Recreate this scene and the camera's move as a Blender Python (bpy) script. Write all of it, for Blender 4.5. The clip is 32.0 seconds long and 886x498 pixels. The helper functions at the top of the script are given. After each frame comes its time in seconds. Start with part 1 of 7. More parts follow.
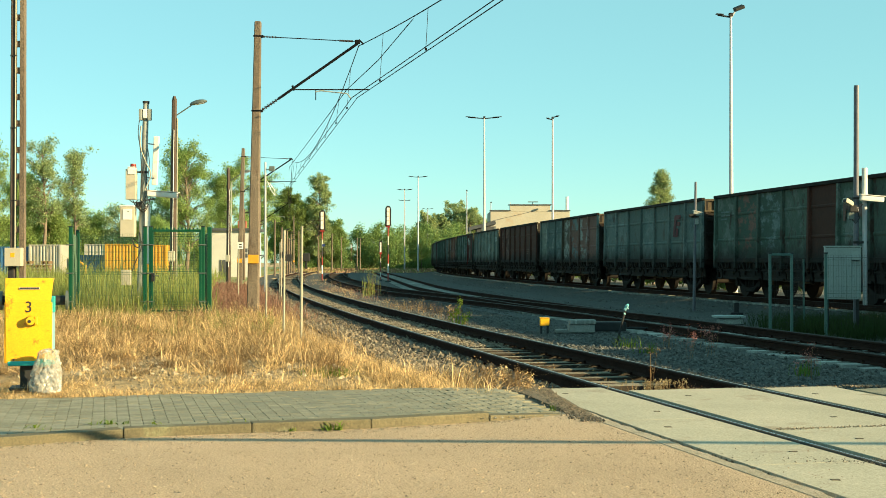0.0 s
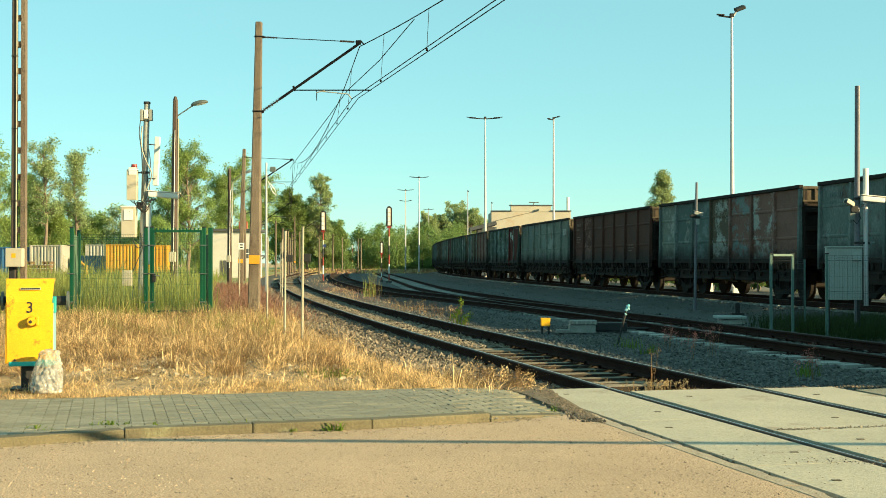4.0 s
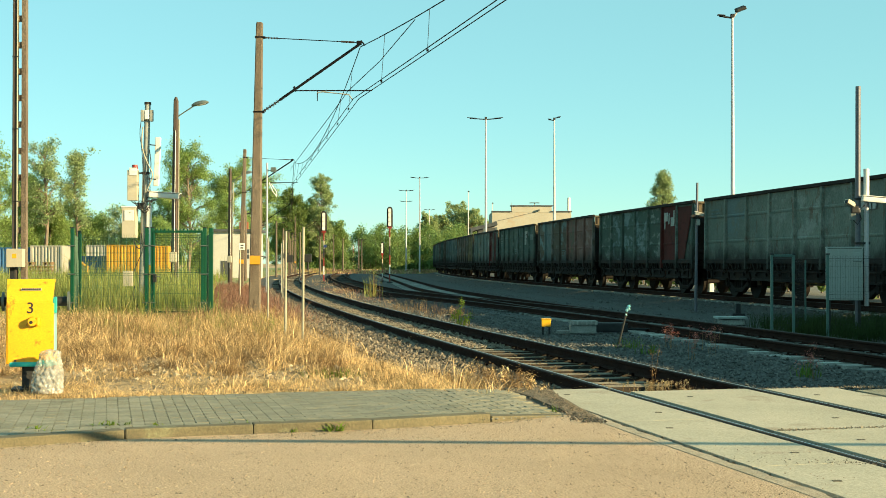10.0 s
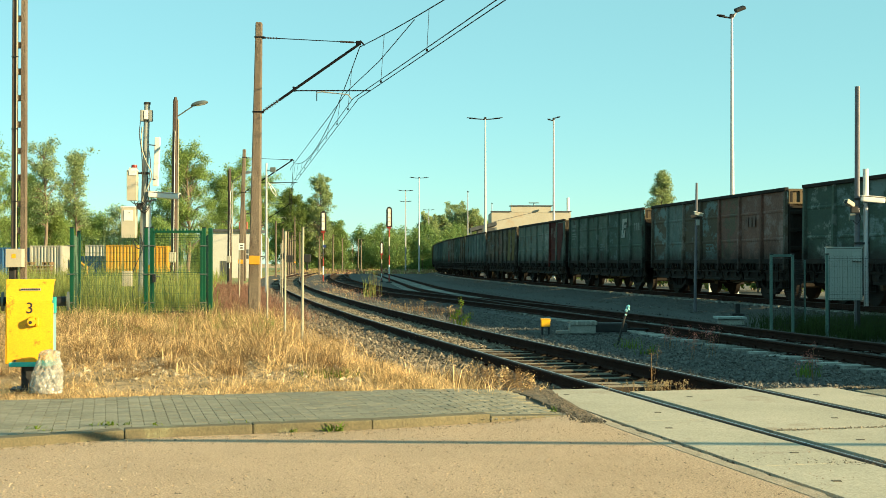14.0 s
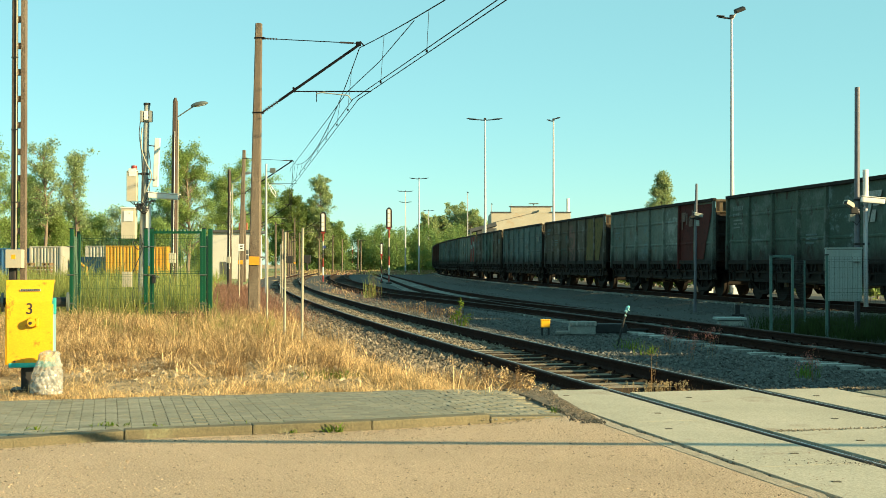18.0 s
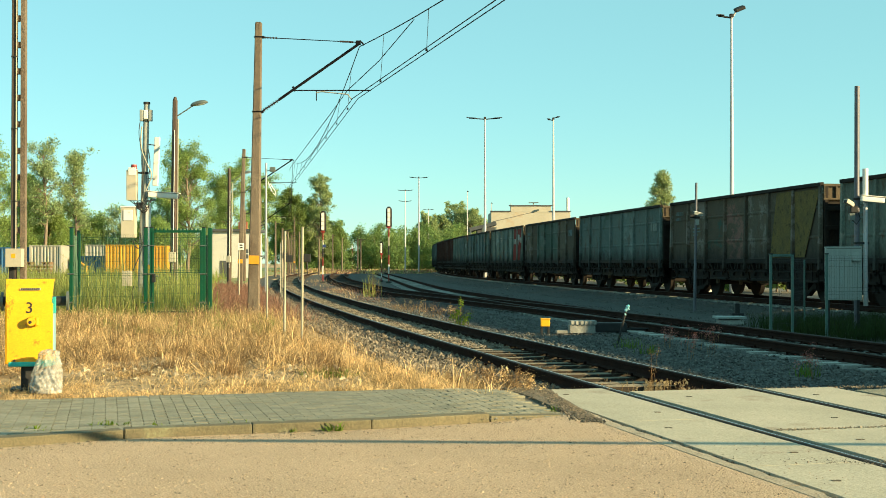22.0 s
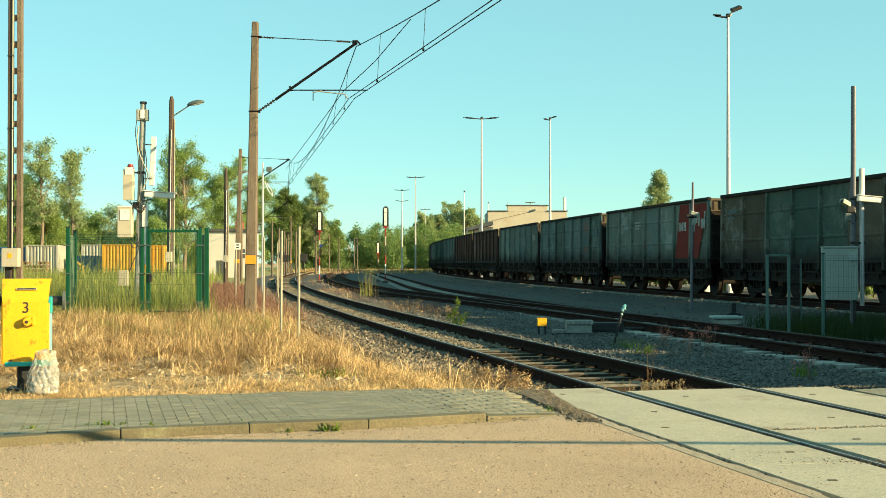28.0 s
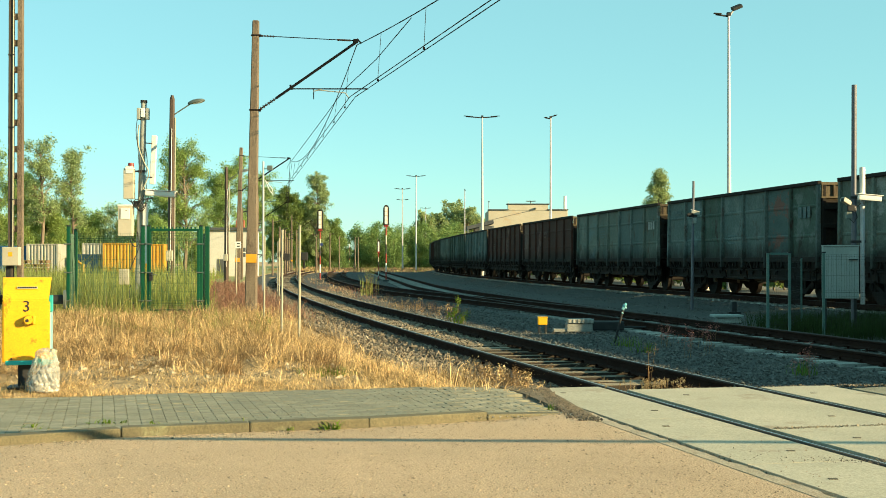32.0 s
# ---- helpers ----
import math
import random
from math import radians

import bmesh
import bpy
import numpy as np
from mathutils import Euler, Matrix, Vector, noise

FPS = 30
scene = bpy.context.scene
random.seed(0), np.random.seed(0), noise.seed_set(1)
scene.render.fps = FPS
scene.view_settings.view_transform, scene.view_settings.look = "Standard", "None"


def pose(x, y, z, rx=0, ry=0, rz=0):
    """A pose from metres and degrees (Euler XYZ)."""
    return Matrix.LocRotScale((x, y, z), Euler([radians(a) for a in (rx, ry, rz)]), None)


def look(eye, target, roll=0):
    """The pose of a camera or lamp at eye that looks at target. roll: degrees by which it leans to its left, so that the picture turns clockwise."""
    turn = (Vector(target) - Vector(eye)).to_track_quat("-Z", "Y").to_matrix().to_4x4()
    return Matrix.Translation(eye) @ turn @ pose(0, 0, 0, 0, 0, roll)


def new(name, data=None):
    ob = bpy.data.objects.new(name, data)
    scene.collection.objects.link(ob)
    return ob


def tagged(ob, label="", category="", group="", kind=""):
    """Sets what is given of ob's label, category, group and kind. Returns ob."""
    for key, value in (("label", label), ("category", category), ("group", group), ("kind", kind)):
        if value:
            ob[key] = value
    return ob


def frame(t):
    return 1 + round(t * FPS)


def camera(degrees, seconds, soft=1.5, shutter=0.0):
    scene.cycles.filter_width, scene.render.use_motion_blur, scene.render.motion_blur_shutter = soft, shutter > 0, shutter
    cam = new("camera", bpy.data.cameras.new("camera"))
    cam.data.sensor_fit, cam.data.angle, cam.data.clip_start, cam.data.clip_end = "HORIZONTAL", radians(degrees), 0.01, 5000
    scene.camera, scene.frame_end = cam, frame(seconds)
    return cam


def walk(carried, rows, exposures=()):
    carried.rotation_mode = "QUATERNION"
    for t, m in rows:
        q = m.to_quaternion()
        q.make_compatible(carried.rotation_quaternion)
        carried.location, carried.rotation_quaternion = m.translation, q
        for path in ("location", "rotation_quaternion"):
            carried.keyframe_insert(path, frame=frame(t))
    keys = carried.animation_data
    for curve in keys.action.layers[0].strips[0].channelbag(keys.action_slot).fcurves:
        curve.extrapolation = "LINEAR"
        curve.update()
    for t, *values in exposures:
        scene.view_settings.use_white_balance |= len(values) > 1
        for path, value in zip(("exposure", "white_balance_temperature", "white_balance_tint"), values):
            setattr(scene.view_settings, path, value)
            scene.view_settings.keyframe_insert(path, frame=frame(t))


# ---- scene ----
# A low tripod beside a level crossing: the camera keeps its place and only drifts by a few minutes of arc.
EYE = (0.0, 0.0, 1.33)
LENS = 38.9
cam = camera(LENS, 32.0, soft=0.6)
MINUTE = math.degrees(1 / 2219)
SWAY = (
    (0, 0, 0), (0.5, 0.7, 0.5), (1, 1.6, 1.2), (2, 1.8, 1.5), (3, 1.7, 1.3), (3.5, 1.7, 1.1), (5.5, 1.5, 0.3), (6, 1.5, 0.2),
    (7, 1.5, 0.4), (8, 1.7, 1.2), (9, 2.2, 1.5), (10, 2.8, 1.7), (11, 2.8, 1.5), (12, 3.0, 2.0), (12.5, 3.0, 2.8), (13, 3.0, 2.8),
    (13.5, 2.6, 2.2), (14, 1.8, 1.8), (14.5, 1.5, 1.4), (16.5, 1.5, 2.5), (18, 1.5, 3.1), (19, 1.5, 3.7), (20, 1.5, 3.1), (21, 1.3, 2.5),
    (22, 1.2, 1.4), (22.5, 0.9, 1.2), (23, -0.3, 1.2), (23.5, -1.7, 1.2), (24, -2.6, 1.0), (24.5, -3.4, 0.9), (25, -3.6, 0.9),
    (27.5, -3.9, 1.1), (28, -4.6, 1.0), (29, -5.0, 0.9), (30, -4.8, 0.3), (31, -3.9, -0.2), (32, -3.6, -1.3),
)
walk(cam, [(t, pose(*EYE, 90 + 0.587 + dy * MINUTE, 0, dx * MINUTE)) for t, dx, dy in SWAY],
     exposures=[(0, 1.72, 5900, -24), (32, 1.72, 5900, -24)])

# Evening sun, low from the side of the goods train.
SUN_AZ, SUN_EL = 116.5, 16.35
world = bpy.data.worlds.new("sky")
world.use_nodes = True
scene.world = world
sky = world.node_tree.nodes.new("ShaderNodeTexSky")
sky.sky_type = "NISHITA"
sky.sun_disc = False
sky.sun_elevation, sky.sun_rotation = radians(SUN_EL), radians(SUN_AZ)
sky.air_density, sky.dust_density, sky.ozone_density = 0.9, 0.0, 2.0
backing = world.node_tree.nodes["Background"]
haze = world.node_tree.nodes.new("ShaderNodeMix")  # an even, thin evening haze over the whole sky
haze.data_type = "RGBA"
haze.inputs[0].default_value, haze.inputs[7].default_value = 0.62, (2.15, 3.2, 3.3, 1)
world.node_tree.links.new(sky.outputs[0], haze.inputs[6])
world.node_tree.links.new(haze.outputs[2], backing.inputs[0])
backing.inputs[1].default_value = 0.0675
sun = new("sun", bpy.data.lights.new("sun", "SUN"))
sun.data.energy, sun.data.angle, sun.data.color = 4.6, radians(0.5), (1.0, 0.63, 0.365)
SUN_DIR = Vector((math.sin(radians(SUN_AZ)) * math.cos(radians(SUN_EL)), math.cos(radians(SUN_AZ)) * math.cos(radians(SUN_EL)), math.sin(radians(SUN_EL))))
sun.matrix_world = look(SUN_DIR * 50, (0, 0, 0))


# ---- materials ----
def mat(name, c1, c2, scale=3.0, rough=0.8, bump=0.15, fine=45.0, metal=0.0, stain=None, stain_scale=1.2, stain_at=0.58,
        island=0.0, rnd=0.0, sheer=0.0, stretch=None, spec=0.4, grit=0.25, scuff=None, low_tone=None):
    """A worn surface: two tones in large patches, a fine grain, stains with a shape of their own, and a little relief."""
    m = bpy.data.materials.new(name)
    m.use_nodes = True
    nt = m.node_tree
    n, ln = nt.nodes, nt.links
    b = n["Principled BSDF"]
    tc = n.new("ShaderNodeTexCoord")
    vec = tc.outputs["Object"]
    info = n.new("ShaderNodeObjectInfo")
    add = n.new("ShaderNodeVectorMath")
    add.operation = "MULTIPLY_ADD"
    add.inputs[1].default_value = (37, 53, 71)
    ln.new(info.outputs["Random"], add.inputs[0])
    ln.new(vec, add.inputs[2])
    vec = add.outputs[0]
    if stretch:
        mp = n.new("ShaderNodeMapping")
        mp.inputs["Scale"].default_value = stretch
        ln.new(vec, mp.inputs[0])
        vec = mp.outputs[0]

    def noise_at(s, detail=5.0, rg=0.6):
        t = n.new("ShaderNodeTexNoise")
        t.inputs["Scale"].default_value, t.inputs["Detail"].default_value, t.inputs["Roughness"].default_value = s, detail, rg
        ln.new(vec, t.inputs["Vector"])
        return t.outputs["Fac"]

    def mix(kind, fac, a, c):
        x = n.new("ShaderNodeMix")
        x.data_type, x.blend_type = "RGBA", kind
        for sock, val in ((x.inputs[0], fac), (x.inputs[6], a), (x.inputs[7], c)):
            if isinstance(val, (tuple, float, int)):
                sock.default_value = (*val, 1) if isinstance(val, tuple) else val
            else:
                ln.new(val, sock)
        return x.outputs[2]

    def ramp(src, lo, hi, a=0.0, z=1.0):
        r = n.new("ShaderNodeMapRange")
        r.inputs[1].default_value, r.inputs[2].default_value, r.inputs[3].default_value, r.inputs[4].default_value = lo, hi, a, z
        ln.new(src, r.inputs[0])
        return r.outputs[0]

    grain = noise_at(fine, 3.0)
    col = mix("MIX", ramp(noise_at(scale), 0.35, 0.65), c1, c2)
    if stain:
        col = mix("MIX", ramp(noise_at(stain_scale, 8.0, 0.7), stain_at, stain_at + 0.08), col, stain)
    if scuff:
        mp = n.new("ShaderNodeMapping")
        mp.inputs["Scale"].default_value = (1, 1, 2.6)
        ln.new(vec, mp.inputs[0])
        rub = n.new("ShaderNodeTexNoise")
        rub.inputs["Scale"].default_value, rub.inputs["Detail"].default_value, rub.inputs["Roughness"].default_value = 1.5, 9.0, 0.68
        ln.new(mp.outputs[0], rub.inputs["Vector"])
        some = n.new("ShaderNodeMath")
        some.operation = "MULTIPLY"
        ln.new(ramp(rub.outputs["Fac"], 0.5, 0.57, 0.0, 0.85), some.inputs[0])
        ln.new(ramp(info.outputs["Random"], 0.3, 0.8), some.inputs[1])
        col = mix("MIX", some.outputs[0], col, scuff)
    # Blends to a darker tone towards the bottom, along a ragged edge.
    if low_tone:
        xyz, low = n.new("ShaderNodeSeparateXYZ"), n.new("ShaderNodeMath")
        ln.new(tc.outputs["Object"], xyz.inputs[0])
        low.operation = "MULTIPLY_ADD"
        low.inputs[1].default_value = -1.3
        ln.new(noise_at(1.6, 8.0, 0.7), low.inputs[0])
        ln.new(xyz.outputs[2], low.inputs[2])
        col = mix("MIX", ramp(low.outputs[0], 0.65, 1.2, 0.85, 0.0), col, low_tone)
    col = mix("MULTIPLY", 1.0, col, mix("MIX", ramp(grain, 0.3, 0.7), (1 - grit,) * 3, (1 + grit,) * 3))
    if island:
        geo = n.new("ShaderNodeNewGeometry")
        lo, hi = 1 - island, 1 + island
        col = mix("MULTIPLY", 1.0, col, mix("MIX", geo.outputs["Random Per Island"], (lo, lo, lo * 0.97), (hi, hi, hi * 1.02)))
    if rnd:
        col = mix("MULTIPLY", 1.0, col, mix("MIX", info.outputs["Random"], (1 - rnd,) * 3, (1 + rnd,) * 3))
    ln.new(col, b.inputs["Base Color"])
    ln.new(ramp(grain, 0.2, 0.8, max(0.05, rough - 0.1), min(1.0, rough + 0.1)), b.inputs["Roughness"])
    b.inputs["Metallic"].default_value = metal
    b.inputs["Specular IOR Level"].default_value = spec
    if sheer:
        b.inputs["Transmission Weight"].default_value = sheer
    if bump:
        bp = n.new("ShaderNodeBump")
        bp.inputs["Strength"].default_value, bp.inputs["Distance"].default_value = bump, 0.02
        ln.new(grain, bp.inputs["Height"])
        ln.new(bp.outputs[0], b.inputs["Normal"])
    return m


def leafy(name, c1, c2, island=0.35, through_light=0.46, patch=0.35):
    """Leaves and blades: matt, each its own tone, letting some light through."""
    m = mat(name, c1, c2, patch, 0.75, 0, 9, island=island, spec=0.15)
    nt = m.node_tree
    b, out = nt.nodes["Principled BSDF"], nt.nodes["Material Output"]
    tr, mx = nt.nodes.new("ShaderNodeBsdfTranslucent"), nt.nodes.new("ShaderNodeMixShader")
    nt.links.new(b.inputs["Base Color"].links[0].from_socket, tr.inputs[0])
    mx.inputs[0].default_value = through_light
    nt.links.new(b.outputs[0], mx.inputs[1])
    nt.links.new(tr.outputs[0], mx.inputs[2])
    nt.links.new(mx.outputs[0], out.inputs[0])
    return m


M = {
    "asphalt": mat("worn_asphalt", (0.475, 0.355, 0.24), (0.4, 0.302, 0.203), 0.7, 0.9, 1.0, 90, stain=(0.34, 0.265, 0.185), stain_scale=0.5, stain_at=0.6, grit=0.6),
    "soil": mat("dry_soil", (0.38, 0.262, 0.135), (0.46, 0.335, 0.18), 0.8, 0.95, 0.8, 22, stain=(0.2, 0.145, 0.08), stain_scale=1.9, stain_at=0.53, grit=0.4),
    "meadow": mat("meadow_ground", (0.17, 0.2, 0.06), (0.28, 0.27, 0.11), 0.25, 0.95, 0.5, 6, stain=(0.26, 0.21, 0.09), stain_scale=0.15),
    "gravel": mat("gravel_bed", (0.036, 0.039, 0.037), (0.055, 0.056, 0.052), 1.2, 0.95, 1.0, 24, stain=(0.065, 0.062, 0.056), stain_scale=2, grit=0.5),
    # The yard's gravel again, with the sunlight beyond the train in its colour.
    "gravel_pale": mat("sunlit_gravel", (0.17, 0.15, 0.115), (0.11, 0.1, 0.08), 0.6, 0.95, 1.0, 14, stain=(0.09, 0.09, 0.05), stain_scale=0.7, grit=0.5),
    # One ballast in two colours: darker where shaded, paler where the sun falls.
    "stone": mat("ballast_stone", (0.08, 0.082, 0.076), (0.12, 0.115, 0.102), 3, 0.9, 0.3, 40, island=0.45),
    "stone_lit": mat("sunlit_ballast_stone", (0.165, 0.14, 0.1), (0.25, 0.212, 0.152), 3, 0.9, 0.3, 40, island=0.45),
    "stone_pale": mat("pale_field_stone", (0.34, 0.28, 0.19), (0.46, 0.38, 0.27), 6, 0.9, 0.3, 40, island=0.4),
    "chipping": mat("asphalt_chipping", (0.33, 0.25, 0.17), (0.24, 0.185, 0.13), 6, 0.9, 0.3, 40, island=0.5),
    "stone_tan": mat("brown_ballast_stone", (0.15, 0.12, 0.085), (0.1, 0.085, 0.065), 3, 0.9, 0.3, 40, island=0.5),
    "concrete": mat("crossing_concrete", (0.43, 0.385, 0.29), (0.365, 0.33, 0.245), 1.1, 0.85, 0.3, 60, stain=(0.3, 0.25, 0.18), stain_scale=1.3, stain_at=0.57),
    "edge": mat("worn_edge_concrete", (0.4, 0.325, 0.235), (0.3, 0.25, 0.18), 2.2, 0.9, 0.6, 70, stain=(0.2, 0.165, 0.11), stain_scale=3, stain_at=0.55, grit=0.4),
    "crumble": mat("crumbled_asphalt", (0.17, 0.135, 0.09), (0.1, 0.082, 0.056), 6, 0.95, 1.0, 50, grit=0.6),
    "kerb": mat("kerb_concrete", (0.145, 0.125, 0.075), (0.11, 0.097, 0.06), 2.5, 0.9, 0.5, 60, stain=(0.20, 0.20, 0.12), rnd=0.1),
    "brick": mat("paving_brick", (0.2, 0.19, 0.14), (0.245, 0.23, 0.17), 5, 0.9, 0.5, 80, island=0.16, rnd=0.13, stain=(0.17, 0.165, 0.115), stain_scale=3),
    "joint": mat("sandy_joint", (0.07, 0.06, 0.042), (0.1, 0.085, 0.06), 4, 0.95, 0.6, 60),
    "rail_side": mat("rusty_rail", (0.024, 0.014, 0.011), (0.034, 0.02, 0.015), 3, 0.95, 0.4, 50, spec=0.05),
    "rail_top": mat("worn_rail_head", (0.055, 0.048, 0.042), (0.04, 0.034, 0.03), 2, 0.75, 0.06, 60, spec=0.12, stain=(0.03, 0.022, 0.018), stain_scale=3, stain_at=0.56),
    "rail_shine": mat("polished_rail_steel", (0.6, 0.57, 0.52), (0.45, 0.42, 0.38), 3, 0.3, 0.02, 60, metal=1.0, grit=0.1),
    "rail_rusty": mat("rusty_rail_head", (0.05, 0.042, 0.036), (0.035, 0.028, 0.023), 2, 0.75, 0.1, 60, spec=0.2),
    "sleeper_wood": mat("weathered_sleeper", (0.25, 0.208, 0.145), (0.15, 0.125, 0.09), 2, 0.9, 0.7, 30, stretch=(1, 8, 8), rnd=0.3),
    "creosote": mat("creosoted_wood", (0.03, 0.025, 0.02), (0.045, 0.036, 0.028), 3, 0.9, 0.5, 30, spec=0.15),
    "sleeper_conc": mat("concrete_sleeper", (0.32, 0.32, 0.285), (0.22, 0.22, 0.2), 3, 0.9, 0.4, 40, rnd=0.2),
    "steel": mat("galvanised_steel", (0.17, 0.185, 0.165), (0.13, 0.145, 0.13), 4, 0.5, 0.1, 60, metal=0.6, grit=0.12),
    "mast_grey": mat("weathered_zinc_mast", (0.3, 0.31, 0.28), (0.24, 0.25, 0.225), 4, 0.6, 0.1, 60, grit=0.12, spec=0.3),
    "lamp_steel": mat("pale_mast_steel", (0.47, 0.46, 0.47), (0.4, 0.39, 0.4), 1, 0.5, 0.05, 30, metal=0.25, grit=0.07),
    "mast_mid": mat("weathered_grey_mast", (0.125, 0.125, 0.145), (0.1, 0.1, 0.118), 3, 0.5, 0.05, 40, metal=0.3, grit=0.12),
    "pale_blue": mat("pale_blue_enamel", (0.26, 0.43, 0.5), (0.22, 0.38, 0.45), 3, 0.5, 0.05, 60, grit=0.1),
    "dark_steel": mat("dark_steel", (0.02, 0.021, 0.022), (0.032, 0.031, 0.03), 4, 0.7, 0.2, 60, spec=0.25),
    "black": mat("black_enamel", (0.012, 0.012, 0.013), (0.022, 0.022, 0.022), 5, 0.6, 0.1, 60),
    "soot_black": mat("sooty_black_steel", (0.005, 0.005, 0.0065), (0.009, 0.009, 0.011), 5, 0.85, 0.1, 60, spec=0.08),
    "white": mat("white_enamel", (0.74, 0.72, 0.66), (0.66, 0.64, 0.58), 2, 0.55, 0.05, 60, stain=(0.50, 0.45, 0.36), stain_scale=2.5, stain_at=0.68, grit=0.07),
    "offwhite": mat("cream_cabinet", (0.44, 0.4, 0.31), (0.38, 0.35, 0.27), 2, 0.6, 0.05, 60, stain=(0.40, 0.35, 0.26), stain_scale=3, stain_at=0.66, grit=0.07),
    "cabinet": mat("grey_white_cabinet", (0.34, 0.37, 0.35), (0.3, 0.33, 0.31), 2, 0.6, 0.05, 60, grit=0.07, spec=0.2),
    "yellow": mat("yellow_enamel", (0.66, 0.37, 0.01), (0.58, 0.31, 0.01), 1.5, 0.45, 0.06, 60, stain=(0.42, 0.15, 0.015), stain_scale=7.0, stain_at=0.585, grit=0.1),
    "teal": mat("teal_enamel", (0.05, 0.36, 0.35), (0.04, 0.29, 0.29), 3, 0.5, 0.05, 60, grit=0.07),
    "red": mat("signal_red", (0.24, 0.022, 0.016), (0.2, 0.022, 0.016), 3, 0.5, 0.05, 60, grit=0.07),
    "blue": mat("blue_enamel", (0.02, 0.04, 0.14), (0.03, 0.05, 0.16), 3, 0.5, 0.05, 60, grit=0.07),
    "green_paint": mat("green_fence_paint", (0.004, 0.048, 0.022), (0.005, 0.06, 0.026), 3, 0.5, 0.05, 60, grit=0.07),
    "pole_conc": mat("brown_concrete_pole", (0.105, 0.08, 0.058), (0.16, 0.13, 0.096), 0.7, 0.9, 0.7, 26, stain=(0.065, 0.045, 0.034), stain_scale=2.4, stain_at=0.58, stretch=(4, 4, 1.1), grit=0.6),
    "pole_brown": mat("brown_pole_and_leg_shade", (0.06, 0.044, 0.036), (0.085, 0.06, 0.046), 2, 0.85, 0.4, 30, stretch=(4, 4, 0.7)),
    "wire": mat("catenary_wire", (0.012, 0.013, 0.014), (0.02, 0.02, 0.02), 5, 0.7, 0, 60, spec=0.15),
    "insulator": mat("brown_insulator", (0.03, 0.02, 0.017), (0.04, 0.026, 0.02), 5, 0.4, 0, 60),
    "post_pale": mat("pale_concrete_post", (0.36, 0.34, 0.26), (0.29, 0.275, 0.21), 4, 0.85, 0.3, 50, rnd=0.1, grit=0.12),
    "orange": mat("orange_plate", (0.6, 0.31, 0.02), (0.52, 0.25, 0.02), 4, 0.6, 0.05, 60, grit=0.07),
    "glass_grey": mat("lamp_glass", (0.35, 0.37, 0.36), (0.45, 0.46, 0.45), 4, 0.2, 0, 60, spec=0.7),
    "plaster": mat("cream_plaster", (0.41, 0.375, 0.3), (0.37, 0.34, 0.27), 0.4, 0.9, 0.2, 12, stain=(0.38, 0.31, 0.22), stain_scale=0.3, grit=0.12),
    "plaster_white": mat("white_plaster", (0.5, 0.49, 0.45), (0.44, 0.43, 0.39), 0.5, 0.9, 0.2, 12, grit=0.12),
    "roof_dark": mat("dark_roof_sheet", (0.045, 0.05, 0.055), (0.07, 0.075, 0.08), 1, 0.7, 0.1, 20),
    "box_yellow": mat("yellow_container_steel", (0.46, 0.25, 0.02), (0.38, 0.2, 0.018), 0.8, 0.6, 0.1, 12, stain=(0.30, 0.13, 0.03), stain_scale=0.8, stain_at=0.66, grit=0.12),
    "box_blue": mat("blue_container_steel", (0.03, 0.09, 0.20), (0.04, 0.12, 0.25), 0.8, 0.6, 0.1, 12, grit=0.12),
    "box_grey": mat("grey_container_steel", (0.33, 0.32, 0.28), (0.27, 0.26, 0.23), 0.8, 0.6, 0.1, 12, stain=(0.22, 0.14, 0.08), stain_scale=0.7, stain_at=0.64, grit=0.12),
    "pallet": mat("old_pallet_wood", (0.13, 0.085, 0.05), (0.18, 0.12, 0.07), 3, 0.9, 0.3, 30),
    "bag_film": mat("clear_bag_film", (0.75, 0.74, 0.7), (0.5, 0.49, 0.45), 7, 0.2, 0.2, 10, sheer=0.72, spec=0.7),
    "bag": mat("crumpled_rubbish", (0.78, 0.75, 0.7), (0.6, 0.57, 0.5), 9, 0.25, 0.5, 18, stain=(0.48, 0.45, 0.38), stain_scale=4, stain_at=0.5, spec=0.7, sheer=0.25),
    "bark": mat("tree_bark", (0.15, 0.115, 0.085), (0.2, 0.155, 0.11), 3, 0.95, 0.6, 20),
    "leaf": leafy("tree_leaf", (0.235, 0.32, 0.1), (0.3, 0.375, 0.125), 0.4, 0.55),
    "leaf_dark": leafy("dark_tree_leaf", (0.13, 0.185, 0.055), (0.17, 0.22, 0.065)),
    "leaf_pale": leafy("pale_poplar_leaf", (0.27, 0.335, 0.15), (0.34, 0.4, 0.19), 0.35, 0.55),
    "leaf_wood": leafy("woodland_leaf", (0.17, 0.25, 0.08), (0.23, 0.3, 0.1), 0.45, 0.52),
    "straw": leafy("dry_grass", (0.84, 0.62, 0.325), (0.36, 0.245, 0.11), 0.75, patch=2.2),
    # Green grass with the train's shade put into its colour.
    "shade_grass": leafy("shaded_green_grass", (0.03, 0.05, 0.014), (0.05, 0.066, 0.02), 0.35),
    "dead": leafy("dead_stalk", (0.26, 0.17, 0.085), (0.20, 0.125, 0.06), 0.35),
    "grass": leafy("green_grass", (0.22, 0.26, 0.065), (0.3, 0.3, 0.1), 0.35),
    "weed": leafy("green_weed", (0.1, 0.16, 0.02), (0.15, 0.2, 0.03), 0.3),
    "puff": leafy("pale_seed_puff", (0.5, 0.39, 0.23), (0.36, 0.27, 0.14), 0.35),
    "russet": leafy("russet_weed", (0.3, 0.165, 0.12), (0.22, 0.12, 0.085), 0.35),
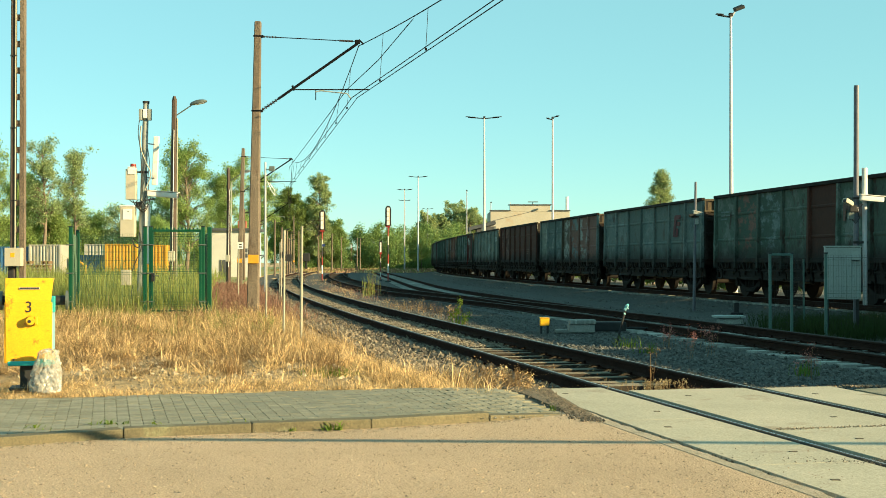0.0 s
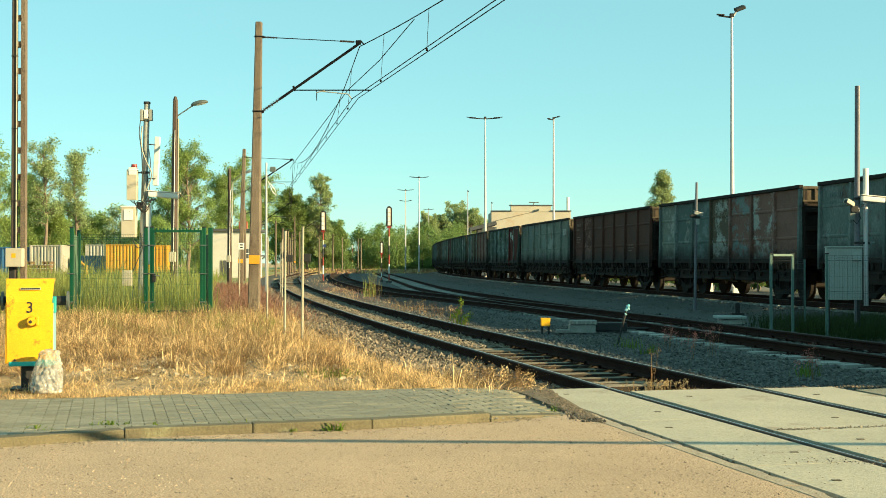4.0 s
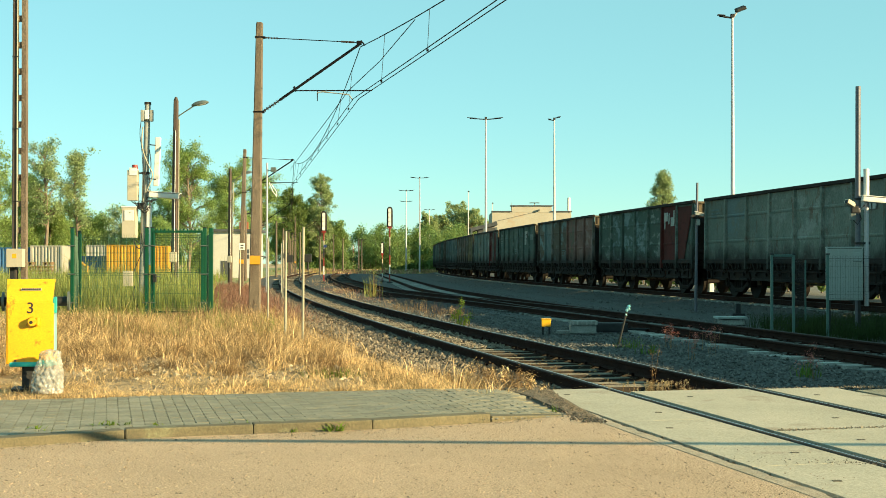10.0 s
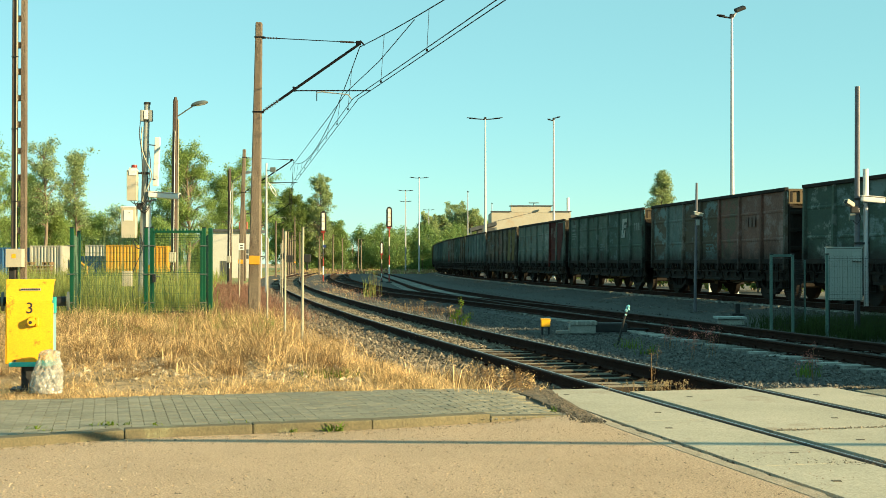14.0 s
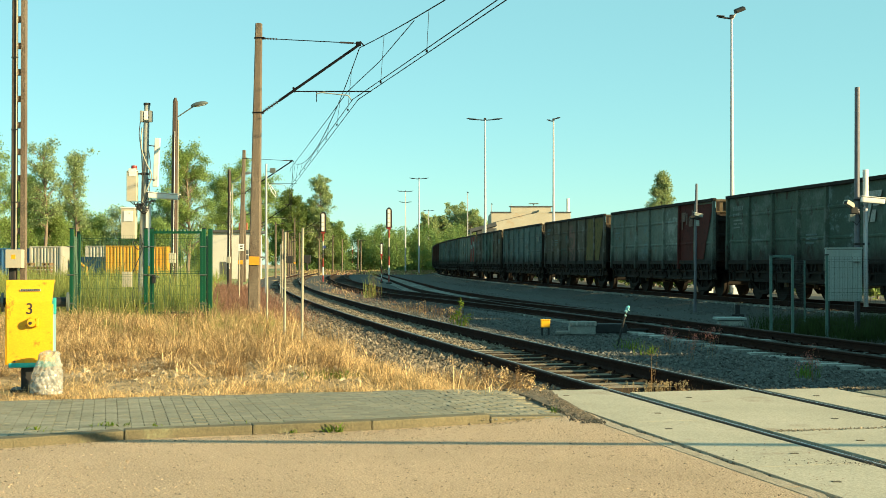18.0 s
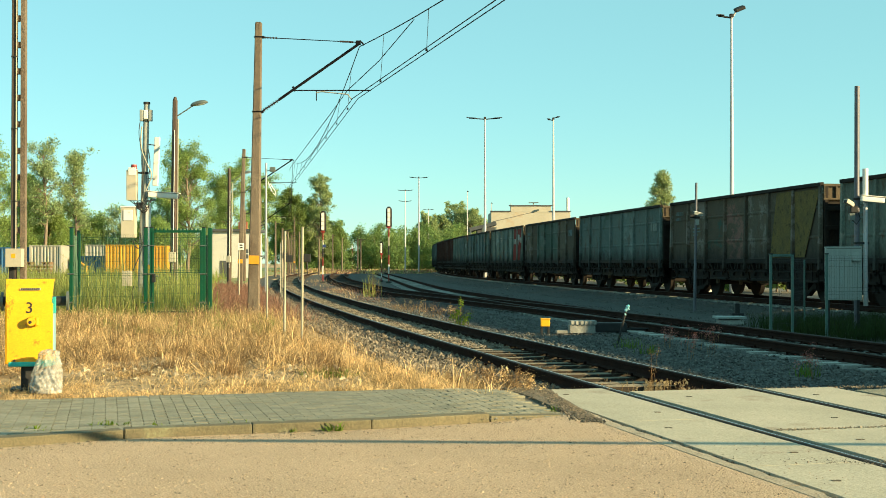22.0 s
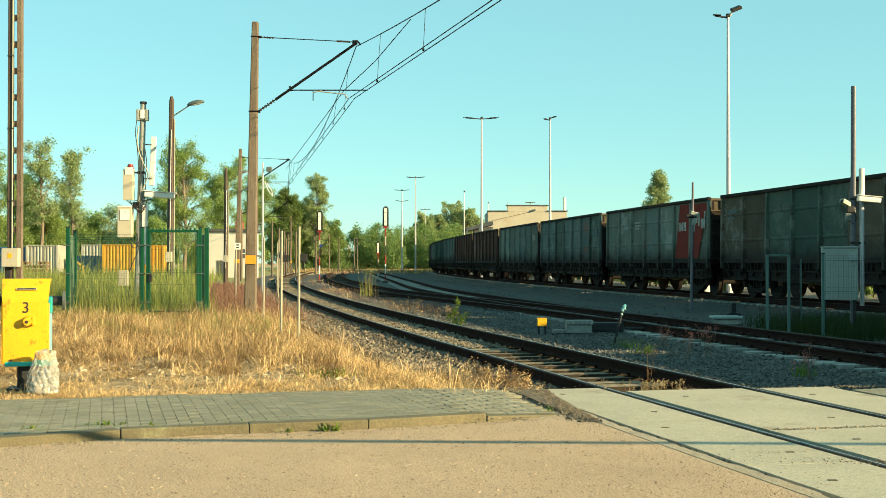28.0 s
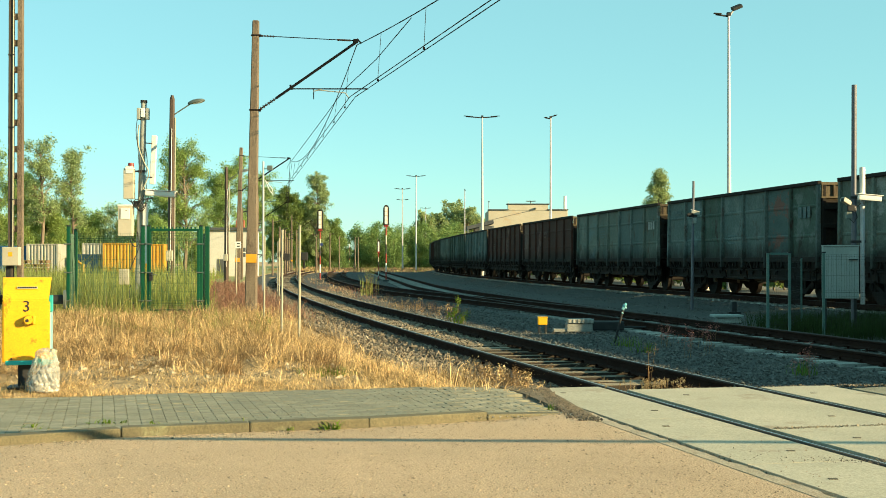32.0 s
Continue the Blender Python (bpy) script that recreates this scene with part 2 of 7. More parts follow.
    "pink": leafy("pink_weed", (0.5, 0.2, 0.17), (0.36, 0.15, 0.12), 0.35),
}
# Wagon paints, all faded and streaked with rust; the sides turn darker towards the bottom.
for key, a, b, st in (
    ("green", (0.058, 0.082, 0.066), (0.078, 0.098, 0.08), (0.045, 0.035, 0.028)),
    ("slate", (0.092, 0.122, 0.116), (0.116, 0.138, 0.128), (0.085, 0.075, 0.065)),
    ("maroon", (0.070, 0.032, 0.024), (0.055, 0.028, 0.022), (0.050, 0.030, 0.024)),
    ("pale", (0.155, 0.172, 0.145), (0.115, 0.137, 0.118), (0.110, 0.085, 0.065)),
    ("olive", (0.090, 0.072, 0.052), (0.075, 0.067, 0.052), (0.070, 0.050, 0.035)),
    ("ochre", (0.16, 0.112, 0.03), (0.12, 0.088, 0.032), (0.110, 0.075, 0.040)),
    ("rose", (0.157, 0.087, 0.070), (0.125, 0.078, 0.064), (0.110, 0.065, 0.050)),
    ("scarlet", (0.157, 0.023, 0.017), (0.122, 0.021, 0.016), (0.130, 0.040, 0.030)),
    ("chalk", (0.244, 0.244, 0.220), (0.191, 0.197, 0.180), (0.17, 0.16, 0.14)),
    ("rustend", (0.115, 0.092, 0.058), (0.06, 0.048, 0.034), (0.05, 0.036, 0.026)),
    ("grime", (0.013, 0.0115, 0.010), (0.022, 0.018, 0.015), (0.026, 0.019, 0.014)),
):
    a, b = ((v[0] * 0.98, v[1] * 0.98, v[2] * 0.97) for v in (a, b))
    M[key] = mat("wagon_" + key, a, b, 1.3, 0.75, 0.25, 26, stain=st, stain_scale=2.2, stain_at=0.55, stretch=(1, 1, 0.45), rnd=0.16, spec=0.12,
                 scuff=None if key in ("grime", "chalk", "rustend", "scarlet", "maroon") else tuple(0.075 + 0.8 * v for v in a), low_tone=None if key in ("grime", "chalk", "rustend") else (0.02, 0.018, 0.016))
# Fresh paint of signs and patches, without the darker bottom of the sides.
for key in ("slate", "pale", "rose", "scarlet", "maroon", "green", "olive", "chalk", "ochre", "crimson"):
    a, b = {"slate": ((0.13, 0.165, 0.165), (0.1, 0.13, 0.13)), "pale": ((0.2, 0.22, 0.2), (0.14, 0.16, 0.15)), "rose": ((0.15, 0.1, 0.085), (0.11, 0.075, 0.062)),
            "scarlet": ((0.17, 0.025, 0.018), (0.13, 0.022, 0.016)), "maroon": ((0.07, 0.018, 0.015), (0.055, 0.017, 0.014)), "green": ((0.06, 0.08, 0.065), (0.08, 0.1, 0.08)),
            "olive": ((0.09, 0.075, 0.055), (0.075, 0.067, 0.05)), "chalk": ((0.38, 0.38, 0.35), (0.26, 0.26, 0.24)), "ochre": ((0.14, 0.105, 0.036), (0.1, 0.08, 0.036)), "crimson": ((0.13, 0.055, 0.058), (0.1, 0.05, 0.052))}[key]
    M["mark_" + key] = mat("paint_mark_" + key, a, b, 2.5, 0.8, 0.1, 26, stain=tuple(v * 0.6 for v in b), stain_scale=5, stain_at=0.56, spec=0.12)
M["bag_film"].node_tree.nodes["Principled BSDF"].inputs["IOR"].default_value = 1.1


# ---- building helpers ----
def part(name, bm, material, parent, label=""):
    """Links a bmesh as one mesh object, as a part of parent (or on its own), and frees it."""
    me = bpy.data.meshes.new(name)
    bm.normal_update()
    bm.to_mesh(me)
    bm.free()
    me.materials.append(material)
    ob = new(name, me)
    ob.parent = parent
    return tagged(ob, label)


def share(name, me, parent, m=None, material=None):
    """One more object on a mesh that is already there."""
    ob = new(name, me)
    ob.parent = parent
    if m is not None:
        ob.matrix_basis = m
    if material is not None:
        ob.material_slots[0].link = "OBJECT"
        ob.material_slots[0].material = material
    return ob


def thing(name, at, label, category, group="", kind="", rz=0.0):
    ob = new(name)
    ob.matrix_basis = pose(*at, 0, 0, rz)
    ob.empty_display_size = 0.2
    return tagged(ob, label, category, group, kind)


def box(bm, c, s, rot=None, bev=0.0, taper=None):
    """A box about c with sides s; bev rounds its edges; taper shrinks its top (x, y)."""
    g = bmesh.ops.create_cube(bm, size=1.0)["verts"]
    for v in g:
        k = taper if taper and v.co.z > 0 else (1, 1)
        v.co = Vector((v.co.x * s[0] * k[0], v.co.y * s[1] * k[1], v.co.z * s[2]))
    if bev:
        es = {e for v in g for e in v.link_edges}
        r = bmesh.ops.bevel(bm, geom=list(es), offset=bev, segments=2, affect="EDGES", profile=0.6)
        g = list({v for f in r["faces"] for v in f.verts} | {v for v in g if v.is_valid})
    m = Matrix.Translation(c) @ (rot.to_4x4() if rot is not None else Matrix())
    bmesh.ops.transform(bm, matrix=m, verts=g)
    return g


def rod(bm, a, b, r, r2=None, n=10):
    """A round bar from a to b."""
    a, b = Vector(a), Vector(b)
    d = b - a
    q = d.to_track_quat("Z", "Y").to_matrix().to_4x4()
    bmesh.ops.create_cone(bm, cap_ends=True, segments=n, radius1=r, radius2=r if r2 is None else r2, depth=d.length,
                          matrix=Matrix.Translation((a + b) / 2) @ q)


def line(bm, pts, r, n=6):
    """A round wire carried along the points, in one piece."""
    pts = [Vector(p) for p in pts]
    rings = []
    for i, p in enumerate(pts):
        d = (pts[min(i + 1, len(pts) - 1)] - pts[max(i - 1, 0)]).normalized()
        side = d.cross(Vector((0, 0, 1)) if abs(d.z) < 0.9 else Vector((1, 0, 0))).normalized()
        up = side.cross(d)
        rings.append([bm.verts.new(p + (side * math.cos(6.2832 * k / n) + up * math.sin(6.2832 * k / n)) * r) for k in range(n)])
    for a, b in zip(rings, rings[1:]):
        for k in range(n):
            bm.faces.new((a[k], a[(k + 1) % n], b[(k + 1) % n], b[k]))
    bm.faces.new(rings[0][::-1])
    bm.faces.new(rings[-1])


def plate(bm, outline, y0, y1):
    """An outline in x and z, extruded from y0 to y1."""
    f = bm.faces.new([bm.verts.new((x, y0, z)) for x, z in outline])
    g = bmesh.ops.extrude_face_region(bm, geom=[f])["geom"]
    bmesh.ops.translate(bm, verts=[v for v in g if isinstance(v, bmesh.types.BMVert)], vec=(0, y1 - y0, 0))
    bmesh.ops.recalc_face_normals(bm, faces=bm.faces)


def slab(bm, outline, z0, z1):
    """An outline in x and y, extruded from z0 to z1."""
    f = bm.faces.new([bm.verts.new((x, y, z0)) for x, y in outline])
    g = bmesh.ops.extrude_face_region(bm, geom=[f])["geom"]
    bmesh.ops.translate(bm, verts=[v for v in g if isinstance(v, bmesh.types.BMVert)], vec=(0, 0, z1 - z0))
    bmesh.ops.recalc_face_normals(bm, faces=bm.faces)


def one(kind, *args, **kw):
    """A bmesh that holds one such form."""
    bm = bmesh.new()
    kind(bm, *args, **kw)
    return bm


def many(name, verts, tris, material, label="", category="", kind="stuff", parent=None):
    """A large mesh straight from arrays of points and triangles."""
    me = bpy.data.meshes.new(name)
    verts, tris = np.asarray(verts, np.float32), np.asarray(tris, np.int32)
    me.vertices.add(len(verts))
    me.vertices.foreach_set("co", verts.ravel())
    me.loops.add(tris.size)
    me.loops.foreach_set("vertex_index", tris.ravel())
    me.polygons.add(len(tris))
    me.polygons.foreach_set("loop_start", np.arange(len(tris), dtype=np.int32) * 3)
    me.update(calc_edges=True)
    me.attributes.new("sharp_face", "BOOLEAN", "FACE").data.foreach_set("value", np.ones(len(tris), bool))
    me.materials.append(material)
    ob = new(name, me)
    ob.parent = parent
    return tagged(ob, label, category, "", kind)


rng = np.random.default_rng(7)
ROCK = np.array([(1, 0, 0), (-1, 0, 0), (0, 1, 0), (0, -1, 0), (0, 0, 1), (0, 0, -1)], float)
ROCK_T = np.array([(0, 2, 4), (2, 1, 4), (1, 3, 4), (3, 0, 4), (2, 0, 5), (1, 2, 5), (3, 1, 5), (0, 3, 5)])


def rocks(name, xyz, size, material, label, category="ballast"):
    """Angular stones, each an uneven eight-faced lump of its own."""
    n = len(xyz)
    v = ROCK[None] + rng.normal(0, 0.28, (n, 6, 3))
    v *= (size * rng.uniform(0.6, 1.3, n))[:, None, None] * rng.uniform(0.6, 1.2, (n, 1, 3))
    a = rng.uniform(0, 6.28, n)
    c, s = np.cos(a)[:, None], np.sin(a)[:, None]
    v = np.stack([v[..., 0] * c - v[..., 1] * s, v[..., 0] * s + v[..., 1] * c, v[..., 2] * 0.8], -1) + xyz[:, None]
    t = (ROCK_T[None] + 6 * np.arange(n)[:, None, None]).reshape(-1, 3)
    return many(name, v.reshape(-1, 3), t, material, label, category)


def blades(name, xyz, height, width, lean, material, label, category="grass", parent=None, clump=1):
    """Grass: one bent, tapering blade from each point; those of one clump share a size and a way in which they fall."""
    n = len(xyz)
    g = -(-n // clump)
    size = np.repeat(np.exp(rng.normal(0, 0.45 if clump > 1 else 0.0, g)), clump)[:n]
    fall = np.repeat(rng.uniform(0, 6.28, g), clump)[:n]
    h = height * rng.uniform(0.45, 1.15, n) * size
    a, l = fall + rng.normal(0, 1.1 if clump > 1 else 9.0, n), lean * rng.uniform(0.1, 1.6, n)
    d = np.stack([np.cos(a) * l, np.sin(a) * l, np.zeros(n)], -1) * h[:, None]
    b = rng.uniform(0, 6.28, n)
    w = np.stack([np.cos(b), np.sin(b), np.zeros(n)], -1) * width * 0.5
    up = np.zeros((n, 3))
    up[:, 2] = h / np.sqrt(1 + 0.5 * l * l)
    v = np.stack([xyz - w, xyz + w, xyz + d * 0.3 + up * 0.62 - w * 0.8, xyz + d * 0.3 + up * 0.62 + w * 0.8, xyz + d + up * 0.9], 1)
    t = (np.array([(0, 1, 2), (1, 3, 2), (2, 3, 4)])[None] + 5 * np.arange(n)[:, None, None]).reshape(-1, 3)
    return many(name, v.reshape(-1, 3), t, material, label, category, "stuff" if parent is None else "", parent)


def tufts(xy, spread, count):
    """Roots of blades in clumps about the points xy."""
    p = np.repeat(xy, count, 0) + rng.normal(0, spread, (len(xy) * count, 2))
    return np.column_stack([p, ground_z(p[:, 0], p[:, 1]) - 0.01])


# ---- the lines of the tracks in plan: x of each track's middle at y ----
def track_one(y):
    u = np.asarray(y, float) / 50
    k = np.clip((50 * u - 9) / 9, 0, 1)
    return 5.796 - 12.717 * u + 2.071 * u ** 2 - 0.119 * u ** 3 - 0.065 * (1 - 3 * k ** 2 + 2 * k ** 3)


def track_two(y):
    u = np.minimum(np.asarray(y, float), 55) / 50
    d = np.clip(np.asarray(y, float) - 55, 0, None)
    e = np.minimum(d, 20)
    return 11.009 - 11.222 * u + 1.874 * u ** 2 - 0.142 * e + 0.0016 * e ** 2 - 0.078 * (d - e)


def track_three(y):
    """The siding that leaves the second track on its near side and runs beside the first."""
    u = np.asarray(y, float)
    t = np.clip((u - 28) / 36, 0, 1)
    s = 3 * t ** 2 - 2 * t ** 3
    return track_two(y) * (1 - s) + (track_one(y) + 4.3) * s


# The goods train's line is an arc; s runs along it, away from the camera.
ARC_X, ARC_Y, ARC_A, ARC_K, RAIL_Z = 15.11, 20.0, -0.1835, 0.001101, 0.15


def arc(s):
    a = ARC_A + ARC_K * s
    return ARC_X + (math.cos(ARC_A) - math.cos(a)) / ARC_K, ARC_Y + (math.sin(a) - math.sin(ARC_A)) / ARC_K, a


arc_s = np.linspace(-120, 420, 271)
arc_xy = np.array([arc(s)[:2] for s in arc_s])


def track_train(y):
    return np.interp(y, arc_xy[:, 1], arc_xy[:, 0])


def ground_z(x, y):
    """Height of the ground: meadow beside the first track, a lower gravel yard, a low bank under the train."""
    x, y = np.asarray(x, float), np.asarray(y, float)
    d = x - track_one(np.clip(y, -60, 190))
    z = np.interp(d, [-3.4, -2.3, -1.35, -0.95, 0.95, 1.35], [0.0, -0.10, -0.19, -0.25, -0.25, -0.23])
    e = np.abs(x - track_train(np.clip(y, -100, 400)))
    z = np.where(d > 0, np.maximum(z, np.interp(e, [1.7, 2.8], [-0.06, -0.24])), z)
    z = np.where(y < np.where(x < 1.2, 10.15 + 0.27 * x, 12.9 + 0.2126 * (x - 1.15)), -0.3, z)
    return z + 0.02 * np.sin(x * 1.7 + y * 0.9) * np.sin(y * 1.3 - x * 0.6) * (d < -2.4)


# ---- ground ----
def sheet(name, xs, ys, material, label, category, lift=0.0):
    gx, gy = np.meshgrid(xs, ys)
    v = np.column_stack([gx.ravel(), gy.ravel(), ground_z(gx.ravel(), gy.ravel()) + lift])
    w = len(xs)
    i = (np.arange(len(ys) - 1)[:, None] * w + np.arange(w - 1)[None]).ravel()
    t = np.concatenate([np.column_stack([i, i + 1, i + w + 1]), np.column_stack([i, i + w + 1, i + w])])
    return many(name, v, t, material, label, category, "structure")


XS = np.concatenate([[-900, -400, -200, -120], np.linspace(-80, -16, 17), np.linspace(-14, 22, 121), np.linspace(24, 80, 15), [120, 200, 400, 900]])
YS = np.concatenate([[-300, -120, -60, -30], np.linspace(-12, 60, 181), np.linspace(62, 240, 60), [300, 450, 800, 1800]])
sheet("ground", XS, YS, M["soil"], "dry sandy soil with straw, running to the horizon", "ground", -0.02)


def strip(name, ys, left, right, material, label, category, lift, n=12):
    """A sheet between two lines in plan, lying a little above the ground."""
    ys = np.asarray(ys, float)
    k = np.linspace(0, 1, n)
    x = left(ys)[:, None] * (1 - k) + right(ys)[:, None] * k
    y = np.repeat(ys[:, None], n, 1)
    v = np.column_stack([x.ravel(), y.ravel(), ground_z(x.ravel(), y.ravel()) + lift])
    i = (np.arange(len(ys) - 1)[:, None] * n + np.arange(n - 1)[None]).ravel()
    t = np.concatenate([np.column_stack([i, i + 1, i + n + 1]), np.column_stack([i, i + n + 1, i + n])])
    return many(name, v, t, material, label, category, "structure")


strip("gravel_yard", np.linspace(13.2, 330, 240), lambda y: track_one(np.clip(y, 0, 190)) - 2.1 - np.clip(y - 60, 0, 60) * 0.01,
      lambda y: track_train(y) + 9, M["gravel"], "grey crushed-stone bed of the railway yard", "ballast", 0.0, 40)
strip("far_gravel", np.linspace(13.2, 330, 120), lambda y: track_train(y) + 8.9, lambda y: track_train(y) + 46, M["gravel_pale"],
      "gravel beyond the goods train, coloured paler as sunlit", "ballast", -0.004, 6)
strip("meadow", np.concatenate([np.linspace(30, 60, 16), np.linspace(64, 330, 60)]), lambda y: -90 - 0 * y,
      lambda y: track_one(np.clip(y, 0, 190)) - 3.0 - 0 * y, M["meadow"], "rough green meadow with dry patches", "ground", 0.006, 60)

# ---- road, crossing and pavement ----
KERB = [(-30.0, -8.0), (-14.0, 2.4), (-9.0, 5.6), (-6.0, 7.4), (-4.3, 8.4), (-3.3, 9.0), (-2.42, 9.51), (-1.49, 9.80), (-0.575, 10.06), (0.387, 10.50), (1.10, 11.02)]


def beside(y, off):
    g = float(track_one(y + 0.1) - track_one(y - 0.1)) / 0.2
    n = math.hypot(1, g)
    return float(track_one(y)) + off / n, y - off * g / n


bm = bmesh.new()
slab(bm, [(-60, -40)] + [beside(y, -1.66) for y in (-40, -20, -8, -3.5)] + [beside(y, -1.803) for y in (-3.4, -2, 1, 3, 5, 7, 8.5, 10, 11)] + [beside(y, -1.66) for y in (11.3, 12.75)] + KERB[::-1] + [(-60, -6.5)], -0.34, -0.004)
slab(bm, [beside(y, 1.66) for y in (-40, -20, -8, 0, 4, 8, 12.4)][::-1] + [(60, -40), (60, 25.4)], -0.34, -0.004)
tagged(part("road", bm, M["asphalt"], None), "pale worn asphalt road with fine stone grain", "road", kind="structure")

# Kerb stones, about a metre each, with open joints.
kerb = thing("kerb", (0, 0, 0), "row of worn concrete kerb stones along the pavement", "kerb", kind="structure")
for (xa, ya), (xb, yb) in zip(KERB[2:-1], KERB[3:]):
    n = max(1, round(math.hypot(xb - xa, yb - ya)))
    for i in range(n):
        p, q = Vector((xa + (xb - xa) * i / n, ya + (yb - ya) * i / n, 0)), Vector((xa + (xb - xa) * (i + 1) / n, ya + (yb - ya) * (i + 1) / n, 0))
        d = q - p
        bm = one(box, (0, 0, 0), (d.length - 0.005, 0.14, 0.3), bev=0.012)
        ob = part("kerb_stone", bm, M["kerb"], kerb)
        side = Vector((-d.y, d.x, 0)).normalized() * 0.07
        mid = (p + q) / 2 + side
        ob.matrix_basis = pose(mid.x, mid.y, -0.082 + random.uniform(-0.006, 0.006) - 0.055 * min(1, max(0, (mid.x - 0.0) / 0.9)), random.uniform(-1, 1), 3.4 if 0.0 < mid.x < 0.95 else 0.0, math.degrees(math.atan2(d.y, d.x)))

# Pavement: a sandy bed, then the bricks in half bond.
BACK = [(-30.0, 4.6), (-9.0, 10.6), (-6.0, 11.3), (-3.98, 11.83), (-2.04, 12.3), (-0.475, 12.78), (0.55, 12.9), (1.12, 12.7)]
FRONT = [(x - 0.035, y + 0.135) for x, y in KERB[1:]]
cut_f, cut_b = np.interp(0.1, [p[0] for p in FRONT], [p[1] for p in FRONT]), np.interp(0.1, [p[0] for p in BACK], [p[1] for p in BACK])
bm = one(slab, [p for p in FRONT if p[0] < 0] + [(0.1, cut_f), (0.1, cut_b)] + [p for p in BACK[::-1] if p[0] < 0][:-1] + [(-30.0, 4.6)], -0.25, 0.024)
slab(bm, [(0.104, cut_f)] + [p for p in FRONT if p[0] > 0.1] + [p for p in BACK[::-1] if p[0] > 0.1] + [(0.104, cut_b)], -0.25, 0.0241)
for v in bm.verts:
    if v.co.z > 0 and v.co.x > 0.09:
        v.co.z -= 0.045 * min(1, (v.co.x - 0.1) / 0.9) + 0.001
pavement = tagged(part("pavement", bm, M["joint"], None), "grey paving-brick pavement with sandy joints", "pavement", kind="structure")
fx, fy = np.array(FRONT).T
bx, by = np.array(BACK).T
PAVE_ANG = math.atan2(10.06 - 9.33, 3.3 - 0.575)
pc, ps = math.cos(PAVE_ANG), math.sin(PAVE_ANG)
bm = bmesh.new()
box(bm, (0, 0, 0), (0.1915, 0.0999, 0.06))
top = [e for e in bm.edges if all(v.co.z > 0 for v in e.verts)]
bmesh.ops.bevel(bm, geom=top, offset=0.0007, segments=1, affect="EDGES")
brick_mesh = bpy.data.meshes.new("brick")
bmesh.ops.triangulate(bm, faces=bm.faces)
bm.to_mesh(brick_mesh)
bv = np.array([v.co for v in bm.verts])
bt = np.array([[v.index for v in f.verts] for f in bm.faces])
bm.free()
brick_mesh.materials.append(M["brick"])
spots = []
for r in range(-60, 90):
    for c in range(-80, 60):
        u, v = c * 0.2 + (r % 2) * 0.1, r * 0.1
        x, y = -0.575 + u * pc - v * ps, 10.2 + u * ps + v * pc
        if x > -9 and np.interp(x, fx, fy) + 0.05 < y < np.interp(x, bx, by) - 0.02 and x < float(track_one(y)) - 1.68 - 0.34:
            spots.append((x, y))
spots.sort(key=lambda p: abs(p[0] + 1.2) + 0.4 * abs(p[1] - 11))
rest_v, rest_t = [], []
for i, (x, y) in enumerate(spots):
    z = 0.016 + 0.005 * math.sin(x * 2 + y) + random.uniform(-0.0015, 0.0015) - 0.045 * min(1, max(0, (x - 0.1) / 0.9))
    ang = math.degrees(PAVE_ANG) + random.uniform(-0.35, 0.35)
    dip = 2.86 if 0.1 < x < 1.0 else 0.0
    if i < 300:
        share("brick", brick_mesh, pavement, pose(x, y, z, random.uniform(-0.2, 0.2), dip + random.uniform(-0.2, 0.2), ang))
    else:
        m = np.array(pose(x, y, z, random.uniform(-0.2, 0.2), dip + random.uniform(-0.2, 0.2), ang))
        rest_t.append(bt + len(rest_v) * len(bv))
        rest_v.append(bv @ m[:3, :3].T + m[:3, 3])
many("brick_field", np.concatenate(rest_v), np.concatenate(rest_t), M["brick"], "more paving bricks of the pavement", "", "stuff", pavement)

# Level crossing: concrete panels beside and between the rails of the first track.
crossing = thing("level_crossing", (0, 0, 0), "concrete panels of a level crossing, flush with the rails", "crossing", kind="structure")


def along(line_of, y, off, z=0.0):
    """A point beside a track's middle at y, off metres to its side."""
    g = float(line_of(y + 0.1) - line_of(y - 0.1)) / 0.2
    n = math.hypot(1, g)
    return float(line_of(y)) + off / n, y - off * g / n, z


for lo, hi, cuts in ((-1.635, -0.825, (13.5, 10.9, 8.6, 5.6, 2.6, -0.4, -3.4)), (-0.645, 0.645, (13.15, 10.12, 7.1, 4.1, 1.1, -1.9)), (0.825, 1.62, (13.1, 9.75, 6.75, 3.75, 0.75, -2.2))):
    for ya, yb in zip(cuts, cuts[1:]):
        bm = one(slab, [along(track_one, yb + 0.008, lo)[:2], along(track_one, yb + 0.008, hi)[:2], along(track_one, ya, hi)[:2], along(track_one, ya, lo)[:2]], -0.2, -0.002)
        panel = part("panel", bm, M["concrete"], crossing)
        bm = bmesh.new()
        for k in (0.2, 0.8):
            a = Vector(along(track_one, ya + (yb - ya) * k, lo + (hi - lo) * (0.3 if k < 0.5 else 0.7)))
            box(bm, a + Vector((0, 0, -0.0005)), (0.055, 0.035, 0.006))
        part("lifting_slot", bm, M["joint"], panel)
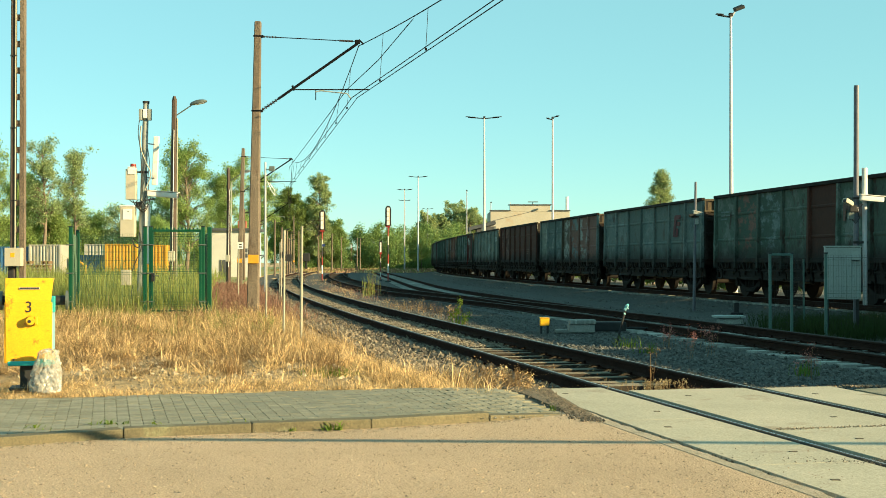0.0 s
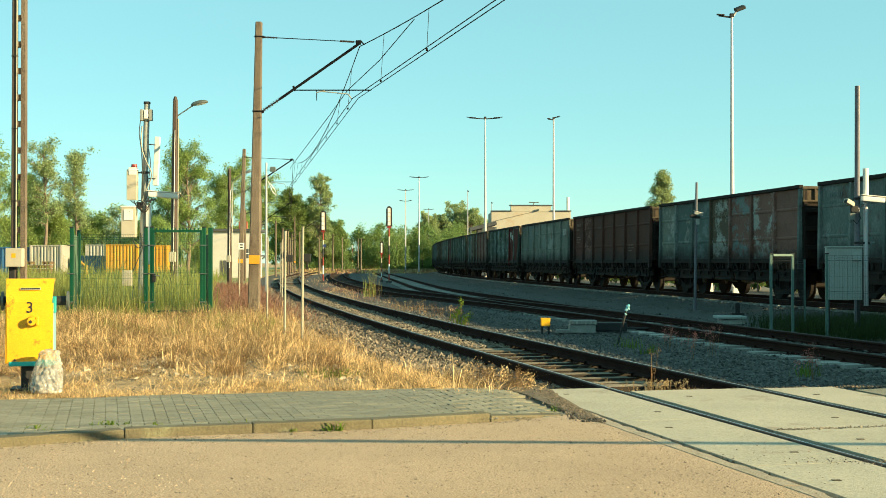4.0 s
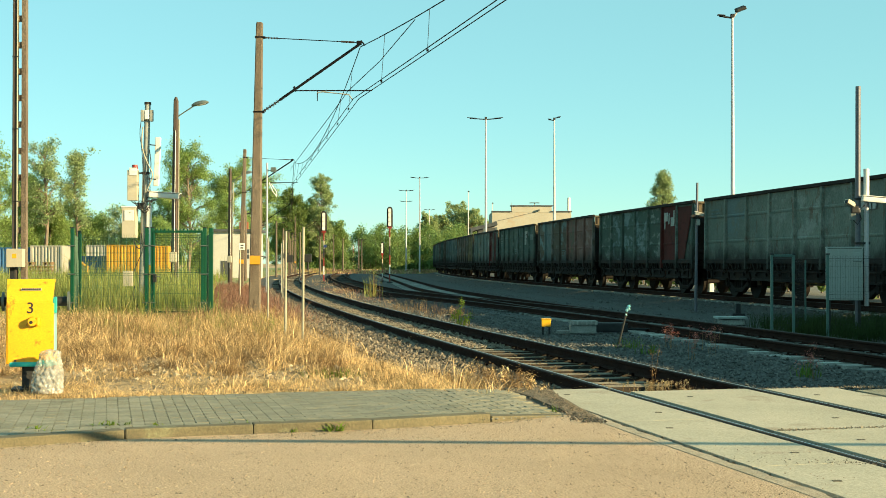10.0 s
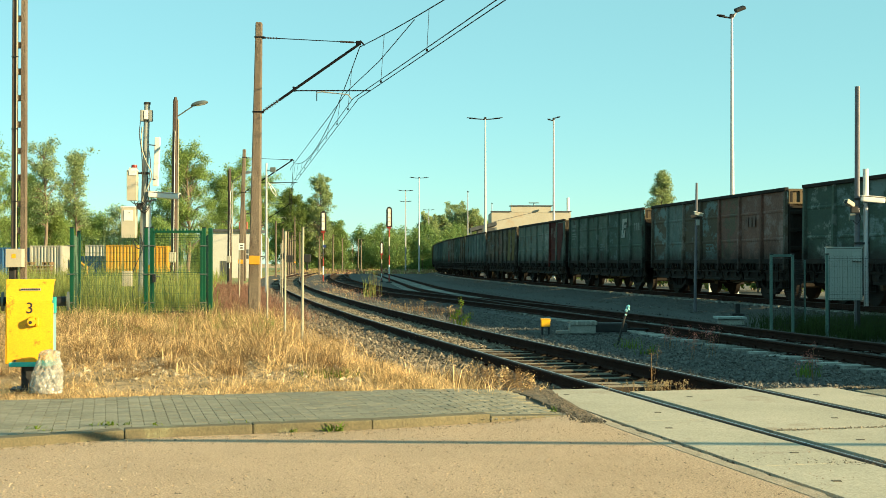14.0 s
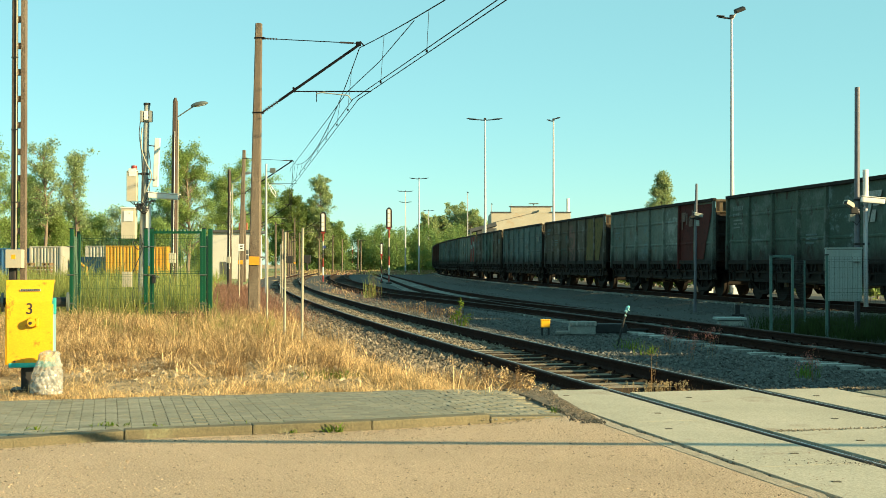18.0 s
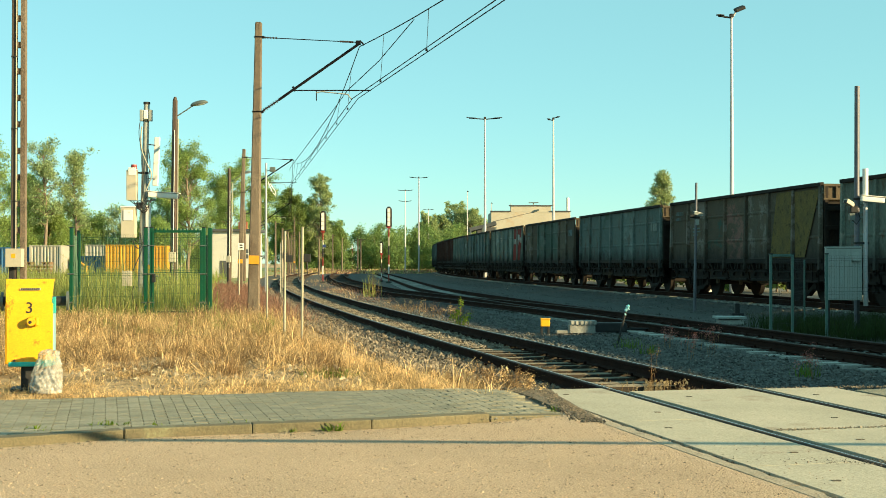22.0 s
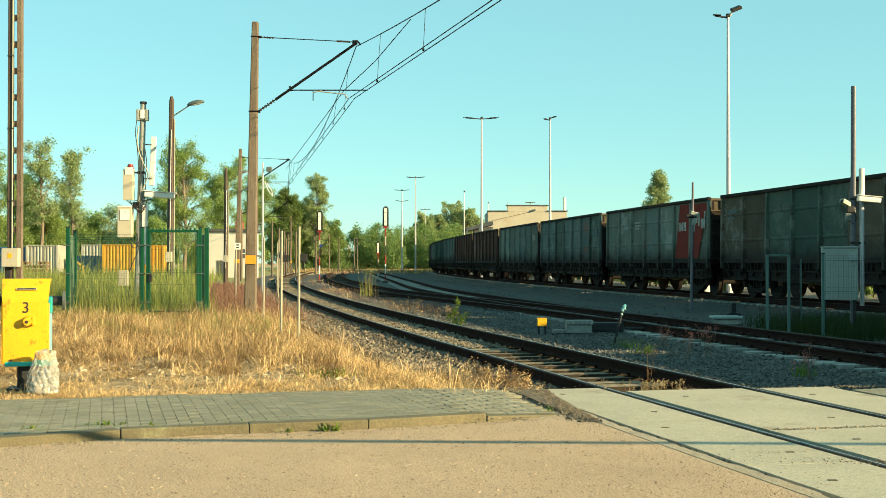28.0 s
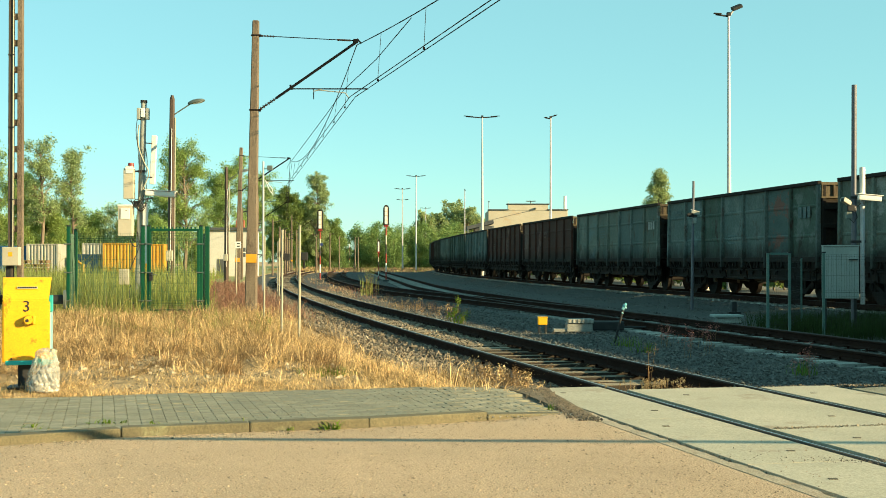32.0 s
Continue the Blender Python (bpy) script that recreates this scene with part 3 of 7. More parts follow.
for ya, yb in zip((11.3, 9.6, 7.9, 6.2, 4.5, 2.8, 0.2, -1.6), (9.6, 7.9, 6.2, 4.5, 2.8, 0.2, -1.6, -3.4)):
    ragged = [along(track_one, y, -1.692 - 0.03 * noise.noise(Vector((y * 6, 1.7, 0))) - 0.014 * noise.noise(Vector((y * 23, 0.4, 0))))[:2] for y in np.linspace(yb + 0.015, ya, 36)]
    outer = [along(track_one, y, -1.80)[:2] for y in np.linspace(ya, yb + 0.015, 6)]
    part("edge_strip", one(slab, ragged + outer, -0.2, -0.001), M["edge"], crossing, "worn concrete edge strip beside the panels")
# Broken asphalt that has crumbled over the corner of the first panel.
bm = one(slab, [(0.62, 13.3), (0.84, 12.5), (1.0, 11.6), (1.2, 10.85), (1.31, 10.88), (1.24, 11.5), (1.19, 12.1), (1.13, 12.6), (1.13, 13.12), (0.95, 13.35)], -0.1, 0.006)
part("crumbled_edge", bm, M["crumble"], crossing, "crumbled dark asphalt over the panel's corner")
bm = bmesh.new()
slab(bm, [along(track_one, y, -1.84)[:2] for y in (-3, 5, 11)] + [along(track_one, 13.45, -1.66)[:2]] + [along(track_one, y, 1.66)[:2] for y in (13.0, 5, -3)], -0.30, -0.13)
part("flange_bed", bm, M["joint"], crossing, "dark gap filled with dirt below the panels")
bm = bmesh.new()
slab(bm, [along(track_one, 12.7, 1.66)[:2], along(track_one, 9.0, 1.66)[:2], along(track_one, 7.5, 3.4)[:2], along(track_one, 13.0, 3.4)[:2]], -0.2, 0.006)
part("apron", bm, M["brick"], crossing, "paved apron past the panels")

# ---- tracks ----
RAIL_SIDE = [(-0.036, -0.012), (-0.036, -0.04), (-0.010, -0.052), (-0.010, -0.125), (-0.072, -0.145), (-0.072, -0.16),
             (0.072, -0.16), (0.072, -0.145), (0.010, -0.125), (0.010, -0.052), (0.036, -0.04), (0.036, -0.012)]
RAIL_TOP = [(-0.036, -0.012), (-0.028, 0.0), (0.028, 0.0), (0.036, -0.012)]


def sweep(name, pts, profile, material, parent, closed, label=""):
    """A profile carried along a line in plan."""
    pts = np.asarray(pts, float)
    d = np.gradient(pts[:, :2], axis=0)
    d /= np.linalg.norm(d, axis=1)[:, None]
    side = np.column_stack([d[:, 1], -d[:, 0]])
    k = len(profile)
    v = np.zeros((len(pts), k, 3))
    for j, (o, z) in enumerate(profile):
        v[:, j, :2] = pts[:, :2] + side * o
        v[:, j, 2] = pts[:, 2] + z
    i = np.arange(len(pts) - 1)[:, None] * k
    j = np.arange(k if closed else k - 1)[None]
    j2 = (j + 1) % k
    a, b, c, e = (i + j).ravel(), (i + j2).ravel(), (i + k + j2).ravel(), (i + k + j).ravel()
    ob = many(name, v.reshape(-1, 3), np.concatenate([np.column_stack([a, c, b]), np.column_stack([a, e, c])]), material, label, "", "", parent)
    return ob


def railway(name, line_of, ys, z, gauge, label, y0, y1, step, sleeper, length, wave=0.0, head="rail_rusty"):
    tr = thing(name, (0, 0, 0), label, "railway track", kind="structure")
    for s in (-1, 1):
        pts = np.array([along(line_of, y, s * gauge / 2, z) for y in ys])
        rail = sweep("rail", pts, RAIL_SIDE, M["rail_side"], tr, False)
        sweep("rail_head", pts, RAIL_TOP, M[head], rail, False, "")
        if head == "rail_top":
            sweep("running_band", pts, [(-0.006 * s - 0.009, 0.0008), (-0.006 * s + 0.009, 0.0008)], M["rail_shine"], rail, False, "narrow band polished by wheels")
    bm = one(box, (0, 0, 0), (length, 0.22, 0.16), bev=0.007)
    me = bpy.data.meshes.new("sleeper")
    bm.normal_update()
    for f in bm.faces:
        f.material_index = 0 if f.normal.z > 0.95 else 1
    bm.to_mesh(me)
    bm.free()
    me.materials.append(sleeper)
    me.materials.append(M["creosote"] if sleeper is M["sleeper_wood"] else sleeper)
    clip = one(box, (0, 0, 0), (0.30, 0.15, 0.03), bev=0.008)
    for s in (-1, 1):
        for e in (-0.1, 0.1):
            rod(clip, (e, 0, 0), (e, 0, 0.055), 0.018, n=6)
    cm = bpy.data.meshes.new("rail_clip")
    clip.to_mesh(cm)
    clip.free()
    cm.materials.append(M["rail_side"])
    y, n = y0, 0
    while y < y1 and n < 300:
        x, yy, _ = along(line_of, y, 0)
        g = float(line_of(y + 0.1) - line_of(y - 0.1)) / 0.2
        jig = random.uniform(-1, 1)
        sl = share("sleeper", me, tr, pose(x + jig * wave, yy, z - 0.243 + random.uniform(-0.022, 0.006), random.uniform(-2.5, 2.5), random.uniform(-0.5, 0.5), -math.degrees(math.atan(g)) + jig * wave * 40))
        if y < 45:
            for s in (-1, 1):
                share("rail_clip", cm, sl, Matrix.Translation((s * gauge / 2, 0, 0.078)))
        y, n = y + step / math.hypot(1, g), n + 1
    return tr


YR = np.concatenate([np.linspace(-40, 60, 101), np.linspace(62, 190, 65)])
railway("railway_track", track_one, YR, 0.0, 1.505, "rusty rails on old wooden sleepers, curving away", 13.4, 150, 0.62, M["sleeper_wood"], 2.5, 0.02, "rail_top")
railway("railway_track", track_two, YR, -0.02, 1.505, "dark rusty rails on pale concrete sleepers", 14.5, 150, 0.62, M["sleeper_conc"], 2.5)
railway("railway_track", track_three, np.linspace(30, 180, 101), -0.014, 1.505, "siding rails on dark wooden sleepers, leaving by a switch", 56, 160, 0.7, M["creosote"], 2.5)
railway("railway_track", track_train, np.concatenate([np.linspace(-90, 180, 136), np.linspace(184, 400, 54)]), RAIL_Z, 1.59, "broad-gauge rails on a low gravel bank under the goods train", 24, 190, 0.56, M["sleeper_conc"], 2.7)

# ---- the goods train ----
HALF, BODY, PITCH, SPEED = 6.39, 12.78, 13.92, 5.5
BAY = (BODY - 0.16) / 7


def mesh_of(name, bm, material):
    me = bpy.data.meshes.new(name)
    bm.normal_update()
    bm.to_mesh(me)
    bm.free()
    me.materials.append(material)
    return me


def wagon_meshes():
    w = {}
    # One bay of the side: a plate with two pressed ridges, facing +y.
    bm = bmesh.new()
    prof = [(0, 1.28), (0, 1.86), (0.02, 1.90), (0.02, 1.94), (0, 1.97), (0, 2.72), (0.02, 2.76), (0.02, 2.80), (0, 2.83), (0, 3.37)]
    for pa, pb in zip(prof, prof[1:]):
        vs = [bm.verts.new((x, y, z)) for x, (y, z) in ((-BAY / 2, pa), (BAY / 2, pa), (BAY / 2, pb), (-BAY / 2, pb))]
        bm.faces.new(vs[::-1])
    bmesh.ops.remove_doubles(bm, verts=bm.verts, dist=1e-4)
    g = bmesh.ops.extrude_face_region(bm, geom=list(bm.faces))["geom"]
    bmesh.ops.translate(bm, verts=[v for v in g if isinstance(v, bmesh.types.BMVert)], vec=(0, -0.012, 0))
    bmesh.ops.recalc_face_normals(bm, faces=bm.faces)
    w["side_panel"] = mesh_of("side_panel", bm, M["green"])
    # Post: a pressed channel, deeper at its foot.
    bm = bmesh.new()
    plate(bm, [(-0.085, 0.98), (0.085, 0.98), (0.075, 3.37), (-0.075, 3.37)], 0.0, 0.10)
    for v in bm.verts:
        if v.co.y > 0.05:
            v.co.x *= 0.72
            v.co.y = 0.12 if v.co.z < 2 else 0.075
    w["post"] = mesh_of("post", bm, M["green"])
    w["top_chord"] = mesh_of("top_chord", one(box, (0, 0, 3.425), (BODY, 0.13, 0.11), bev=0.02), M["green"])
    bm = one(box, (0, 0, 1.23), (BODY, 0.10, 0.14), bev=0.012)
    box(bm, (0, 0.05, 1.17), (BODY, 0.10, 0.02))
    w["sill"] = mesh_of("sill", bm, M["grime"])
    # Drop hatch with its hinge arms, hanging below the sill.
    bm = one(box, (0, -0.02, 0.92), (1.66, 0.05, 0.62), rot=Euler((radians(-10), 0, 0)).to_matrix(), bev=0.01)
    for x in (-0.66, 0.31):
        box(bm, (x, 0.06, 1.0), (0.11, 0.09, 0.34), rot=Euler((radians(-20), 0, 0)).to_matrix())
    for x in (-0.4, 0.42):
        box(bm, (x, 0.02, 0.82), (0.16, 0.06, 0.14))
    rod(bm, (-0.8, 0.05, 0.90), (0.8, 0.05, 0.90), 0.026, n=6)
    for x in (-0.74, -0.18, 0.05, 0.62, 0.78):
        box(bm, (x, 0.03, 1.06), (0.07, 0.12, 0.2), rot=Euler((radians(14), 0, 0)).to_matrix())
    box(bm, (0.0, -0.03, 0.63), (1.5, 0.09, 0.07), bev=0.01)
    w["hatch"] = mesh_of("hatch", bm, M["grime"])
    w["end_wall"] = mesh_of("end_wall", one(box, (0, 0, 2.34), (0.02, 2.84, 2.08)), M["green"])
    w["end_rib"] = mesh_of("end_rib", one(box, (0.06, 0, 0), (0.10, 2.8, 0.12), bev=0.015), M["grime"])
    w["end_post"] = mesh_of("end_post", one(box, (0.05, 0, 2.32), (0.09, 0.11, 2.1), bev=0.015), M["grime"])
    bm = one(box, (0, 0, 3.19), (0.03, 2.84, 0.50))
    for z in (3.0, 3.38):
        box(bm, (0.045, 0, z), (0.07, 2.9, 0.05), bev=0.01)
    for y in (-1.4, -1.05, -0.7, -0.35, 0.0, 0.35, 0.7, 1.05, 1.4):
        box(bm, (0.04, y, 3.19), (0.07, 0.06, 0.42), bev=0.01)
    w["end_rail"] = mesh_of("end_rail", bm, M["rustend"])
    w["floor"] = mesh_of("floor", one(box, (0, 0, 1.31), (12.6, 2.86, 0.05)), M["grime"])
    bm = one(box, (0, 0, 1.03), (12.9, 0.44, 0.36), bev=0.02)
    for x in (-5.9, -4.3, -2.1, 0, 2.1, 4.3, 5.9):
        box(bm, (x, 0, 1.16), (0.16, 2.7, 0.16))
    w["centre_sill"] = mesh_of("centre_sill", bm, M["grime"])
    bm = one(rod, (-0.55, 0, 0), (0.55, 0, 0), 0.20, n=14)
    rod(bm, (-0.62, 0, 0), (-0.55, 0, 0), 0.12, 0.20, 14)
    rod(bm, (0.55, 0, 0), (0.62, 0, 0), 0.20, 0.12, 14)
    w["air_tank"] = mesh_of("air_tank", bm, M["rustend"])
    bm = one(rod, (-0.2, 0, 0), (0.32, 0, 0), 0.18, n=12)
    rod(bm, (0.32, 0, 0), (0.9, 0, 0), 0.03, n=6)
    box(bm, (-0.2, 0, 0.15), (0.3, 0.2, 0.2))
    w["brake_cylinder"] = mesh_of("brake_cylinder", bm, M["rustend"])
    bm = bmesh.new()
    for y, z in ((0.55, 0.72), (-0.5, 0.66)):
        rod(bm, (-3.4, y, z), (3.4, y, z + 0.08), 0.025, n=6)
    for x in (-2.6, -0.9, 1.2, 2.7):
        rod(bm, (x, 0.55, 0.72), (x + 0.1, 0.45, 1.15), 0.022, n=6)
    w["brake_rod"] = mesh_of("brake_rod", bm, M["grime"])
    bm, r = bmesh.new(), random.Random(8)
    for i in range(16):
        x = -3.1 + i * 0.41
        box(bm, (x, r.uniform(-1.1, 1.1), r.uniform(0.5, 0.85)), (r.uniform(0.12, 0.5), r.uniform(0.06, 0.3), r.uniform(0.08, 0.26)), rot=Euler((0, radians(r.uniform(-25, 25)), radians(r.uniform(-30, 30)))).to_matrix(), bev=0.012)
    for y in (-1.12, -0.2, 0.95):
        rod(bm, (-3.3, y, 0.62), (-0.4, y * 0.8, 0.5), 0.03, n=6)
        rod(bm, (0.3, y * 0.8, 0.52), (3.3, y, 0.64), 0.03, n=6)
    w["brake_gear"] = mesh_of("brake_gear", bm, M["rustend"])
    bm = one(box, (0.22, 0, 1.05), (0.45, 0.20, 0.22), bev=0.03)
    box(bm, (0.50, 0.07, 1.05), (0.24, 0.16, 0.30), rot=Euler((0, 0, radians(20))).to_matrix(), bev=0.03)
    box(bm, (0.46, -0.13, 1.05), (0.2, 0.09, 0.24), rot=Euler((0, 0, radians(-28))).to_matrix(), bev=0.02)
    rod(bm, (0.2, 0.2, 0.98), (0.5, 0.3, 0.55), 0.028, n=6)
    w["coupler"] = mesh_of("coupler", bm, M["grime"])
    bm = bmesh.new()
    for z in (0.62, 0.92):
        box(bm, (0, 0, z), (0.42, 0.22, 0.03), bev=0.006)
    for x in (-0.2, 0.2):
        box(bm, (x, 0.05, 0.92), (0.03, 0.04, 0.62))
    w["step"] = mesh_of("step", bm, M["grime"])
    # Bogie: a bolster that carries cast side frames with spring openings, springs and axle boxes.
    bm = bmesh.new()
    for a, b in (((-0.93, 0.62), (-0.35, 0.78)), ((0.35, 0.78), (0.93, 0.62)), ((-0.35, 0.78), (0.35, 0.78)), ((-0.75, 0.50), (-0.32, 0.26)), ((0.32, 0.26), (0.75, 0.50)), ((-0.32, 0.26), (0.32, 0.26))):
        pa, pb = Vector((a[0], 0, a[1])), Vector((b[0], 0, b[1]))
        d = pb - pa
        box(bm, (pa + pb) / 2, (d.length + 0.12, 0.16, 0.13), rot=Euler((0, -math.atan2(d.z, d.x), 0)).to_matrix(), bev=0.02)
    for x in (-0.30, 0.30):
        box(bm, (x, 0, 0.52), (0.09, 0.15, 0.5), bev=0.015)
    w["side_frame"] = mesh_of("side_frame", bm, M["grime"])
    w["spring"] = mesh_of("spring", one(rod, (0, 0, 0.33), (0, 0, 0.60), 0.06, n=8), M["grime"])
    bm = one(box, (0, 0, 0.50), (0.34, 0.2, 0.30), bev=0.04)
    rod(bm, (0, 0.08, 0.48), (0, 0.14, 0.48), 0.11, n=10)
    w["axle_box"] = mesh_of("axle_box", bm, M["grime"])
    w["bogie"] = mesh_of("bogie", one(box, (0, 0, 0.70), (0.44, 2.3, 0.22), bev=0.03), M["grime"])
    bm = one(rod, (0, -1.05, 0), (0, 1.05, 0), 0.075, n=10)
    for s in (-1, 1):
        rod(bm, (0, s * 0.72, 0), (0, s * 0.86, 0), 0.478, n=28)
        rod(bm, (0, s * 0.69, 0), (0, s * 0.72, 0), 0.505, n=28)
        rod(bm, (0, s * 0.86, 0), (0, s * 0.90, 0), 0.13, n=10)
    w["wheelset"] = mesh_of("wheelset", bm, M["grime"])
    # Painted marks, each a thin plate: a slanted house sign, bars of lettering, patches, a diagonal band.
    bm = bmesh.new()
    for o in ([(-0.30, 0.40), (0.42, 0.40), (0.36, 0.24), (-0.06, 0.24), (-0.30, -0.42), (-0.52, -0.42)],
              [(-0.02, 0.14), (0.32, 0.14), (0.26, 0.0), (-0.07, 0.0)], [(-0.11, -0.10), (0.10, -0.10), (0.04, -0.42), (-0.23, -0.42)]):
        plate(bm, o, 0.0, 0.004)
    w["house_sign"] = mesh_of("house_sign", bm, M["chalk"])

    def strokes(name, boxes):
        bm = bmesh.new()
        for x0, z0, x1, z1 in boxes:
            plate(bm, [(x0, z0), (x1, z0), (x1, z1), (x0, z1)], 0.0, 0.004)
        w[name] = mesh_of(name, bm, M["chalk"])

    bm = bmesh.new()
    for o in ([(-0.62, 0.34), (-0.16, 0.34), (-0.22, 0.0), (-0.46, 0.0), (-0.50, -0.30), (-0.62, -0.30)], [(-0.08, 0.30), (0.04, 0.30), (0.0, -0.12), (-0.12, -0.12)],
              [(0.16, 0.14), (0.46, 0.14), (0.50, 0.40), (0.62, 0.40), (0.58, -0.20), (0.16, -0.20)]):
        plate(bm, o, 0.0, 0.004)
    w["band_sign"] = mesh_of("band_sign", bm, M["chalk"])
    # Numbers as two rows of small bars; the owner's mark as plain bars.
    strokes("number_bar", [(-0.42 + i * 0.105, z, -0.42 + i * 0.105 + (0.07 if i % 3 else 0.05), z + h) for i in range(8) for z, h in ((0.05, 0.14), (-0.14, 0.1)) if z > 0 or i < 5])
    strokes("owner_mark", [(-0.40, -0.15, -0.18, 0.17), (-0.09, -0.15, 0.12, 0.17), (0.20, -0.15, 0.40, 0.17)])
    strokes("stencil", [(-0.4, 0.1, 0.3, 0.15), (-0.4, -0.02, -0.1, 0.03), (0.0, -0.02, 0.36, 0.03), (-0.4, -0.14, 0.12, -0.09)])
    w["slant_band"] = mesh_of("slant_band", one(plate, [(-BAY / 2 + 0.09, -0.98), (-BAY / 2 + 0.75, -0.98), (BAY / 2 - 0.05, 0.98), (-BAY / 2 + 0.09, 0.98)], 0.0, 0.004), M["scarlet"])
    w["slant_edge"] = mesh_of("slant_edge", one(plate, [(-BAY / 2 + 0.10, -0.98), (BAY / 2 - 0.09, -0.98), (BAY / 2 - 0.09, 1.0), (-BAY / 2 + 0.62, 1.0)], 0.0, 0.004), M["scarlet"])
    return w


WM = wagon_meshes()
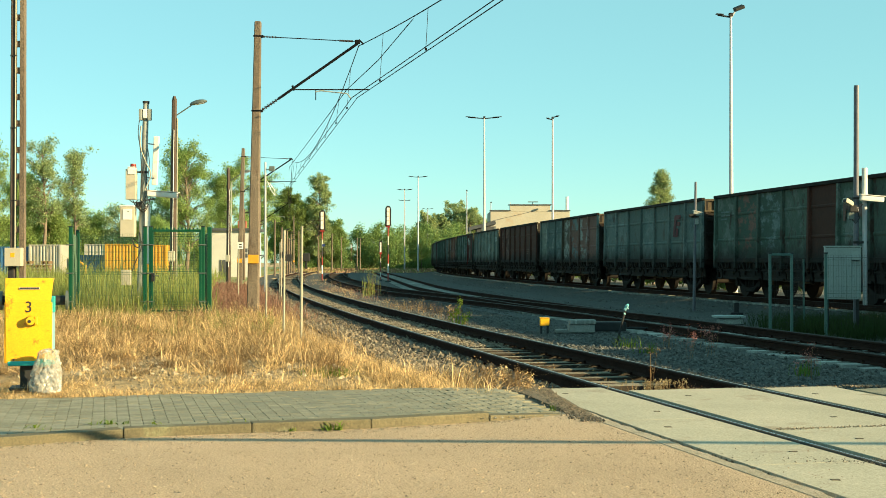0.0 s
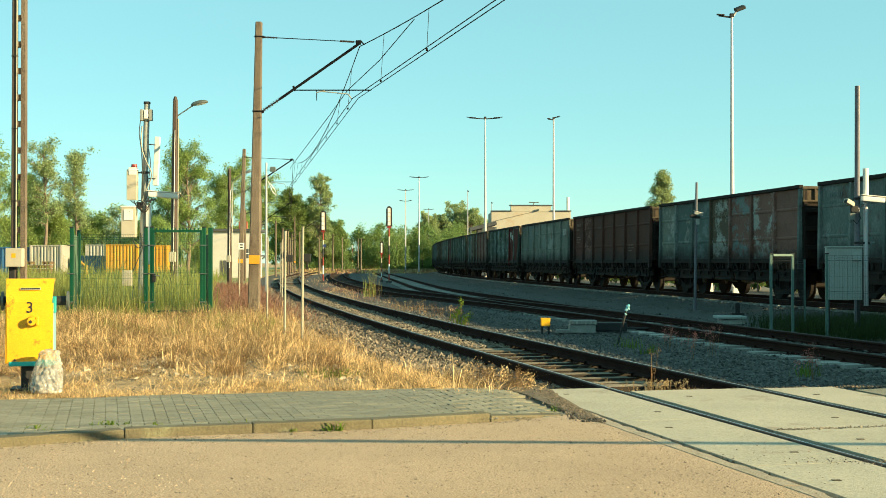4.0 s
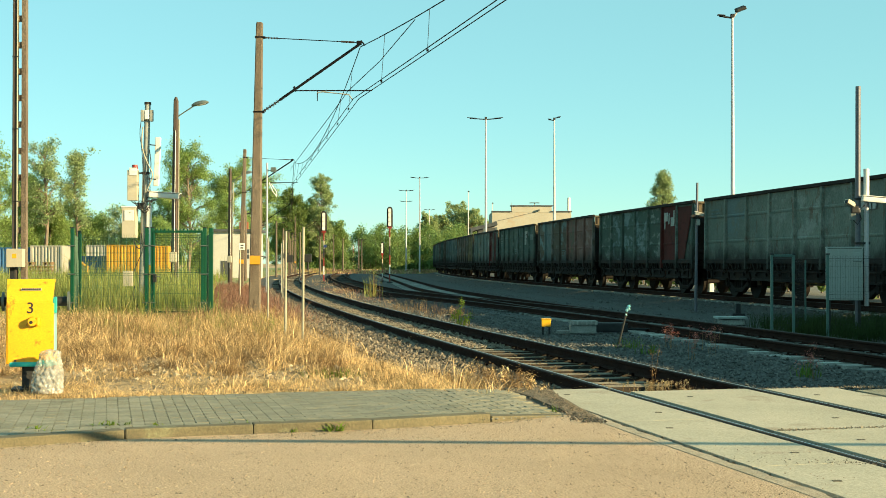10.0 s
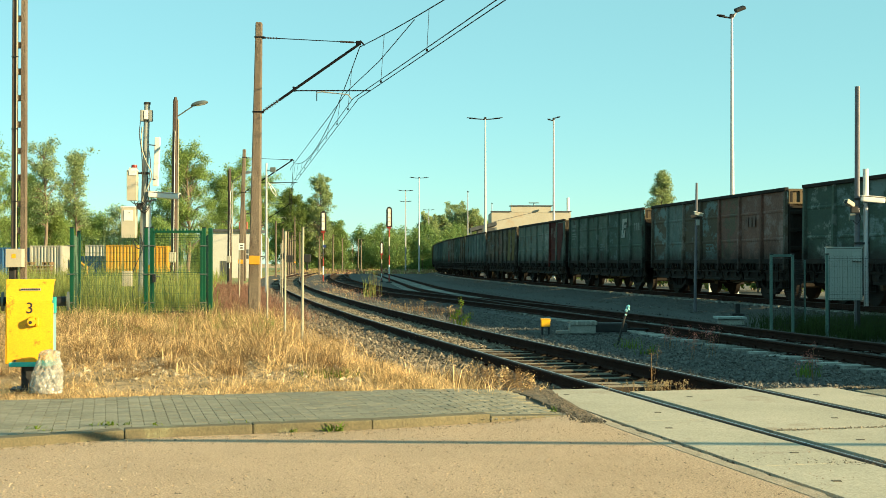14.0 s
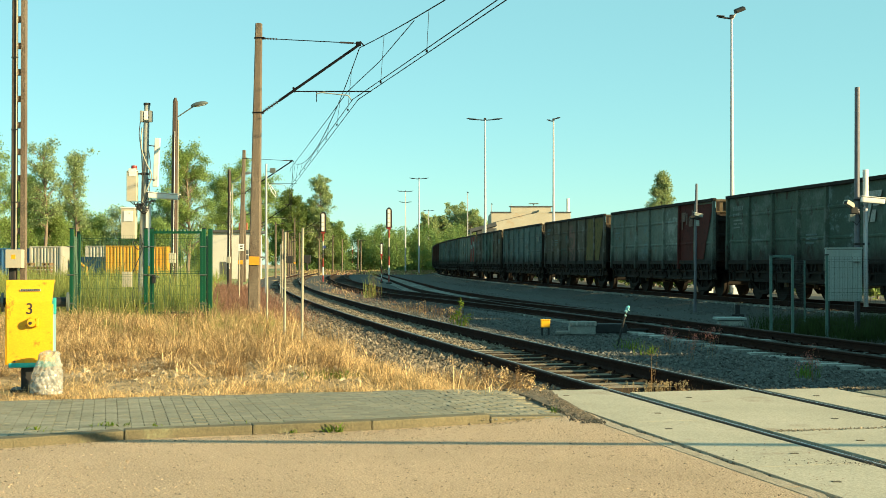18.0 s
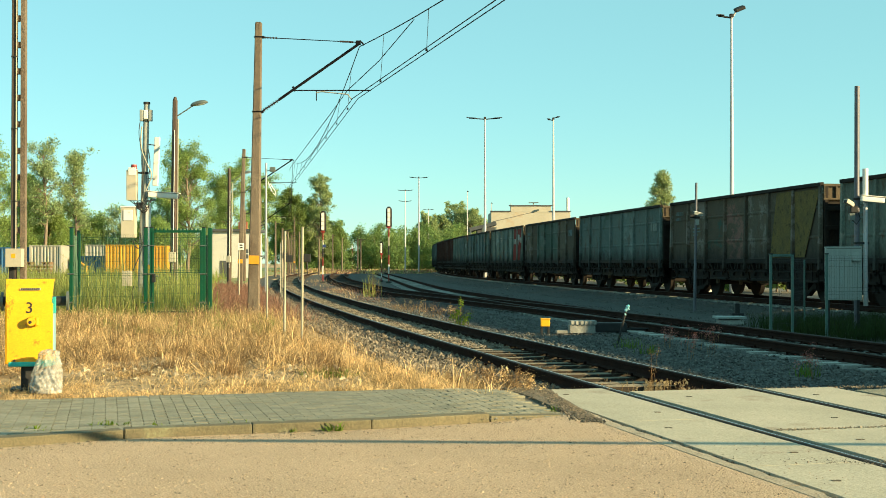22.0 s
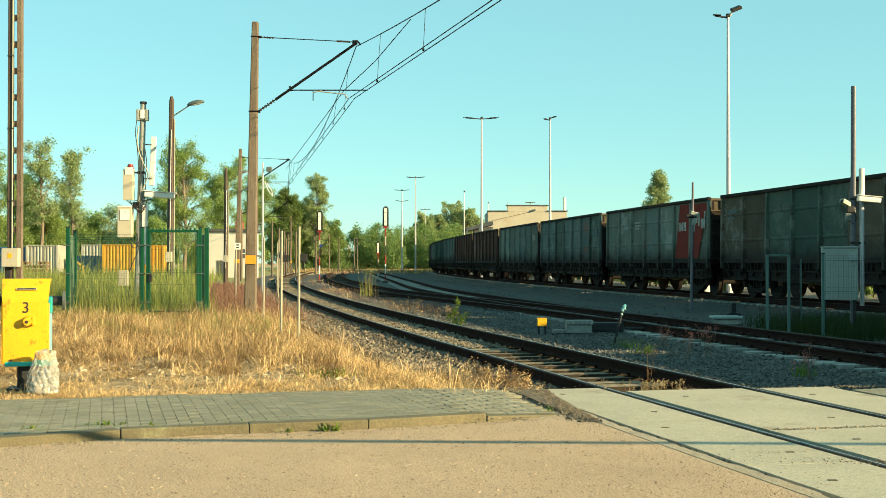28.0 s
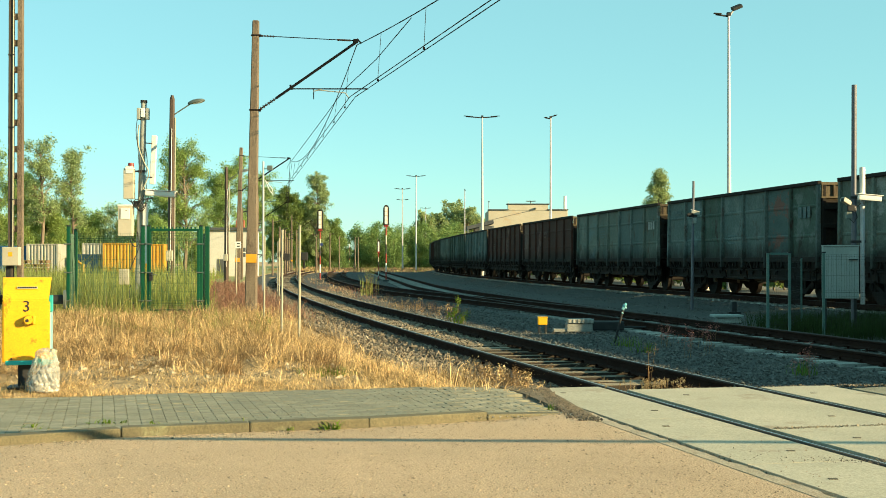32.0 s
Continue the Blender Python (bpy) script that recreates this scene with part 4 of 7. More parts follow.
# Paint of each wagon from the head of the train back: its main paint, bays painted otherwise, marks (kind, bay, height, paint), and words for it.
PAINT = (
    ("slate", {}, (), "slate-grey"),
    ("maroon", {}, (), "maroon"),
    ("green", {}, (("number_bar", 1, 2.9, "pale"),), "dark green"),
    ("green", {4: "maroon"}, (("stencil", 0, 2.75, "slate"), ("blotch", 1, 2.3, "rose"), ("blotch", 2, 2.5, "slate"), ("band_sign", 5, 2.6, "rose")), "dark green with one maroon bay"),
    ("slate", {}, (("house_sign", 5, 2.55, "crimson"), ("owner_mark", 6, 2.6, "slate"), ("number_bar", 0, 2.95, "slate"), ("stencil", 1, 1.7, "slate")), "blue-grey with a red house sign"),
    ("slate", {0: "pale", 3: "olive", 4: "rose", 5: "rose", 6: "rose"}, (("blotch", 0, 2.75, "chalk"), ("blotch", 1, 2.9, "pale"), ("blotch", 1, 2.2, "pale"), ("blotch", 2, 2.4, "slate"), ("blotch", 3, 2.2, "chalk"),
        ("blotch", 4, 2.9, "rose"), ("blotch", 5, 2.2, "chalk"), ("blotch", 4, 2.0, "slate"), ("blotch", 6, 2.3, "rose")), "patched grey with faded red bays"),
    ("maroon", {}, (("number_bar", 0, 2.9, "rose"), ("stencil", 0, 2.3, "rose"), ("blotch", 1, 2.7, "rose"), ("blotch", 0, 2.4, "maroon"), ("stencil", 5, 1.8, "rose")), "maroon"),
    ("pale", {}, (("owner_mark", 6, 2.75, "chalk"), ("blotch", 1, 1.9, "chalk"), ("blotch", 1, 1.6, "slate"), ("stencil", 0, 2.9, "slate")), "pale grey-green"),
    ("green", {5: "mark_maroon"}, (("slant_band", 6, 2.32, "maroon"), ("blotch", 0, 2.6, "slate"), ("blotch", 1, 2.8, "pale"), ("blotch", 0, 1.9, "pale"), ("blotch", 1, 2.4, "slate"), ("blotch", 2, 2.2, "slate"),
        ("blotch", 3, 2.8, "pale"), ("blotch", 3, 2.0, "slate"), ("blotch", 4, 2.9, "pale"), ("blotch", 4, 2.3, "pale"), ("band_sign", 5, 2.8, "chalk")), "dark green, maroon-bayed, white-marked"),
    ("olive", {1: "slate", 4: "rose", 5: "rose", 6: "rose"}, (("blotch", 0, 2.5, "slate"), ("blotch", 2, 2.3, "slate"), ("blotch", 3, 2.4, "slate"), ("blotch", 4, 2.6, "olive"), ("stencil", 3, 1.7, "slate"), ("owner_mark", 5, 2.5, "rose")), "brown with patches of pink and slate"),
    ("green", {}, (("number_bar", 0, 2.9, "pale"), ("stencil", 0, 2.5, "pale"), ("house_sign", 5, 2.7, "chalk"), ("owner_mark", 6, 2.7, "pale"), ("stencil", 3, 1.9, "slate"), ("blotch", 4, 1.9, "slate")), "grey-green with a white house sign"),
    ("pale", {5: "mark_maroon"}, (("slant_band", 6, 2.32, "maroon"), ("band_sign", 5, 2.75, "rose"), ("stencil", 0, 2.4, "slate"), ("blotch", 2, 2.3, "slate"), ("blotch", 4, 2.8, "chalk")), "pale grey with a maroon end band"),
    ("olive", {}, (("slant_edge", 5, 2.32, "ochre"), ("slant_band", 6, 2.32, "ochre"), ("number_bar", 0, 2.9, "slate"), ("stencil", 1, 2.3, "slate"), ("blotch", 2, 2.0, "green"), ("blotch", 3, 2.2, "rose"), ("blotch", 5, 2.2, "olive")), "brown with an ochre end band"),
    ("slate", {}, (("owner_mark", 6, 2.6, "pale"), ("number_bar", 0, 2.9, "slate"), ("blotch", 2, 1.8, "green")), "plain blue-grey"),
    ("olive", {2: "green", 3: "green", 4: "green"}, (("number_bar", 0, 2.75, "slate"), ("blotch", 3, 2.3, "green"), ("owner_mark", 6, 2.7, "slate"), ("blotch", 5, 2.8, "olive")), "drab green-brown"),
    ("pale", {}, (("slant_edge", 5, 2.32, "scarlet"), ("slant_band", 6, 2.32, "scarlet"), ("owner_mark", 5, 2.5, "chalk"), ("band_sign", 6, 2.6, "chalk"), ("blotch", 3, 2.1, "slate"), ("blotch", 1, 2.2, "chalk"), ("stencil", 2, 2.7, "chalk")), "pale grey with a bright red end band"),
    ("slate", {2: "green", 6: "green"}, (("blotch", 5, 2.6, "rose"), ("owner_mark", 6, 2.6, "slate"), ("number_bar", 0, 2.9, "slate"), ("blotch", 1, 2.3, "slate"), ("stencil", 3, 1.9, "slate")), "grey-green with a faded red patch"),
    ("pale", {4: "slate", 5: "slate"}, (("owner_mark", 6, 2.6, "chalk"), ("stencil", 2, 2.4, "slate"), ("blotch", 1, 2.6, "slate")), "pale grey-green"),
    ("maroon", {0: "rose"}, (("number_bar", 3, 2.6, "rose"), ("blotch", 2, 2.4, "rose")), "faded maroon"),
    ("maroon", {}, (("stencil", 1, 2.2, "rose"), ("blotch", 4, 2.4, "rose")), "dark maroon"),
    ("slate", {}, (("owner_mark", 6, 2.5, "pale"),), "blue-grey"),
    ("green", {3: "slate"}, (), "dark green"),
    ("pale", {}, (("stencil", 2, 2.3, "slate"),), "pale grey"),
    ("olive", {}, (), "brown"),
    ("maroon", {}, (), "maroon"),
    ("slate", {}, (), "slate-grey"),
)
FIRST = -3
TURN_Y = pose(0, 0, 0, 0, 0, 180)


def worn(key, tint):
    """A wagon paint with blotches of touched-up colour."""
    name = key + "_" + tint
    if name not in M:
        base = {"green": (0.058, 0.082, 0.066), "slate": (0.092, 0.122, 0.116), "maroon": (0.07, 0.032, 0.024), "pale": (0.15, 0.168, 0.142), "olive": (0.088, 0.072, 0.052), "rose": (0.15, 0.087, 0.07)}[key]
        over = {"slate": (0.13, 0.165, 0.165), "pale": (0.19, 0.21, 0.19), "chalk": (0.25, 0.26, 0.24), "rose": (0.15, 0.085, 0.07), "olive": (0.1, 0.083, 0.06), "green": (0.05, 0.075, 0.062), "maroon": (0.085, 0.03, 0.025)}[tint]
        M[name] = mat("wagon_" + name, base, tuple(v * 0.8 for v in base), 1.3, 0.75, 0.25, 26, stain=over, stain_scale=1.15, stain_at=0.5, stretch=(1, 1, 1.5), rnd=0.12, spec=0.12, low_tone=(0.02, 0.018, 0.016))
    return M[name]


def build_wagon(key, bays, marks, words):
    coats = {b: M[k] for b, k in bays.items()}
    for kind, b, z, col in marks:
        if kind == "blotch":
            coats[b] = worn(bays.get(b, key), col)
    w = thing("freight_wagon", (0, 0, 0), words + " open steel coal wagon", "wagon", "wagons of the goods train")
    paint = M[key]
    for side in (0, 1):
        turn = TURN_Y if side else Matrix()
        for b in range(7):
            x = HALF - 0.08 - (b + 0.5) * BAY
            share("side_panel", WM["side_panel"], w, turn @ Matrix.Translation((x if not side else -x, 1.44, 0)), coats.get(b, M[key]))
            share("hatch", WM["hatch"], w, turn @ Matrix.Translation((x, 1.38, 0)))
        for b in range(8):
            share("post", WM["post"], w, turn @ Matrix.Translation((HALF - 0.08 - b * BAY, 1.44, 0)), M[bays.get(b, key)] if 0 < b < 7 and not side else paint)
        share("top_chord", WM["top_chord"], w, turn @ Matrix.Translation((0, 1.47, 0)), M["grime"])
        share("sill", WM["sill"], w, turn @ Matrix.Translation((0, 1.45, 0)))
        for x in (-5.95, 5.95):
            share("step", WM["step"], w, turn @ Matrix.Translation((x, 1.42, 0)))
        wall = share("end_wall", WM["end_wall"], w, turn @ Matrix.Translation((HALF - 0.03, 0, 0)), M["grime"])
        for z in (1.62, 2.18, 2.72):
            share("end_rib", WM["end_rib"], wall, Matrix.Translation((0, 0, z)))
        for y in (-1.36, -0.5, 0.5, 1.36):
            share("end_post", WM["end_post"], wall, Matrix.Translation((0, y, 0)))
        share("end_rail", WM["end_rail"], w, turn @ Matrix.Translation((HALF - 0.01, 0, 0)))
        share("coupler", WM["coupler"], w, turn @ Matrix.Translation((HALF - 0.05, 0, 0)))
    for name, at in (("floor", (0, 0, 0)), ("centre_sill", (0, 0, 0)), ("brake_rod", (0, 0, 0)), ("brake_gear", (0, 0, 0)), ("air_tank", (1.1, 0.85, 0.78)), ("brake_cylinder", (-1.6, 0.75, 0.82))):
        share(name, WM[name], w, Matrix.Translation(at))
    for kind, b, z, col in marks:
        if kind == "blotch":
            continue
        share(kind, WM[kind], w, Matrix.Translation((HALF - 0.08 - (b + 0.5) * BAY, 1.474 if kind.startswith("slant") else 1.481, z)) @ TURN_Y, M["mark_" + col] if "mark_" + col in M else M[col])
    axles = []
    for x in (-4.325, 4.325):
        bg = share("bogie", WM["bogie"], w, Matrix.Translation((x, 0, 0)))
        for s_ in (0, 1):
            spin = TURN_Y if s_ else Matrix()
            share("side_frame", WM["side_frame"], bg, spin @ Matrix.Translation((0, 1.02, 0)))
            for dx in (-0.15, 0.0, 0.15):
                share("spring", WM["spring"], bg, spin @ Matrix.Translation((dx, 1.02, 0)))
            for a in (-0.925, 0.925):
                share("axle_box", WM["axle_box"], bg, spin @ Matrix.Translation((a, 1.02, 0)))
        for a in (-0.925, 0.925):
            axles.append(share("wheelset", WM["wheelset"], bg, Matrix.Translation((a, 0, 0.478))))
    return w, axles


train = [build_wagon(*p) for p in PAINT]


def run(t):
    """Metres that the train has gone by t seconds."""
    return SPEED * t - float(np.interp(t, LAG_T, LAG))


LAG_T = (0, 3, 6, 9, 12, 14, 16, 18, 20, 22, 24, 26, 28, 30, 32)
LAG = (0.2, 0.34, 0.48, 0.58, 0.66, 0.70, 0.73, 0.74, 0.70, 0.60, 0.47, 0.34, 0.21, 0.05, -0.12)


def train_rows(j):
    """Poses of wagon j along the arc: the train slows a little, then picks up again."""
    rows = []
    for i in range(17):
        x, y, a = arc(24.2 + PITCH * (j + FIRST) - run(2 * i) - HALF)
        rows.append((2 * i, pose(x, y, RAIL_Z, 0, 0, 90 - math.degrees(a))))
    return rows


def motions():
    for j, (w, axles) in enumerate(train):
        walk(w, train_rows(j))
        for n, ax in enumerate(axles):
            a = -0.925 if n % 2 == 0 else 0.925
            step = 32.0 / 256
            walk(ax, [(i * step, pose(a, 0, 0.478, 0, -math.degrees(run(i * step) / 0.478), 0)) for i in range(257)])

# ---- beside the road: barrier machine, bag, poles ----
def bar(name, a, b, r, material, parent, label="", r2=None, n=10):
    return part(name, one(rod, a, b, r, r2, n), material, parent, label)


def block(name, c, s, material, parent, label="", bev=0.01, rot=None, taper=None):
    return part(name, one(box, c, s, rot, bev, taper), material, parent, label)


def letters(name, text, size, m, material, parent, depth=0.002):
    """Raised characters in the built-in typeface, turned into a mesh."""
    cu = bpy.data.curves.new(name, "FONT")
    cu.body, cu.size, cu.extrude, cu.align_x, cu.align_y = text, size, depth, "CENTER", "CENTER"
    cu.offset = size * 0.004
    tmp = bpy.data.objects.new(name, cu)
    scene.collection.objects.link(tmp)
    bpy.context.view_layer.update()
    me = bpy.data.meshes.new_from_object(tmp.evaluated_get(bpy.context.evaluated_depsgraph_get()))
    bpy.data.objects.remove(tmp)
    me.materials.clear()
    me.materials.append(material)
    ob = new(name, me)
    ob.parent = parent
    ob.matrix_basis = m
    return ob


def barrier_machine():
    t = thing("barrier_machine", (-4.29, 13.0, 0.0), "yellow barrier drive cabinet marked 3 on a black post", "barrier machine", rz=13)
    block("post", (-0.02, 0.12, 0.11), (0.14, 0.14, 0.40), M["black"], t, bev=0.01)
    block("foot_plate", (-0.02, 0.12, 0.015), (0.34, 0.34, 0.03), M["black"], t, bev=0.006)
    block("base_tray", (0.02, 0.10, 0.285), (0.44, 0.36, 0.05), M["teal"], t, "teal base tray", 0.01)
    block("housing", (0.03, 0.15, 0.62), (0.42, 0.30, 0.62), M["pale_blue"], t, "pale blue inner housing", 0.015)
    bm = bmesh.new()
    out = [(-0.075, 0.29), (-0.075, 0.30), (-0.085, 0.93), (0.06, 1.16), (0.20, 1.16), (0.20, 1.14), (0.075, 1.13), (-0.06, 0.92), (-0.05, 0.29)]
    f = bm.faces.new([bm.verts.new((-0.225, y, z)) for y, z in out])
    g = bmesh.ops.extrude_face_region(bm, geom=[f])["geom"]
    for v in g:
        if isinstance(v, bmesh.types.BMVert):
            v.co.x = 0.225
    for v in bm.verts:
        if v.co.z > 1.0:
            v.co.x *= 1.06
    bmesh.ops.recalc_face_normals(bm, faces=bm.faces)
    bmesh.ops.bevel(bm, geom=[e for e in bm.edges if e.calc_length() > 0.3], offset=0.008, segments=2, affect="EDGES")
    hood = part("hood", bm, M["yellow"], t, "bright yellow sheet-steel hood with rust streaks")
    for s in (-1, 1):
        block("hood_flange", (s * 0.228, -0.02, 0.60), (0.012, 0.10, 0.62), M["yellow"], hood, bev=0.003)
    letters("digit", "3", 0.16, pose(0.005, -0.0855, 0.86, 89.2, 0, 0), M["black"], hood)
    slope = Euler((radians(-32), 0, 0)).to_matrix()
    plate_ = block("name_plate", (0.01, -0.024, 1.055), (0.2, 0.005, 0.026), M["offwhite"], hood, "narrow pale maker's plate", 0.001, slope)
    for i in range(9):
        block("bar_mark", (-0.075 + i * 0.021, -0.0275, 1.0571), (0.017, 0.003, 0.017), M["black"], plate_, bev=0, rot=slope)
    lock = part("padlock", one(rod, (0.03, -0.088, 0.725), (0.03, -0.165, 0.725), 0.05, 0.042, 16), M["yellow"], t, "round yellow lock boss on the hood")
    block("lock_ear", (0.085, -0.12, 0.725), (0.03, 0.06, 0.085), M["yellow"], lock, bev=0.008)
    bar("lock_ring", (0.02, -0.16, 0.72), (0.02, -0.169, 0.72), 0.017, M["black"], lock)
    bar("hood_screw", (-0.14, -0.085, 0.325), (-0.14, -0.092, 0.325), 0.012, M["black"], t)
    bar("drive_shaft", (-0.75, 0.20, 0.925), (0.37, 0.20, 0.925), 0.05, M["black"], t, "thick black barrier shaft", n=16)
    for x in (-0.30, 0.355):
        bar("flange", (x, 0.20, 0.925), (x + 0.022, 0.20, 0.925), 0.10, M["steel"], t, "bare steel flange", n=20)
    block("hinge_box", (0.24, 0.03, 0.89), (0.04, 0.08, 0.17), M["teal"], t, "teal hinge cover", 0.008)


barrier_machine()

# A clear bag of rubbish slumped against the post: crumpled contents in a loose film.
def lump(scale, height, seed, rough, neck, fine=5):
    """A sack on the ground: broad and flat-footed, creased lengthwise, drawn in towards a ruffled mouth that flops over."""
    bm = bmesh.new()
    bmesh.ops.create_icosphere(bm, subdivisions=fine, radius=1.0)
    for v in bm.verts:
        z = (v.co.z + 1) / 2
        c = Vector((v.co.x, v.co.y))
        c = c.normalized() if c.length > 1e-4 else Vector((0, 0))
        r = float(np.interp(z, [0, 0.03, 0.25, 0.5, 0.7, 0.85, 0.95, 1], [0.12, 0.175, 0.18, 0.165, 0.14, 0.125 * neck, 0.13 * neck, 0.04])) * scale
        q = Vector((c.x, c.y, z * 1.4 + seed))
        fold = 1 - abs(noise.noise(Vector((c.x * 2.2, c.y * 2.2, z * 1.2 + seed)))) * 2
        crease = 1 - abs(noise.noise(Vector((c.x * 5 + z * 2, c.y * 5, z * 4 + seed)))) * 2
        w = 0.14 * noise.noise(q * 1.5) + 0.10 * fold * (0.4 + z) + 0.07 * crease + rough * noise.noise(q * 9)
        k = r * (0.9 + w)
        lift = 0.05 * noise.noise(Vector((c.x * 2.5, c.y * 2.5, seed))) * max(0, z - 0.6) / 0.4
        v.co = Vector((c.x * k + 0.03 * max(0, z - 0.5), c.y * k * 0.8, z * height + lift))
    return bm


bag = thing("rubbish_bag", (-4.02, 12.74, 0.0), "clear crumpled plastic bag of rubbish on dry grass", "bag", rz=20)
part("rubbish", lump(0.80, 0.24, 3.0, 0.10, 0.8), M["bag"], bag, "crumpled pale rubbish")
part("film", lump(0.88, 0.44, 0.0, 0.22, 0.9, 4), M["bag_film"], bag, "clear plastic film")


def slotted_pole():
    """A concrete pole of two legs joined by webs with long openings between."""
    t = thing("slotted_pole", (-8.80, 26.0, 0.0), "tall brown concrete pole with long openings and cables", "pole")
    # Two legs of one concrete; the left gets a darker colour for its shade.
    for c, w0, w1, m in ((-0.1, 0.075, 0.05, "pole_brown"), (0.09, 0.1, 0.085, "pole_conc")):
        bm = bmesh.new()
        plate(bm, [(c - w0 / 2, -0.1), (c + w0 / 2, -0.1), (c * 0.9 + w1 / 2, 9.0), (c * 0.9 - w1 / 2, 9.0)], -0.07, 0.07)
        part("leg", bm, M[m], t)
    for i in range(16):
        block("web", (-0.02, 0, 0.35 + i * 0.55), (0.14, 0.09, 0.13), M["pole_conc"], t, bev=0.02)
    bar("conduit", (-0.045, -0.085, 1.6), (-0.04, -0.085, 9.0), 0.014, M["post_pale"], t, "pale cable conduit")
    bar("cable", (-0.135, -0.085, 1.5), (-0.125, -0.085, 9.0), 0.012, M["dark_steel"], t)
    for z in (2.6, 4.1, 5.6):
        block("strap", (-0.085, -0.07, z), (0.13, 0.06, 0.025), M["dark_steel"], t, bev=0.004)
    b = block("switch_box", (-0.03, -0.18, 1.43), (0.34, 0.18, 0.38), M["offwhite"], t, "grey-white switch box with a warning sticker", 0.012)
    block("sticker", (-0.03, -0.272, 1.47), (0.085, 0.004, 0.09), M["yellow"], b, bev=0)
    block("brown_duct", (-0.12, -0.1, 0.7), (0.11, 0.06, 1.1), M["dark_steel"], t, bev=0.01)


slotted_pole()


# ---- fenced enclosure and its camera mast ----
def wire_panel(name, a, b, z0, z1, parent, material, step=0.055, r=0.0027, folds=(0.06, 0.5, 0.95)):
    """A welded mesh panel between two posts: fine uprights, doubled cross wires, folds that stiffen it."""
    bm = bmesh.new()
    a, b = Vector(a), Vector(b)
    d = b - a
    n = max(2, int(d.length / step))
    for i in range(n + 1):
        p = a + d * (i / n)
        rod(bm, (p.x, p.y, z0), (p.x, p.y, z1), r, n=4)
    k = int((z1 - z0) / 0.2)
    for i in range(k + 1):
        z = z0 + (z1 - z0) * i / k
        rod(bm, (a.x, a.y, z), (b.x, b.y, z), r * 0.75, n=4)
    for f in folds:
        z = z0 + (z1 - z0) * f
        for dz in (-0.025, 0.025):
            rod(bm, (a.x, a.y, z + dz), (b.x, b.y, z + dz), r * 1.2, n=4)
    return part(name, bm, material, parent)


def enclosure():
    G_ = M["green_paint"]
    t = thing("mesh_fence", (0, 0, 0), "dark green welded mesh fence round a camera mast", "fence")
    cs = [(-9.20, 31.0), (-7.36, 31.0), (-7.22, 31.0), (-5.93, 31.0), (-6.62, 34.4), (-10.02, 34.4)]
    for x, y in cs:
        p = block("post", (x, y, 1.07), (0.085, 0.07, 2.24), G_, t, bev=0.01)
        block("cap", (x, y, 2.2), (0.095, 0.08, 0.03), M["black"], p, bev=0.005)
        for z in (0.35, 1.05, 1.75):
            rod_b = one(rod, (x - 0.09, y - 0.06, z), (x + 0.09, y - 0.06, z), 0.016, n=6)
            part("clamp", rod_b, M["steel"], p)
    block("post", (-9.04, 31.12, 1.0), (0.06, 0.06, 2.1), G_, t, bev=0.01)
    block("post", (-5.79, 31.1, 1.07), (0.10, 0.08, 2.24), G_, t, bev=0.01)
    wire_panel("mesh_panel", (-9.15, 31, 0), (-7.36, 31, 0), 0.06, 2.02, t, G_)
    wire_panel("mesh_panel", (-5.83, 31, 0), (-6.62, 34.4, 0), 0.06, 2.02, t, G_)
    wire_panel("mesh_panel", (-6.62, 34.4, 0), (-10.02, 34.4, 0), 0.06, 2.02, t, G_, 0.1)
    wire_panel("mesh_panel", (-10.02, 34.4, 0), (-9.15, 31, 0), 0.06, 2.02, t, G_)
    gate = block("gate", (-6.585, 30.98, 2.10), (1.22, 0.05, 0.06), G_, t, "dark green mesh gate", 0.006)
    tagged(wire_panel("gate_mesh", (-7.18, 30.98, 0), (-5.99, 30.98, 0), 0.14, 2.08, gate, G_), kind="stuff")
    for c, s in (((-6.585, 30.98, 0.12), (1.22, 0.05, 0.05)), ((-7.18, 30.98, 1.1), (0.05, 0.05, 2.0)), ((-5.99, 30.98, 1.1), (0.06, 0.05, 2.0))):
        block("gate_bar", c, s, G_, gate, bev=0.006)
    block("lock_case", (-7.15, 30.95, 0.95), (0.08, 0.08, 0.2), M["black"], gate, "black lock case", 0.01)
    bar("gate_handle", (-7.12, 30.88, 1.0), (-7.0, 30.88, 1.0), 0.012, M["steel"], gate)
    for i in range(12):
        block("gate_tooth", (-7.1 + i * 0.094, 30.97, 2.15), (0.03, 0.05, 0.05), G_, gate, bev=0.004)


enclosure()


